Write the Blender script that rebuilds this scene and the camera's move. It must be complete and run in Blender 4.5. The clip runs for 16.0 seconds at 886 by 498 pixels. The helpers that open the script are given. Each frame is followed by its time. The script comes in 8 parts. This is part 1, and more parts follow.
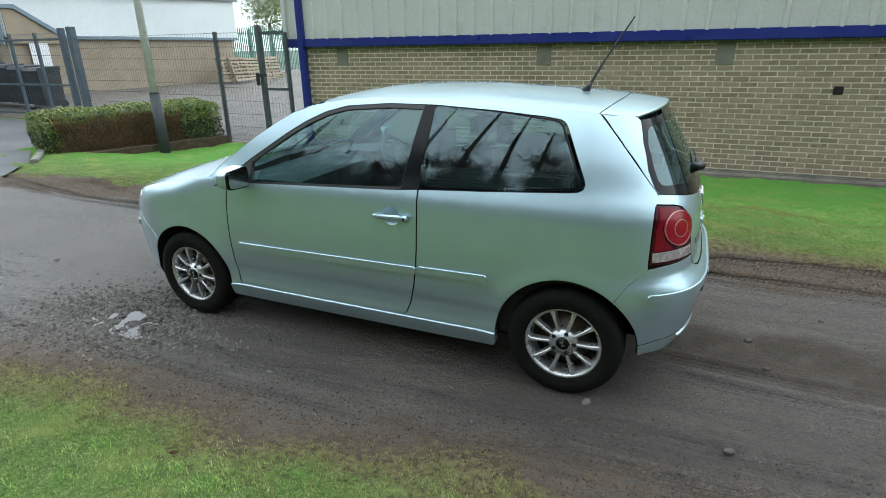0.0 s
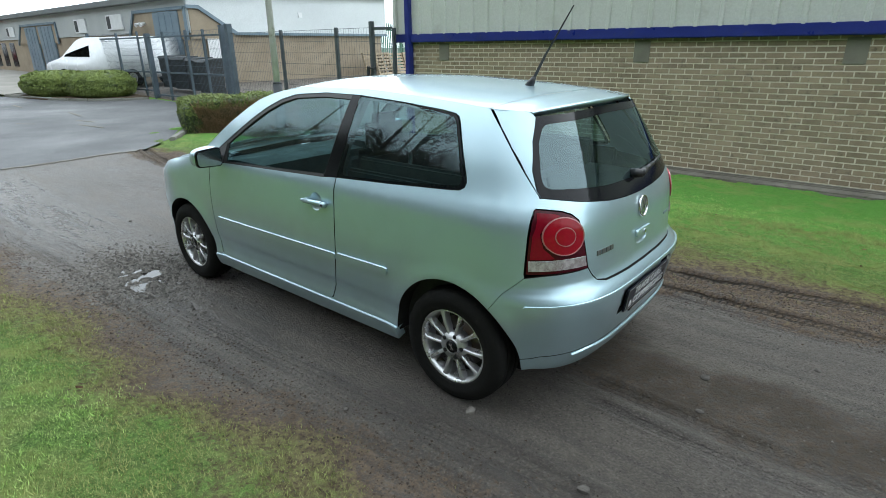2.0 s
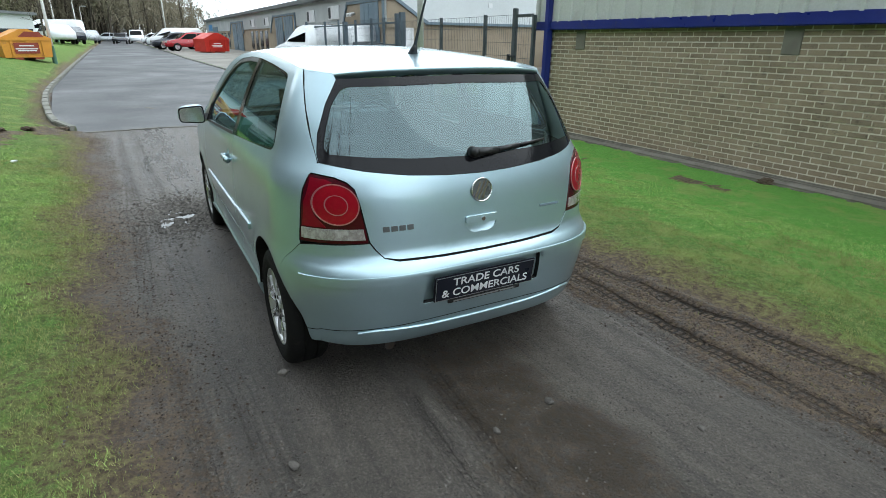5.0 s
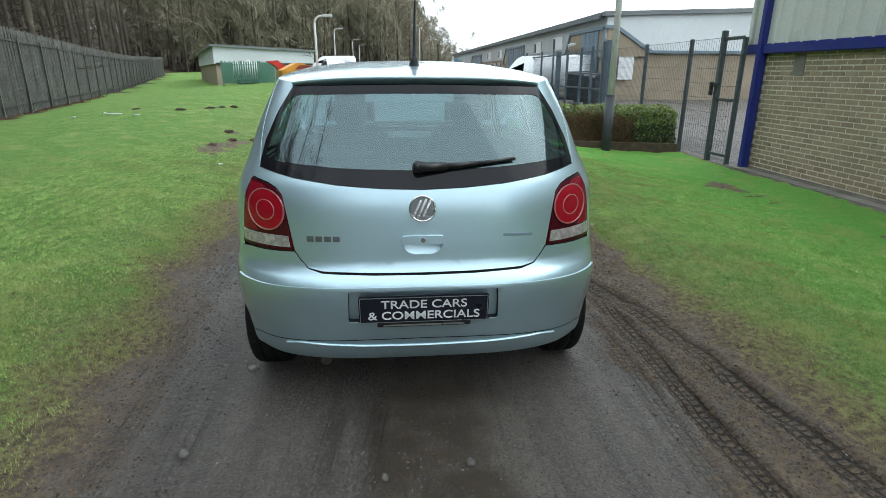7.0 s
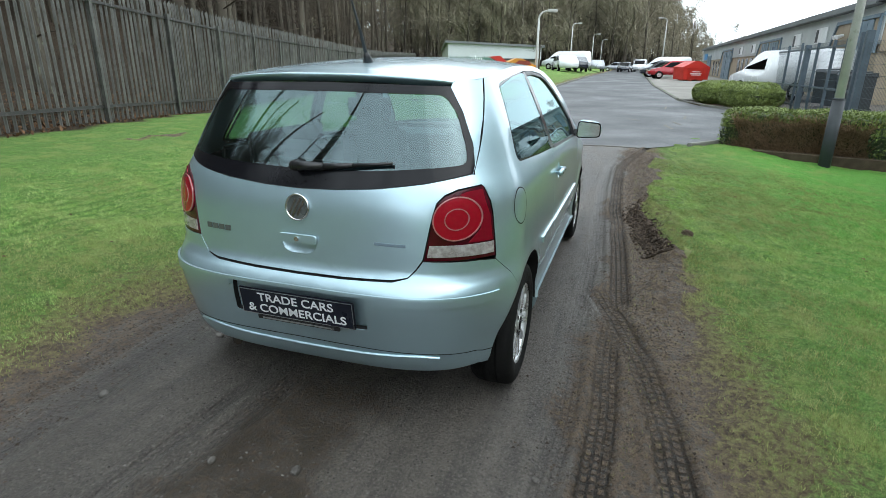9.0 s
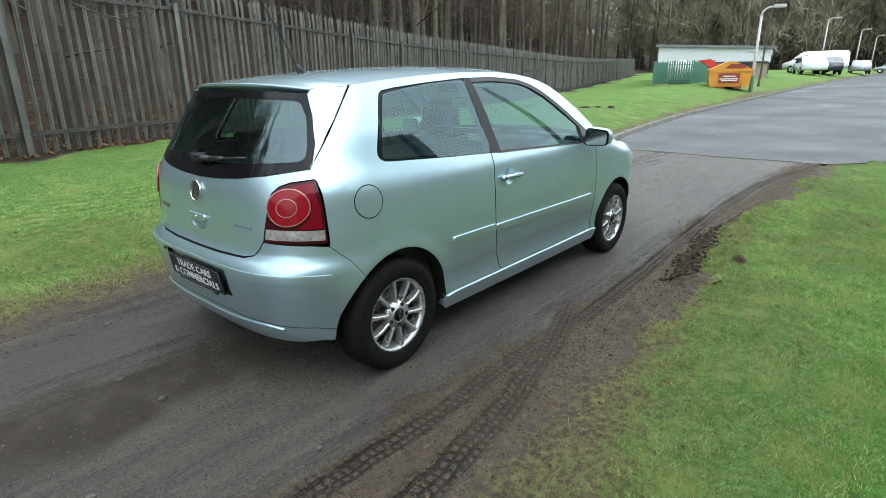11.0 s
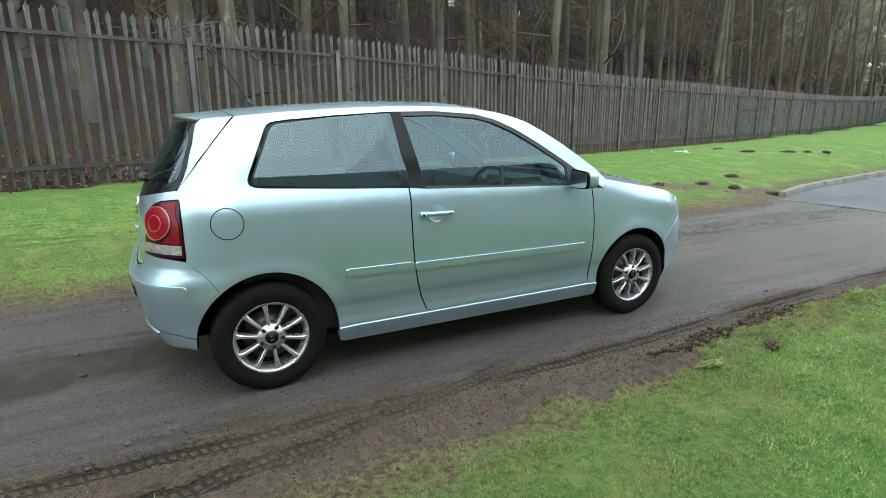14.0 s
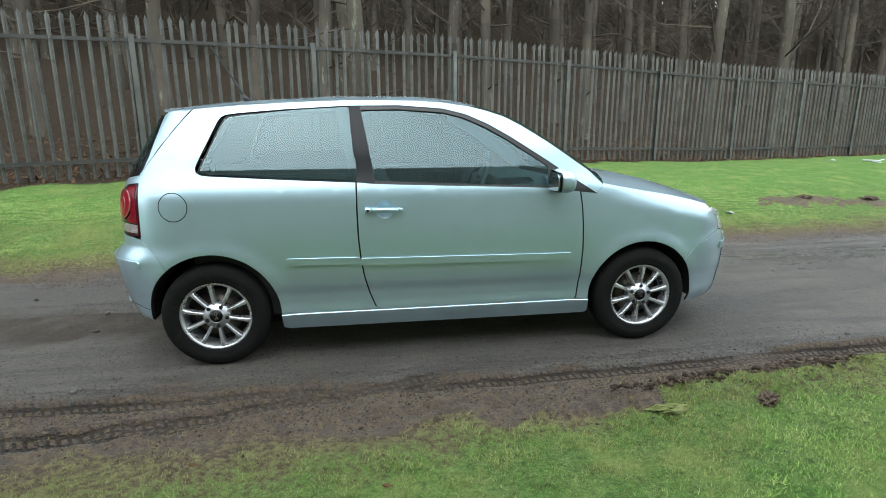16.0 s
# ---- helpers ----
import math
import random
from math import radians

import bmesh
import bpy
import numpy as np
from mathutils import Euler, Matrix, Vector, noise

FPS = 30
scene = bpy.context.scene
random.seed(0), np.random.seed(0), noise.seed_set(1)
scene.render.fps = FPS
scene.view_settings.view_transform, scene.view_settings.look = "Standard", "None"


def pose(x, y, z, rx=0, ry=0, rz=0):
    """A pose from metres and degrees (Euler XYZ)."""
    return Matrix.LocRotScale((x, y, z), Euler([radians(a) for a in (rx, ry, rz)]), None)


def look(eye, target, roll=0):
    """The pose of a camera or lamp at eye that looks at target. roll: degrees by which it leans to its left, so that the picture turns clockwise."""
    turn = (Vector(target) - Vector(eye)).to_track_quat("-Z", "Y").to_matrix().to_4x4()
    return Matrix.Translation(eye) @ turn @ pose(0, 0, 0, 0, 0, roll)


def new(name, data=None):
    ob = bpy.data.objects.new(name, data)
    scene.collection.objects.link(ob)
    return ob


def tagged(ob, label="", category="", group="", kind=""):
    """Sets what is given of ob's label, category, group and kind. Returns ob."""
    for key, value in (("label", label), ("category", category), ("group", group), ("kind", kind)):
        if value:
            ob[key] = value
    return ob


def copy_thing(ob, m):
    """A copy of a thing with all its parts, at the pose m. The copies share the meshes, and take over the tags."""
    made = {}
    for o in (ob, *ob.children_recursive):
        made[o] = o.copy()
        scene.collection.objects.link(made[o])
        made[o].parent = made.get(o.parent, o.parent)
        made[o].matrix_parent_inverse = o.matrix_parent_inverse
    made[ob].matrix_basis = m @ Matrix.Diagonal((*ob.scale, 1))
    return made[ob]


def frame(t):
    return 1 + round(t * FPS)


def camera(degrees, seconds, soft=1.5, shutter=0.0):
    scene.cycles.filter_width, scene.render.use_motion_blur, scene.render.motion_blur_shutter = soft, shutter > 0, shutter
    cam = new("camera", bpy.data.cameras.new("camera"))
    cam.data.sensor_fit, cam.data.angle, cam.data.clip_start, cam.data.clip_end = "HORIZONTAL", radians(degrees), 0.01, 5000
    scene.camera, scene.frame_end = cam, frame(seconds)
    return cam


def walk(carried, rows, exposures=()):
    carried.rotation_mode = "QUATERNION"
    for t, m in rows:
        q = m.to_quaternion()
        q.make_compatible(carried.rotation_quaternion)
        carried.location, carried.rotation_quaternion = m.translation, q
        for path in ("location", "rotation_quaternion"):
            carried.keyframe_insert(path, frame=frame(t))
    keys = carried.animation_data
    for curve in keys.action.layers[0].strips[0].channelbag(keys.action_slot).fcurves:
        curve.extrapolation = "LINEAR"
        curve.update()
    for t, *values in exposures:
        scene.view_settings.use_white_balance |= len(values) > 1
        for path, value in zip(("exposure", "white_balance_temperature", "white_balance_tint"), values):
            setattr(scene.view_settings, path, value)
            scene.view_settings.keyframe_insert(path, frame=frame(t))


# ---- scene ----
cam = camera(77.6, 16.0, 0.85)
PATH = [
    (0, (-1.668, 3.236, 1.681), (-0.908, 1.518, 0.994), -0.9),
    (0.5, (-1.955, 3.109, 1.673), (-1.067, 1.454, 0.987), -0.7),
    (1, (-2.197, 2.94, 1.662), (-1.222, 1.335, 0.975), -0.7),
    (1.5, (-2.423, 2.771, 1.661), (-1.342, 1.235, 0.973), -0.6),
    (2, (-2.683, 2.603, 1.639), (-1.483, 1.159, 0.949), -0.6),
    (2.5, (-2.906, 2.402, 1.611), (-1.625, 1.029, 0.922), -0.5),
    (3, (-3.124, 2.196, 1.58), (-1.784, 0.882, 0.889), -0.5),
    (3.5, (-3.332, 1.969, 1.56), (-1.93, 0.722, 0.869), -0.4),
    (4, (-3.467, 1.749, 1.514), (-1.992, 0.589, 0.824), -0.4),
    (4.2, (-3.523, 1.666, 1.52), (-2.017, 0.549, 0.824), -0.0),
    (6.3, (-3.888, 0.491, 1.427), (-2.046, 0.034, 0.793), -0.1),
    (6.5, (-3.889, 0.377, 1.417), (-2.024, 0.001, 0.802), -0.0),
    (7, (-3.883, 0.112, 1.416), (-1.987, -0.062, 0.804), 0.2),
    (7.5, (-3.868, -0.22, 1.429), (-1.965, -0.188, 0.812), 0.4),
    (8, (-3.784, -0.518, 1.41), (-1.894, -0.303, 0.79), 0.4),
    (8.5, (-3.666, -0.854, 1.414), (-1.809, -0.454, 0.789), 0.5),
    (9, (-3.573, -1.198, 1.433), (-1.774, -0.594, 0.801), 0.6),
    (9.2, (-3.512, -1.326, 1.438), (-1.742, -0.643, 0.804), 0.6),
    (11.3, (-2.888, -2.766, 1.43), (-1.509, -1.448, 0.828), -0.8),
    (11.5, (-2.816, -2.843, 1.43), (-1.476, -1.485, 0.83), -0.8),
    (12, (-2.594, -3.021, 1.416), (-1.324, -1.589, 0.834), -0.7),
    (12.5, (-2.356, -3.206, 1.42), (-1.159, -1.703, 0.865), -0.6),
    (13, (-2.115, -3.385, 1.411), (-1.016, -1.791, 0.909), -0.6),
    (13.5, (-1.848, -3.483, 1.38), (-0.858, -1.811, 0.904), -0.5),
    (14, (-1.613, -3.54, 1.385), (-0.75, -1.799, 0.914), -0.4),
    (14.5, (-1.37, -3.617, 1.358), (-0.681, -1.799, 0.891), -0.2),
    (15, (-1.048, -3.707, 1.347), (-0.511, -1.837, 0.883), -0.3),
    (15.5, (-0.731, -3.731, 1.34), (-0.315, -1.831, 0.875), -0.2),
    (16, (-0.41, -3.788, 1.338), (-0.132, -1.862, 0.876), -0.2),
]
walk(cam, [(t, look(eye, target, roll)) for t, eye, target, roll in PATH], [(0.0, 0.12, 6150, 5), (2.0, 0.08, 6150, 5), (4.0, -0.05, 6150, 5), (7.0, -0.11, 6150, 5), (9.0, -0.03, 6150, 5), (11.5, 0.18, 6150, 5), (16.0, 0.26, 6150, 5)])

# ---- light: overcast sky, one very soft sun ----
world = bpy.data.worlds.new("world")
scene.world = world
world.use_nodes = True
wn, wl = world.node_tree.nodes, world.node_tree.links
sky = wn.new("ShaderNodeTexSky")
sky.sky_type = "NISHITA"
sky.sun_disc = False
sky.sun_elevation, sky.sun_rotation = radians(53), radians(196)
sky.dust_density, sky.ozone_density = 4.0, 0.5
grey = wn.new("ShaderNodeHueSaturation")
grey.inputs["Saturation"].default_value = 0.12
cloud = wn.new("ShaderNodeMix")
cloud.data_type = "RGBA"
cloud.inputs["Factor"].default_value = 0.82
cloud.inputs["B"].default_value = (8.45, 9.0, 9.5, 1)
wl.new(sky.outputs["Color"], grey.inputs["Color"])
wl.new(grey.outputs["Color"], cloud.inputs["A"])
wl.new(cloud.outputs["Result"], wn["Background"].inputs["Color"])
wn["Background"].inputs["Strength"].default_value = 0.295
sun = new("sun", bpy.data.lights.new("sun", "SUN"))
sun.data.energy, sun.data.angle, sun.data.color = 0.6, radians(60), (1.0, 0.97, 0.92)
sun.matrix_world = look((0, 0, 50), (10, 36, 0))

# ---- materials ----
def nodes_of(name):
    m = bpy.data.materials.new(name)
    m.use_nodes = True
    return m, m.node_tree.nodes, m.node_tree.links


def mixrgb(n, l, fac, a, b, mode="MIX"):
    x = n.new("ShaderNodeMix")
    x.data_type, x.blend_type = "RGBA", mode
    for key, v in (("Factor", fac), ("A", a), ("B", b)):
        if isinstance(v, (int, float)):
            x.inputs[key].default_value = v
        elif isinstance(v, tuple):
            x.inputs[key].default_value = (*v, 1) if len(v) == 3 else v
        else:
            l.new(v, x.inputs[key])
    return x.outputs["Result"]


def noise_of(n, l, where, scale, detail=4.0, rough=0.55, distort=0.0):
    x = n.new("ShaderNodeTexNoise")
    x.inputs["Scale"].default_value, x.inputs["Detail"].default_value = scale, detail
    x.inputs["Roughness"].default_value, x.inputs["Distortion"].default_value = rough, distort
    if where is not None:
        l.new(where, x.inputs["Vector"])
    return x.outputs["Fac"]


def ramp(n, l, fac, lo, hi, a=0.0, b=1.0):
    x = n.new("ShaderNodeMapRange")
    x.inputs["From Min"].default_value, x.inputs["From Max"].default_value = lo, hi
    x.inputs["To Min"].default_value, x.inputs["To Max"].default_value = a, b
    l.new(fac, x.inputs["Value"])
    return x.outputs["Result"]


def math2(n, l, op, a, b=0.0):
    x = n.new("ShaderNodeMath")
    x.operation = op
    for i, v in enumerate((a, b)):
        if isinstance(v, (int, float)):
            x.inputs[i].default_value = v
        else:
            l.new(v, x.inputs[i])
    return x.outputs[0]


def surface(name, base, second=None, rough=0.6, metal=0.0, scale=6.0, fine=60.0, bump=0.1, wear=None, coat=0.0, by_piece=0.0,
            rough_vary=0.12, spec=None, stretch=(1, 1, 1)):
    """A surface with colour that varies at two scales, fine relief and uneven gloss."""
    m, n, l = nodes_of(name)
    b = n["Principled BSDF"]
    geo = n.new("ShaderNodeNewGeometry")
    where = geo.outputs["Position"]
    if stretch != (1, 1, 1):
        mp = n.new("ShaderNodeMapping")
        mp.inputs["Scale"].default_value = stretch
        l.new(where, mp.inputs["Vector"])
        where = mp.outputs["Vector"]
    big = noise_of(n, l, where, scale)
    small = noise_of(n, l, where, fine, 3.0)
    second = second or tuple(c * 0.8 for c in base)
    col = mixrgb(n, l, ramp(n, l, big, 0.35, 0.65), base, second)
    col = mixrgb(n, l, ramp(n, l, small, 0.3, 0.7, 0.0, 0.35), col, tuple(c * 0.62 for c in base))
    if wear:
        spots = noise_of(n, l, where, scale * 2.3, 6.0, 0.7)
        col = mixrgb(n, l, ramp(n, l, spots, 0.58, 0.68), col, wear)
    if by_piece:
        info = n.new("ShaderNodeObjectInfo")
        isl = math2(n, l, "ADD", info.outputs["Random"], geo.outputs["Random Per Island"])
        isl = math2(n, l, "FRACT", math2(n, l, "MULTIPLY", isl, 7.31))
        hs = n.new("ShaderNodeHueSaturation")
        l.new(col, hs.inputs["Color"])
        l.new(ramp(n, l, isl, 0, 1, 1 - by_piece, 1 + by_piece), hs.inputs["Value"])
        col = hs.outputs["Color"]
    l.new(col, b.inputs["Base Color"])
    b.inputs["Metallic"].default_value = metal
    b.inputs["Specular IOR Level"].default_value = spec if spec is not None else 0.18 if rough > 0.72 else 0.5
    l.new(ramp(n, l, big, 0.3, 0.7, max(0.02, rough - rough_vary), min(1, rough + rough_vary)), b.inputs["Roughness"])
    b.inputs["Coat Weight"].default_value = coat
    b.inputs["Coat Roughness"].default_value = 0.06
    if bump:
        bp = n.new("ShaderNodeBump")
        bp.inputs["Strength"].default_value, bp.inputs["Distance"].default_value = bump, 0.01
        l.new(small, bp.inputs["Height"])
        l.new(bp.outputs["Normal"], b.inputs["Normal"])
    return m


def plain(name, base, rough=0.5, metal=0.0, coat=0.0, spec=0.5):
    return surface(name, base, tuple(c * 0.9 for c in base), rough, metal, 5.0, 90.0, 0.03, None, coat, 0.0, 0.05, spec)


def glass_of(name, tint, gloss_rough=0.015, film=0.0):
    m, n, l = nodes_of(name)
    n.remove(n["Principled BSDF"])
    tr, gl, mx = n.new("ShaderNodeBsdfTransparent"), n.new("ShaderNodeBsdfGlossy"), n.new("ShaderNodeMixShader")
    fr = n.new("ShaderNodeLayerWeight")
    fr.inputs["Blend"].default_value = 0.5
    tr.inputs["Color"].default_value = (*tint, 1)
    gl.inputs["Roughness"].default_value = gloss_rough
    edge = math2(n, l, "POWER", fr.outputs["Facing"], 5.0)
    l.new(math2(n, l, "ADD", math2(n, l, "MULTIPLY", edge, 0.85), 0.05 + film), mx.inputs[0])
    gl.inputs["Color"].default_value = (0.74, 0.94, 0.98, 1)
    l.new(tr.outputs[0], mx.inputs[1])
    l.new(gl.outputs[0], mx.inputs[2])
    l.new(mx.outputs[0], n["Material Output"].inputs["Surface"])
    return m


def paint_of(name, base, edge):
    """Metallic car paint: flake, clear coat, a thin film of road dirt."""
    m, n, l = nodes_of(name)
    b = n["Principled BSDF"]
    geo = n.new("ShaderNodeNewGeometry")
    dust = noise_of(n, l, geo.outputs["Position"], 3.0, 6.0, 0.65)
    flake = noise_of(n, l, geo.outputs["Position"], 900.0, 2.0)
    col = mixrgb(n, l, ramp(n, l, flake, 0.3, 0.7), base, edge)
    col = mixrgb(n, l, ramp(n, l, dust, 0.45, 0.8, 0.0, 0.14), col, (0.22, 0.21, 0.18))
    l.new(col, b.inputs["Base Color"])
    b.inputs["Metallic"].default_value = 0.78
    l.new(ramp(n, l, dust, 0.3, 0.7, 0.34, 0.42), b.inputs["Roughness"])
    b.inputs["Coat Weight"].default_value = 1.0
    l.new(ramp(n, l, dust, 0.3, 0.75, 0.05, 0.16), b.inputs["Coat Roughness"])
    return m


PAINT = paint_of("car_paint", (0.368, 0.502, 0.562), (0.455, 0.600, 0.668))
GLASS = glass_of("tinted_glass", (0.47, 0.65, 0.66), film=0.036)
REAR_GLASS = glass_of("rear_glass", (0.40, 0.54, 0.55), film=0.068)
BLACK = plain("black_plastic", (0.013, 0.013, 0.014), 0.42)
FRIT = plain("printed_border", (0.007, 0.007, 0.009), 0.06, spec=0.22)
GLOSS_BLACK = plain("gloss_black", (0.006, 0.007, 0.008), 0.16, spec=0.2)
RUBBER = surface("tyre_rubber", (0.007, 0.007, 0.007), (0.010, 0.010, 0.009), 0.85, 0, 9, 140, 0.25, (0.017, 0.015, 0.013), spec=0.14)
GAP = plain("shadow_gap", (0.006, 0.006, 0.006), 0.9)
ALLOY = surface("alloy", (0.58, 0.59, 0.60), (0.51, 0.51, 0.52), 0.30, 0.75, 9, 160, 0.03)
DISC = surface("brake_disc", (0.11, 0.105, 0.10), (0.14, 0.10, 0.07), 0.45, 0.9, 12, 200, 0.05)
CHROME = plain("chrome", (0.78, 0.79, 0.80), 0.12, 1.0)
TRIM_SILVER = plain("satin_silver", (0.50, 0.52, 0.52), 0.3, 0.8)
LAMP_RED = plain("lamp_red", (0.17, 0.003, 0.012), 0.10, 0.0, 0.0, 0.25)
LAMP_RED_LIGHT = plain("lamp_red_light", (0.26, 0.005, 0.014), 0.14, 0.0, 0.0, 0.3)
LAMP_DARK = plain("lamp_dark_red", (0.050, 0.002, 0.007), 0.08, 0.0, 0.0, 0.3)
LAMP_CLEAR = surface("lamp_clear", (0.50, 0.46, 0.46), (0.22, 0.18, 0.18), 0.2, 0.3, 40, 200, 0.1, None, 1.0)
HEAD_CLEAR = surface("head_lamp_lens", (0.82, 0.84, 0.86), (0.62, 0.64, 0.67), 0.12, 0.5, 30, 160, 0.1, None, 1.0)
SCRIPT_GREY = plain("script_grey", (0.16, 0.17, 0.175), 0.3, 0.6)
LAMP_RING = plain("lamp_ring", (0.46, 0.15, 0.16), 0.2, 0.4, 0.6)
PLATE = plain("plate_dark", (0.012, 0.014, 0.022), 0.3, 0, 0, 0.25)
WHITE = plain("white_print", (0.74, 0.75, 0.76), 0.45)
SEAT = surface("seat_fabric", (0.055, 0.058, 0.062), (0.040, 0.042, 0.046), 0.9, 0, 12, 320, 0.3)
DASH = surface("dashboard_plastic", (0.030, 0.032, 0.034), (0.024, 0.025, 0.027), 0.7, 0, 10, 260, 0.15)
LINING = surface("headlining", (0.42, 0.43, 0.42), (0.38, 0.39, 0.38), 0.9, 0, 8, 300, 0.2)

CLAD = surface("wall_cladding", (0.56, 0.58, 0.54), (0.50, 0.52, 0.48), 0.5, 0.1, 0.8, 40, 0.04, (0.44, 0.45, 0.41))
CLAD_GREY = surface("grey_cladding", (0.44, 0.46, 0.46), (0.39, 0.41, 0.41), 0.55, 0.1, 0.6, 30, 0.05)
WHITE_WALL = surface("white_cladding", (0.62, 0.65, 0.66), (0.56, 0.59, 0.60), 0.55, 0.05, 0.4, 25, 0.05)
BLUE = surface("blue_paint", (0.012, 0.022, 0.165), (0.014, 0.026, 0.20), 0.38, 0.0, 3, 60, 0.05, (0.03, 0.035, 0.12))
BRICK = surface("buff_brick", (0.305, 0.240, 0.168), (0.245, 0.190, 0.132), 0.9, 0, 5, 110, 0.5, (0.15, 0.12, 0.085), 0.0, 0.16)
MORTAR = surface("mortar", (0.68, 0.62, 0.51), (0.58, 0.53, 0.43), 0.95, 0, 4, 130, 0.5, (0.36, 0.32, 0.25))
FAR_BRICK = surface("far_brick", (0.33, 0.275, 0.205), (0.275, 0.225, 0.165), 0.9, 0, 1.5, 30, 0.3)
PLINTH = surface("concrete_plinth", (0.20, 0.185, 0.155), (0.13, 0.12, 0.10), 0.95, 0, 3, 60, 0.6, (0.07, 0.075, 0.045))
PAD = surface("concrete_pad", (0.20, 0.188, 0.155), (0.16, 0.15, 0.125), 0.95, 0, 6, 90, 0.3)
GALV = surface("galvanised_steel", (0.130, 0.128, 0.117), (0.082, 0.080, 0.073), 0.50, 0.45, 3, 60, 0.2, (0.062, 0.062, 0.052), 0, 0.22)
RAIL = surface("fence_rail", (0.060, 0.058, 0.052), (0.045, 0.044, 0.040), 0.6, 0.4, 4, 80, 0.1, (0.10, 0.095, 0.08))
FENCE_DARK = surface("fence_steel", (0.095, 0.112, 0.120), (0.078, 0.092, 0.10), 0.5, 0.4, 4, 80, 0.1)
FENCE_BLUE = surface("fence_blue_steel", (0.095, 0.125, 0.15), (0.08, 0.105, 0.13), 0.5, 0.2, 4, 80, 0.1)
POLE = surface("grey_pole", (0.50, 0.50, 0.47), (0.42, 0.42, 0.39), 0.6, 0.1, 4, 70, 0.1, (0.30, 0.30, 0.26))
POLE_DARK = surface("pole_sleeve", (0.040, 0.046, 0.052), (0.03, 0.034, 0.04), 0.6, 0.1, 4, 70, 0.1)
DOOR_BLUE = surface("blue_grey_door", (0.16, 0.215, 0.26), (0.14, 0.19, 0.23), 0.5, 0.05, 2, 50, 0.05)
ASPHALT = surface("asphalt", (0.078, 0.080, 0.083), (0.062, 0.064, 0.067), 0.58, 0, 0.5, 120, 0.45, (0.092, 0.092, 0.090), spec=0.30)
CONCRETE = surface("concrete_yard", (0.25, 0.235, 0.21), (0.20, 0.19, 0.17), 0.85, 0, 0.6, 60, 0.3, (0.16, 0.15, 0.13))
KERB = surface("kerb_concrete", (0.24, 0.235, 0.215), (0.18, 0.18, 0.15), 0.9, 0, 3, 70, 0.4, (0.09, 0.11, 0.05))
BARK = surface("bark", (0.098, 0.084, 0.064), (0.060, 0.051, 0.040), 0.95, 0, 3, 45, 0.8, (0.15, 0.155, 0.115), 0, 0.22, stretch=(1, 1, 0.25))
TWIG = surface("twigs", (0.085, 0.068, 0.050), (0.055, 0.043, 0.033), 0.95, 0, 2, 20, 0.2, None, 0, 0.25)
# both far twig colours are lightened to carry the haze of distance
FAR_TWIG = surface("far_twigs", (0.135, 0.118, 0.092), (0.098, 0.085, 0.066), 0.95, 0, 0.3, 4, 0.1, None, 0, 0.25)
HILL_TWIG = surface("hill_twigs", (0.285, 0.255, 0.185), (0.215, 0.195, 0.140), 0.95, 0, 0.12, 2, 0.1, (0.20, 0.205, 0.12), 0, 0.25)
HEDGE = surface("hedge_leaves", (0.132, 0.178, 0.036), (0.178, 0.225, 0.048), 0.6, 0, 3, 40, 0.1, None, 0, 0.35)
# leaf green with the hedge's inner and lower shade put into the colour
HEDGE_SHADED = surface("hedge_shaded", (0.022, 0.036, 0.010), (0.030, 0.046, 0.014), 0.7, 0, 3, 40, 0.1, None, 0, 0.35)
HEDGE_BROWN = surface("hedge_brown", (0.33, 0.22, 0.14), (0.25, 0.165, 0.105), 0.8, 0, 4, 40, 0.1, None, 0, 0.35)
BLADE = surface("grass_blades", (0.245, 0.400, 0.095), (0.375, 0.480, 0.170), 0.8, 0, 9, 45, 0.0, (0.46, 0.45, 0.21), 0, 0.70)
BLADE_DRY = surface("dry_grass", (0.225, 0.265, 0.085), (0.36, 0.370, 0.145), 0.85, 0, 9, 45, 0.0, (0.17, 0.20, 0.06), 0, 0.5)
STONE = surface("loose_stones", (0.130, 0.120, 0.108), (0.080, 0.073, 0.065), 0.85, 0, 20, 120, 0.4, None, 0, 0.6)
LEAF = surface("dead_leaves", (0.15, 0.085, 0.042), (0.10, 0.055, 0.03), 0.8, 0, 6, 60, 0.2, None, 0, 0.4)
SOIL = surface("dug_soil", (0.105, 0.078, 0.055), (0.068, 0.050, 0.036), 0.92, 0, 8, 60, 0.8, (0.08, 0.06, 0.04))
CRUMB = surface("soil_crumbs", (0.080, 0.060, 0.044), (0.046, 0.034, 0.026), 0.92, 0, 8, 60, 0.4, None, 0, 0.5)
TURNED = surface("turned_soil", (0.066, 0.047, 0.033), (0.036, 0.026, 0.018), 0.95, 0, 30, 160, 0.6, None, 0, 0.6)
PALLET = surface("pallet_wood", (0.33, 0.27, 0.19), (0.24, 0.195, 0.14), 0.85, 0, 5, 60, 0.3, None, 0, 0.25)
SKIP_RED = surface("skip_red", (0.50, 0.022, 0.010), (0.42, 0.02, 0.012), 0.5, 0.0, 2, 40, 0.05, (0.30, 0.03, 0.02))
SKIP_YELLOW = surface("skip_yellow", (0.62, 0.27, 0.02), (0.52, 0.22, 0.02), 0.55, 0.0, 2, 40, 0.05, (0.30, 0.12, 0.03))
SKIP_DARK = surface("skip_panel", (0.24, 0.035, 0.014), (0.20, 0.03, 0.014), 0.6, 0.0, 2, 40, 0.05)
GREEN_STEEL = surface("green_steel", (0.075, 0.18, 0.125), (0.06, 0.15, 0.105), 0.55, 0.0, 2, 40, 0.05)
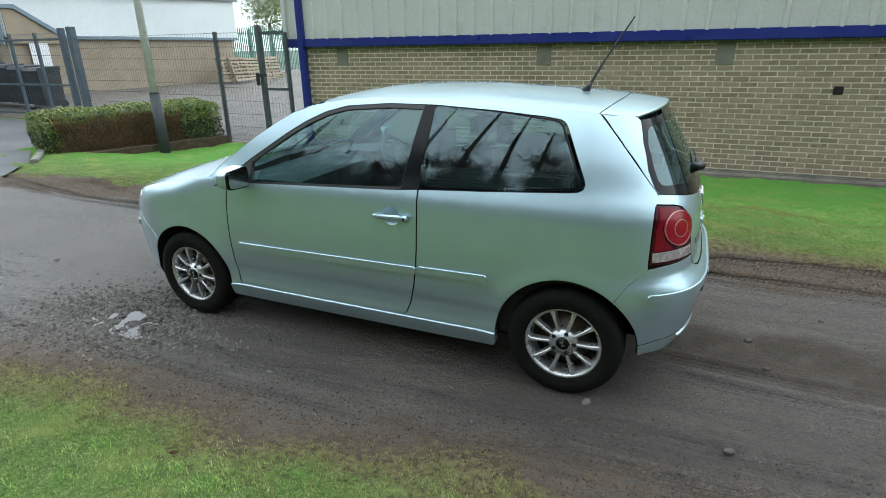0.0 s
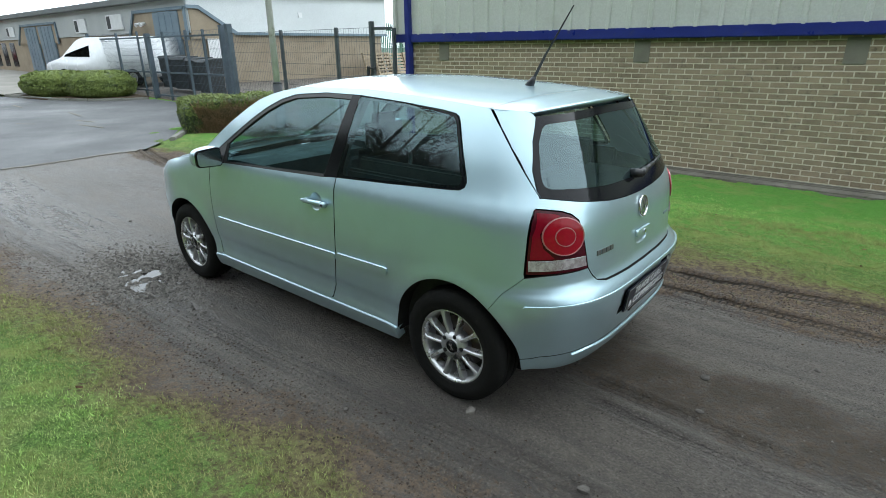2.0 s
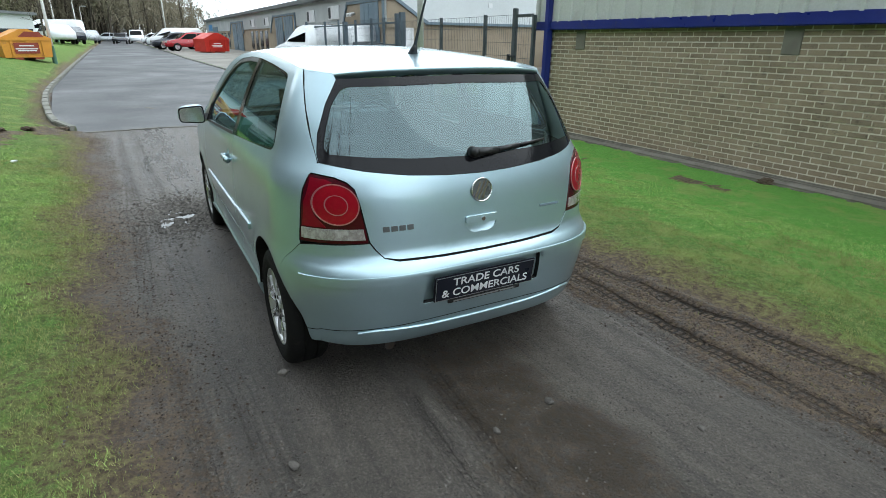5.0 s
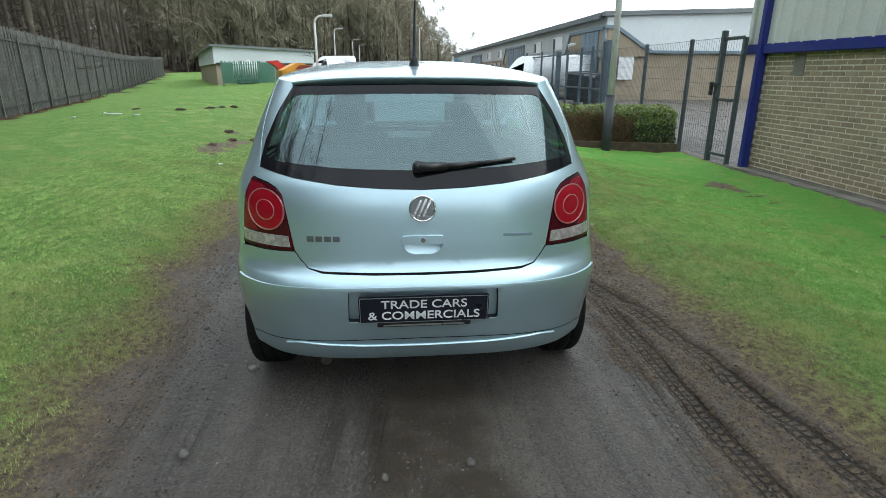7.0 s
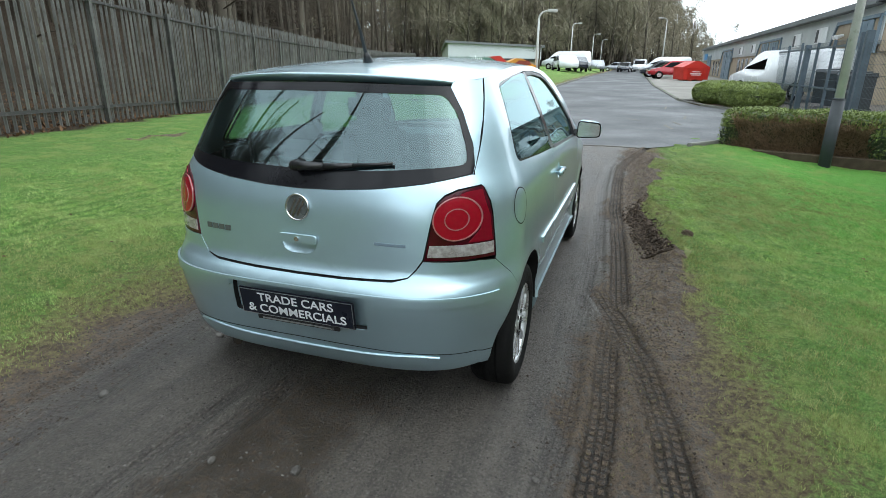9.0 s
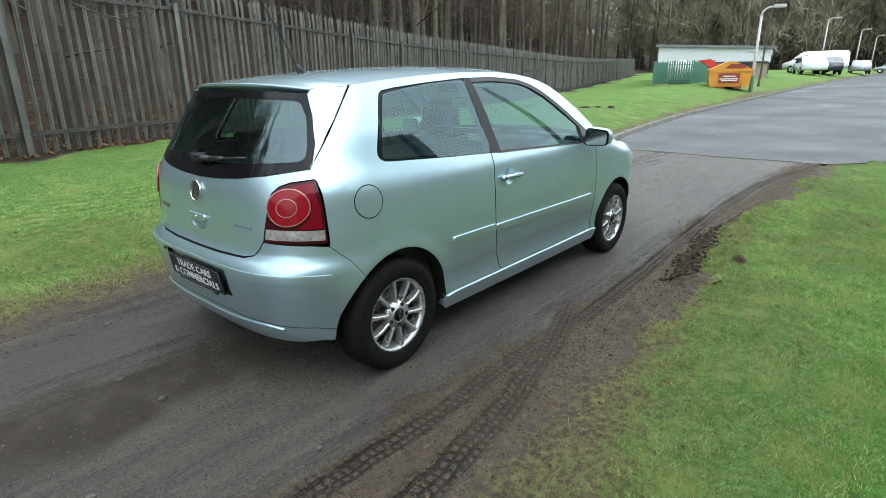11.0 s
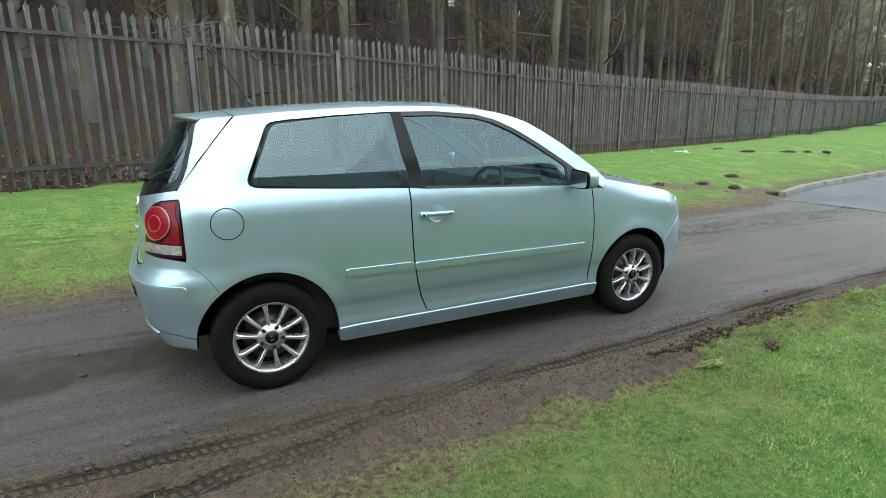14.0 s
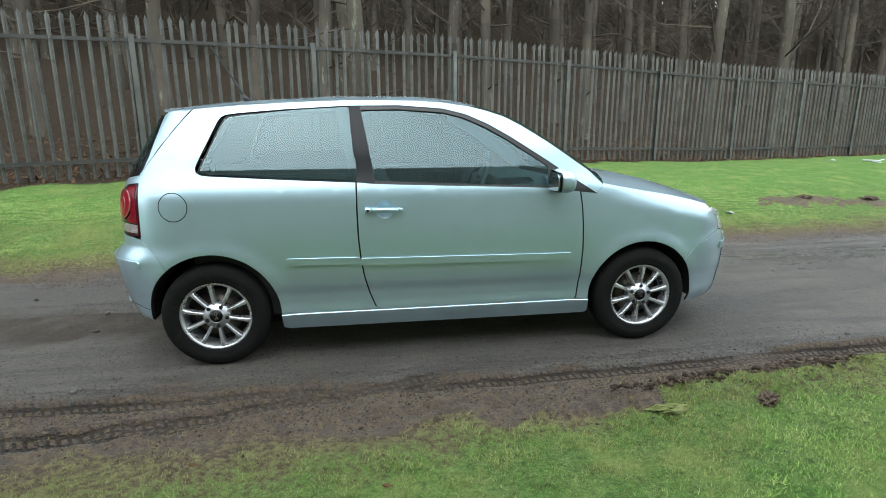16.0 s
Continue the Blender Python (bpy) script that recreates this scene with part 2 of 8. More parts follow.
ROOF_GREY = surface("roof_sheet", (0.17, 0.18, 0.185), (0.14, 0.15, 0.155), 0.6, 0.1, 0.6, 20, 0.1)
SIGN_BLUE = plain("sign_blue", (0.03, 0.24, 0.52), 0.4)
VAN_WHITE = plain("van_white", (0.72, 0.74, 0.76), 0.25, 0, 0.6)
RED_PAINT = plain("red_paint", (0.36, 0.012, 0.02), 0.25, 0, 0.6)
DARK_PAINT = plain("dark_paint", (0.02, 0.024, 0.034), 0.2, 0, 0.6)
SILVER_PAINT = plain("silver_paint", (0.36, 0.38, 0.40), 0.3, 0.5, 0.6)
BIN_DARK = surface("dark_bin", (0.022, 0.026, 0.030), (0.03, 0.034, 0.038), 0.5, 0, 4, 60, 0.05)


def ground_material():
    """Grass, worn grass, bare earth and wet gravel, mixed by the sheet's own wear and damp values."""
    m, n, l = nodes_of("ground_cover")
    b = n["Principled BSDF"]
    geo = n.new("ShaderNodeNewGeometry")
    p = geo.outputs["Position"]
    at = n.new("ShaderNodeAttribute")
    at.attribute_name = "cover"
    sep = n.new("ShaderNodeSeparateXYZ")
    l.new(at.outputs["Vector"], sep.inputs[0])
    big, mid, fine = noise_of(n, l, p, 0.7, 5), noise_of(n, l, p, 9.0, 6, 0.72), noise_of(n, l, p, 85.0, 4, 0.7)
    tuft = noise_of(n, l, p, 28.0, 5, 0.75)
    grass = mixrgb(n, l, ramp(n, l, big, 0.35, 0.65), (0.168, 0.312, 0.069), (0.222, 0.345, 0.094))
    grass = mixrgb(n, l, ramp(n, l, mid, 0.38, 0.64, 0, 0.75), grass, (0.265, 0.310, 0.115))
    grass = mixrgb(n, l, ramp(n, l, tuft, 0.32, 0.58, 0.85, 0.0), grass, (0.040, 0.088, 0.020))
    grass = mixrgb(n, l, ramp(n, l, fine, 0.34, 0.56, 0.6, 0.0), grass, (0.040, 0.080, 0.020))
    grass = mixrgb(n, l, ramp(n, l, fine, 0.58, 0.72, 0.0, 0.6), grass, (0.330, 0.370, 0.165))
    tr = n.new("ShaderNodeAttribute")
    tr.attribute_name = "rut"
    ts = n.new("ShaderNodeSeparateXYZ")
    l.new(tr.outputs["Vector"], ts.inputs[0])
    grass = mixrgb(n, l, math2(n, l, "MULTIPLY", ts.outputs[1], 0.62), grass, (0.150, 0.440, 0.066))
    hair = noise_of(n, l, p, 260.0, 3, 0.7)
    grass = mixrgb(n, l, ramp(n, l, hair, 0.36, 0.50, 0.75, 0.0), grass, (0.034, 0.060, 0.016))
    moss = noise_of(n, l, p, 2.6, 4, 0.6)
    grass = mixrgb(n, l, ramp(n, l, moss, 0.50, 0.66, 0.0, 0.55), grass, (0.270, 0.310, 0.095))
    worn = mixrgb(n, l, ramp(n, l, tuft, 0.35, 0.65), (0.095, 0.074, 0.046), (0.245, 0.220, 0.105))
    earth = mixrgb(n, l, ramp(n, l, mid, 0.35, 0.65), (0.212, 0.156, 0.109), (0.148, 0.106, 0.073))
    earth = mixrgb(n, l, ramp(n, l, tuft, 0.36, 0.54, 0.75, 0.0), earth, (0.038, 0.028, 0.021))
    earth = mixrgb(n, l, ramp(n, l, fine, 0.35, 0.65, 0.45, 0.0), earth, (0.028, 0.021, 0.016))
    gravel = mixrgb(n, l, ramp(n, l, mid, 0.3, 0.7), (0.163, 0.141, 0.119), (0.116, 0.097, 0.079))
    along = n.new("ShaderNodeMapping")
    along.inputs["Scale"].default_value = (0.10, 1.0, 1.0)
    l.new(p, along.inputs["Vector"])
    streak = noise_of(n, l, along.outputs["Vector"], 9.0, 5, 0.7, 0.4)
    gravel = mixrgb(n, l, ramp(n, l, big, 0.42, 0.68, 0.0, 0.7), gravel, (0.066, 0.057, 0.049))
    gravel = mixrgb(n, l, ramp(n, l, streak, 0.46, 0.64, 0.0, 0.75), gravel, (0.053, 0.045, 0.038))
    gravel = mixrgb(n, l, ramp(n, l, tuft, 0.34, 0.50, 0.55, 0.0), gravel, (0.040, 0.034, 0.029))
    gravel = mixrgb(n, l, ramp(n, l, tuft, 0.56, 0.68, 0.0, 0.5), gravel, (0.208, 0.186, 0.162))
    gravel = mixrgb(n, l, ramp(n, l, fine, 0.54, 0.68, 0.0, 0.80), gravel, (0.235, 0.212, 0.186))
    gravel = mixrgb(n, l, ramp(n, l, fine, 0.30, 0.47, 0.85, 0.0), gravel, (0.020, 0.017, 0.014))
    litter = mixrgb(n, l, ramp(n, l, tuft, 0.35, 0.65), (0.032, 0.024, 0.016), (0.080, 0.059, 0.040))
    edge = math2(n, l, "ADD", sep.outputs[0], ramp(n, l, tuft, 0.2, 0.8, -0.28, 0.28))
    col = mixrgb(n, l, ramp(n, l, edge, 0.22, 0.42), gravel, earth)
    col = mixrgb(n, l, ramp(n, l, edge, 0.46, 0.66), col, worn)
    col = mixrgb(n, l, ramp(n, l, edge, 0.68, 0.90), col, grass)
    col = mixrgb(n, l, ramp(n, l, sep.outputs[2], 0.3, 0.7), col, litter)
    # prints of tyre treads: bars across and grooves along each wheel track
    px = n.new("ShaderNodeSeparateXYZ")
    l.new(p, px.inputs[0])
    skew = math2(n, l, "ADD", px.outputs[0], math2(n, l, "MULTIPLY", math2(n, l, "ABSOLUTE", ts.outputs[0]), 0.03))
    skew = math2(n, l, "ADD", skew, ramp(n, l, tuft, 0.2, 0.8, -0.006, 0.006))
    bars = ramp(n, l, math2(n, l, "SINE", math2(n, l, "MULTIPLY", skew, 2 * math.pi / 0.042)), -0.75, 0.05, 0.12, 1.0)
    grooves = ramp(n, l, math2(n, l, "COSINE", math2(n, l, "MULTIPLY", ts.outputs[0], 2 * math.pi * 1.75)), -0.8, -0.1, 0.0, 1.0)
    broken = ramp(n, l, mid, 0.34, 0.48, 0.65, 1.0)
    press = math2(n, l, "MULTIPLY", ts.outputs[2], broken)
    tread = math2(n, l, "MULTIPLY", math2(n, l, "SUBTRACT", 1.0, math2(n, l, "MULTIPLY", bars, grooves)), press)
    wet = ramp(n, l, math2(n, l, "ADD", math2(n, l, "ADD", sep.outputs[1], math2(n, l, "MULTIPLY", tread, 0.08)), math2(n, l, "ADD", ramp(n, l, mid, 0.2, 0.8, -0.16, 0.16), ramp(n, l, streak, 0.25, 0.75, -0.24, 0.24))), 0.35, 0.75)
    # near black beyond wet mud: the shade inside the grooves, put into the colour
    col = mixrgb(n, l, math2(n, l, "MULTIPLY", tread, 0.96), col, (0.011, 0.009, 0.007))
    col = mixrgb(n, l, wet, col, (0.42, 0.40, 0.39), "MULTIPLY")
    l.new(col, b.inputs["Base Color"])
    r = math2(n, l, "SUBTRACT", ramp(n, l, edge, 0.1, 0.7, 0.54, 0.95), math2(n, l, "MULTIPLY", wet, 0.30))
    l.new(r, b.inputs["Roughness"])
    l.new(ramp(n, l, edge, 0.1, 0.6, 0.62, 0.12), b.inputs["Specular IOR Level"])
    bp = n.new("ShaderNodeBump")
    l.new(ramp(n, l, wet, 0, 1, 1.0, 0.60), bp.inputs["Strength"])
    bp.inputs["Distance"].default_value = 0.03
    relief = math2(n, l, "ADD", fine, math2(n, l, "MULTIPLY", tuft, 0.8))
    relief = math2(n, l, "ADD", relief, math2(n, l, "MULTIPLY", hair, 0.35))
    relief = math2(n, l, "ADD", relief, math2(n, l, "MULTIPLY", noise_of(n, l, p, 48.0, 3, 0.6), 0.8))
    l.new(math2(n, l, "SUBTRACT", relief, math2(n, l, "MULTIPLY", tread, 1.4)), bp.inputs["Height"])
    l.new(bp.outputs["Normal"], b.inputs["Normal"])
    return m


GROUND = ground_material()
WATER = plain("puddle_water", (0.030, 0.026, 0.022), 0.05)

# ---- helpers for building ----
def mesh_of(name, verts, faces, mats, smooth=False):
    me = bpy.data.meshes.new(name)
    me.from_pydata([tuple(v) for v in verts], [], [tuple(f) for f in faces])
    for mt in (mats if isinstance(mats, (list, tuple)) else [mats]):
        me.materials.append(mt)
    if smooth:
        me.polygons.foreach_set("use_smooth", [True] * len(me.polygons))
    me.update()
    return me


def part(name, bm, material, parent=None, label="", smooth=None):
    """Links a bmesh (or a finished mesh) as one object under a thing or a part."""
    if isinstance(bm, bpy.types.Mesh):
        me = bm
        if material is not None and not me.materials:
            me.materials.append(material)
    else:
        me = bpy.data.meshes.new(name)
        if smooth:
            for f in bm.faces:
                f.smooth = True
        bm.to_mesh(me)
        bm.free()
        me.materials.append(material)
    ob = new(name, me)
    if parent is not None:
        ob.parent = parent
    if label:
        tagged(ob, label)
    return ob


def thing(name, label, category, at=(0, 0, 0), turn=0.0, group="", kind=""):
    ob = new(name)
    ob.empty_display_size = 0.1
    ob.matrix_basis = pose(*at, 0, 0, turn)
    return tagged(ob, label, category, group, kind)


def box_bm(x0, x1, y0, y1, z0, z1, bevel=0.0, bm=None, turn=None):
    bm = bm or bmesh.new()
    vs = bmesh.ops.create_cube(bm, size=1.0)["verts"]
    for v in vs:
        v.co = Vector((x0 + (v.co.x + 0.5) * (x1 - x0), y0 + (v.co.y + 0.5) * (y1 - y0), z0 + (v.co.z + 0.5) * (z1 - z0)))
    if bevel:
        es = list({e for v in vs for e in v.link_edges})
        vs = list({v for f in bmesh.ops.bevel(bm, geom=es, offset=bevel, segments=2, affect="EDGES")["faces"] for v in f.verts} | {v for v in vs if v.is_valid})
    if turn is not None:
        bmesh.ops.transform(bm, matrix=turn, verts=[v for v in vs if v.is_valid])
    return bm


def cyl_bm(p, q, r0, r1=None, n=12, bm=None, caps=True):
    """A tapered round bar from p to q."""
    bm = bm or bmesh.new()
    p, q = Vector(p), Vector(q)
    r1 = r0 if r1 is None else r1
    m = (q - p).to_track_quat("Z", "Y").to_matrix().to_4x4()
    m.translation = (p + q) / 2
    bmesh.ops.create_cone(bm, cap_ends=caps, segments=n, radius1=r0, radius2=r1, depth=(q - p).length, matrix=m)
    return bm


def prism_bm(poly, a, b, axis="y", bm=None):
    """A flat outline pushed from a to b along an axis; the outline is in the other two coordinates."""
    bm = bm or bmesh.new()
    put = {"y": lambda u, v, w: (u, w, v), "x": lambda u, v, w: (w, u, v), "z": lambda u, v, w: (u, v, w)}[axis]
    lo = [bm.verts.new(put(u, v, a)) for u, v in poly]
    hi = [bm.verts.new(put(u, v, b)) for u, v in poly]
    bm.faces.new(lo)
    bm.faces.new(hi[::-1])
    for i in range(len(poly)):
        j = (i + 1) % len(poly)
        bm.faces.new((lo[j], lo[i], hi[i], hi[j]))
    bmesh.ops.recalc_face_normals(bm, faces=bm.faces)
    return bm


def smooth_curve(xs, ys):
    """Monotone cubic through points; returns a function of arrays."""
    xs, ys = np.array(xs, float), np.array(ys, float)
    h, d = np.diff(xs), np.diff(ys) / np.diff(xs)
    m = np.zeros(len(xs))
    m[0], m[-1] = d[0], d[-1]
    for i in range(1, len(xs) - 1):
        if d[i - 1] * d[i] > 0:
            w1, w2 = 2 * h[i] + h[i - 1], h[i] + 2 * h[i - 1]
            m[i] = (w1 + w2) / (w1 / d[i - 1] + w2 / d[i])

    def at(x):
        x = np.clip(np.asarray(x, float), xs[0], xs[-1])
        i = np.clip(np.searchsorted(xs, x) - 1, 0, len(h) - 1)
        t = (x - xs[i]) / h[i]
        return (ys[i] * (1 + 2 * t) * (1 - t) ** 2 + m[i] * h[i] * t * (1 - t) ** 2
                + ys[i + 1] * t * t * (3 - 2 * t) + m[i + 1] * h[i] * t * t * (t - 1))
    return at


def value_noise(x, y, cell, seed=0):
    rng = np.random.RandomState(seed)
    tab = rng.rand(256, 256)
    u, v = np.asarray(x) / cell, np.asarray(y) / cell
    i, j = np.floor(u).astype(int), np.floor(v).astype(int)
    fu, fv = u - i, v - j
    fu, fv = fu * fu * (3 - 2 * fu), fv * fv * (3 - 2 * fv)
    g = lambda a, b: tab[a % 256, b % 256]
    return (g(i, j) * (1 - fu) + g(i + 1, j) * fu) * (1 - fv) + (g(i, j + 1) * (1 - fu) + g(i + 1, j + 1) * fu) * fv - 0.5


# ---- the lie of the land ----
FENCE_A, FENCE_D = Vector((-1.14, 5.78, 0)), Vector((2.434, 0.782, 0))      # first post, step to the next
FENCE_X, FENCE_Y = [-200.0, 45.0, 400.0], [-58.11, 20.61, 127.0]      # plan of the palisade
road_height = smooth_curve([-200, 7.4, 16, 25, 40, 70, 130, 400], [0, 0, 0.10, 0.25, 0.45, 0.62, 0.9, 2.0])
kerb_left = smooth_curve([-200, -6, -3, -1.5, 1, 3.5, 7.2, 9.0, 16.6, 25, 35, 60, 130, 400], [1.25, 1.25, 1.25, 1.42, 1.58, 1.72, 2.05, 2.55, 3.18, 3.2, 3.2, 3.4, 4.0, 5])
rise_left = smooth_curve([-0.3, 0, 0.35, 1.15, 1.95, 3.6, 7, 60], [0, 0.01, 0.07, 0.2, 0.34, 0.48, 0.53, 0.6])
fall_right = smooth_curve([-0.3, 0, 0.35, 1.5, 2.7, 4.6, 60], [0, 0.0, 0.035, 0.0, -0.14, -0.2, -0.2])
hollow = smooth_curve([-200, 0, 4, 7, 10, 16, 25, 40, 60, 90, 400], [0, 0, 0.09, 0.19, 0.28, 0.50, 0.74, 0.92, 0.70, 0.40, 0.0])
hill = smooth_curve([-1, 0, 3, 10, 25, 60, 120, 260], [0, 0, 0.3, 1.8, 7.0, 17, 20, 21])
far_hill = smooth_curve([-1, 0, 40, 120, 300], [0, 0, 4, 11, 12])


def terrain(x, y):
    x, y = np.asarray(x, float), np.asarray(y, float)
    base = road_height(x)
    el, er = y - kerb_left(x), -1.45 - y
    z = base + np.where(el > -0.3, rise_left(el) + 0.12 * np.clip((x - 9) / 9, 0, 1) * np.clip(el / 0.6, 0, 1), 0)
    z = z + np.where(er > -0.3, fall_right(er) * np.clip((9.5 - x) / 1.5, 0, 1), 0)
    yard = np.clip((x - 6.5) * 0.048, 0, 0.56) - 0.12 - base - fall_right(np.maximum(er, -0.3)) * np.clip((9.5 - x) / 1.5, 0, 1)
    z = z + np.where((y < -5.6) & (x > 5.0), yard * np.clip((-5.6 - y) / 0.9, 0, 1) * np.clip((x - 5.0) / 2, 0, 1), 0)
    # the lawn sinks away towards the foot of the fence
    line = np.interp(x, FENCE_X, FENCE_Y)
    w = np.clip((el - 1.5) / np.maximum(line - kerb_left(x) - 1.5, 0.5), 0, 1)
    d = (y - line) * 0.95
    z = z - hollow(x) * w * w * (3 - 2 * w) * np.clip(1 - d / 25, 0, 1)
    z = z + hill(d)
    e = (x - 150) * 0.985 + (y + 12) * 0.17
    z = z + far_hill(e) * np.clip((y + 14 + (x - 150) * 0.02) / 22, 0, 1) * np.clip(1 - d / 60, 0, 1)
    return z


def fence_point(s, d):
    """A place s metres along the palisade and d metres behind it."""
    x, y = FENCE_A.x, FENCE_A.y
    for k in range(1, len(FENCE_X)):
        u = Vector((FENCE_X[k] - FENCE_X[k - 1], FENCE_Y[k] - FENCE_Y[k - 1])).normalized()
        left = (FENCE_X[k] - x) / u.x
        if s <= left:
            break
        if left > 0:
            x, y, s = FENCE_X[k], FENCE_Y[k], s - left
    return x + u.x * s - u.y * d, y + u.y * s + u.x * d


def ground_at(x, y):
    return float(terrain(x, y))


def steps(*spans):
    out = [spans[0][0]]
    for a, b, s in spans:
        k = max(1, int(round((b - a) / s)))
        out += [a + (b - a) * (i + 1) / k for i in range(k)]
    return np.array(out)


def build_ground():
    xs = steps((-900, -120, 120), (-120, -20, 12), (-20, -7, 1.2), (-7, -5, 0.2), (-5, -2.8, 0.05), (-2.8, 3.0, 0.0135), (3.0, 4.5, 0.03), (4.5, 9, 0.06), (9, 12, 0.1), (12, 22, 0.5), (22, 80, 2.5), (80, 300, 11), (300, 1400, 150))
    ys = steps((-1000, -100, 150), (-100, -20, 10), (-20, -6.4, 1.1), (-6.4, -3.2, 0.11), (-3.2, -1.9, 0.05), (-1.9, -1.65, 0.03), (-1.65, -0.95, 0.0105), (-0.95, -0.85, 0.05), (-0.85, 0.13, 0.05), (0.13, 0.53, 0.0125), (0.53, 0.78, 0.05), (0.78, 1.30, 0.02), (1.30, 2.6, 0.035),
               (2.6, 6.5, 0.1), (6.5, 14, 0.45), (14, 80, 2.8), (80, 260, 12), (260, 1000, 120))
    X, Y = np.meshgrid(xs, ys, indexing="ij")
    Z = terrain(X, Y)
    near = np.clip(1 - np.maximum(np.abs(X - 1) - 9, 0) / 2, 0, 1) * np.clip(1 - np.maximum(np.abs(Y) - 7, 0) / 2, 0, 1)
    fine = value_noise(X, Y, 0.09, 1) * 0.013 + value_noise(X, Y, 0.31, 2) * 0.018 + value_noise(X, Y, 0.045, 3) * 0.006
    packed = value_noise(X, Y, 0.13, 1) * 0.005 + value_noise(X, Y, 0.55, 2) * 0.008 + value_noise(X, Y, 0.045, 3) * 0.004
    lumps = value_noise(X, Y, 0.22, 4) * 0.04 + value_noise(X, Y, 0.75, 5) * 0.05
    el, er = Y - kerb_left(X), -1.45 - Y
    wob = value_noise(X, Y, 0.5, 6) * 0.28 + value_noise(X, Y, 0.13, 7) * 0.14
    lawn = np.where(Y > 0, el, er) + wob
    lawn = np.where(Y < 0, lawn + 0.02 - 0.30 * np.exp(-((X + 1.3) / 1.3) ** 2) * 0.50, lawn)
    slope = 1.15 + np.where(Y < 0, 0.9 * np.clip((X + 0.4) / 1.0, 0, 1) - 0.2, 0)
    cover = np.clip(0.40 + lawn * slope, 0.0, 1.0)
    # trodden soil between the gravel and the right-hand lawn
    soil = np.clip((-1.0 - Y + value_noise(X, Y, 0.35, 16) * 0.30 + value_noise(X, Y, 0.1, 17) * 0.12) / 0.14, 0, 1) * (Y < 0)
    cover = np.maximum(cover, 0.40 * soil)
    cover = np.where((Y > 0) & (X > -3.5), np.maximum(cover, 0.33 * np.clip((el + 0.26 + wob) / 0.15, 0, 1)), cover)
    # the dark crown of earth between the wheel strips, widened to paint in the car's soft shadow
    crown = np.exp(-((Y + 0.02 + value_noise(X, Y, 0.4, 22) * 0.16 + value_noise(X, Y, 0.12, 23) * 0.10) / 0.36) ** 4) * np.clip((-1.2 - X) / 0.5, 0, 1)
    cover = np.maximum(cover, 0.30 * crown)
    # the wheel tracks pressed into the edge, with their tread and the soil thrown up beside them
    on = np.clip((8.0 - X) / 1.0, 0, 1) * np.clip((X + 8) / 3, 0, 1)
    lines = (([-0.35, -0.11, 1.09, 2.64, 4.84, 6.43, 8.0], [-1.26, -1.25, -1.20, -1.10, -1.09, -1.29, -1.62], 0.060, 0.026, -0.35, 9),
             ([-0.35, -0.11, 1.09, 2.64, 4.84, 6.43, 8.0], [-1.10, -1.09, -1.03, -0.95, -0.93, -1.13, -1.45], 0.050, 0.014, 0.6, 9),
             ([-7, -3, -1.77, -1.48, -1.10, -0.59, -0.11, 0.5], [-1.75, -1.60, -1.49, -1.45, -1.40, -1.29, -1.14, -0.95], 0.066, 0.028, -9, 0.1),
             ([-7, -3, -1.87, -1.24, -0.67, -0.2], [-1.22, -1.21, -1.20, -1.20, -1.21, -1.22], 0.058, 0.024, -9, -0.35),
             ([-7, -3, -1.5, 0, 1.5], [-0.98, -1.0, -1.04, -1.02, -0.98], 0.05, 0.010, -9, 0.8),
             ([-7, -2.5, -1.8, -1.2], [0.29, 0.27, 0.22, 0.20], 0.055, 0.0125, -9, -1.5),
             ([-7, -2.5, -1.8, -1.2], [0.44, 0.42, 0.38, 0.36], 0.035, 0.0125, -9, -1.7),
             ([-7, -3, -1.5, 0, 3, 7], [0.92, 0.95, 1.02, 1.12, 1.20, 1.35], 0.07, 0.010, -9, 7),
             ([-7, -3, -1.5, 0, 3, 7], [1.12, 1.16, 1.25, 1.34, 1.42, 1.55], 0.05, 0.012, -9, 7))
    rut_u, rut_k = np.zeros_like(X), np.zeros_like(X)
    for px, py, wide, deep, xa, xb in lines:
        c = smooth_curve(px, py)(X) + value_noise(X, X * 0, 0.7, 8) * 0.03
        u = (Y - c) / wide
        here = np.clip((X - xa) / 0.25, 0, 1) * np.clip((xb - X) / 0.25, 0, 1) * (0.75 + 0.6 * value_noise(X, X * 0, 0.45, 18))
        Z = Z - here * deep * 1.5 * np.exp(-u ** 4) + here * deep * 0.60 * np.exp(-((np.abs(u) - 1.45) / 0.40) ** 2)
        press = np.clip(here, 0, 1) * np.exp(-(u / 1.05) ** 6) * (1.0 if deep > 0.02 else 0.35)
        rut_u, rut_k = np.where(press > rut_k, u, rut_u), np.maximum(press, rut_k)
        cover = np.where((here * np.exp(-u ** 4) > 0.30) & (deep > 0.02), np.minimum(np.maximum(cover, 0.38), 0.41), cover)
    churn = np.exp(-((Y + 1.50 + 0.07 * np.sin(X * 1.3)) / 0.15) ** 2) * np.clip((X + 3.2) / 1.5, 0, 1) * np.clip((7.6 - X) / 1.5, 0, 1)
    Z = Z + churn * (0.035 + np.abs(value_noise(X, Y, 0.16, 9)) * 0.09 + value_noise(X, Y, 0.42, 10) * 0.08 + value_noise(X, Y, 0.05, 20) * 0.035) * (0.55 + 0.9 * np.exp(-((X - 1.6) / 1.5) ** 2))
    cover = np.where(churn > 0.45 + value_noise(X, Y, 0.18, 11) * 0.8, np.minimum(cover, 0.40), cover)
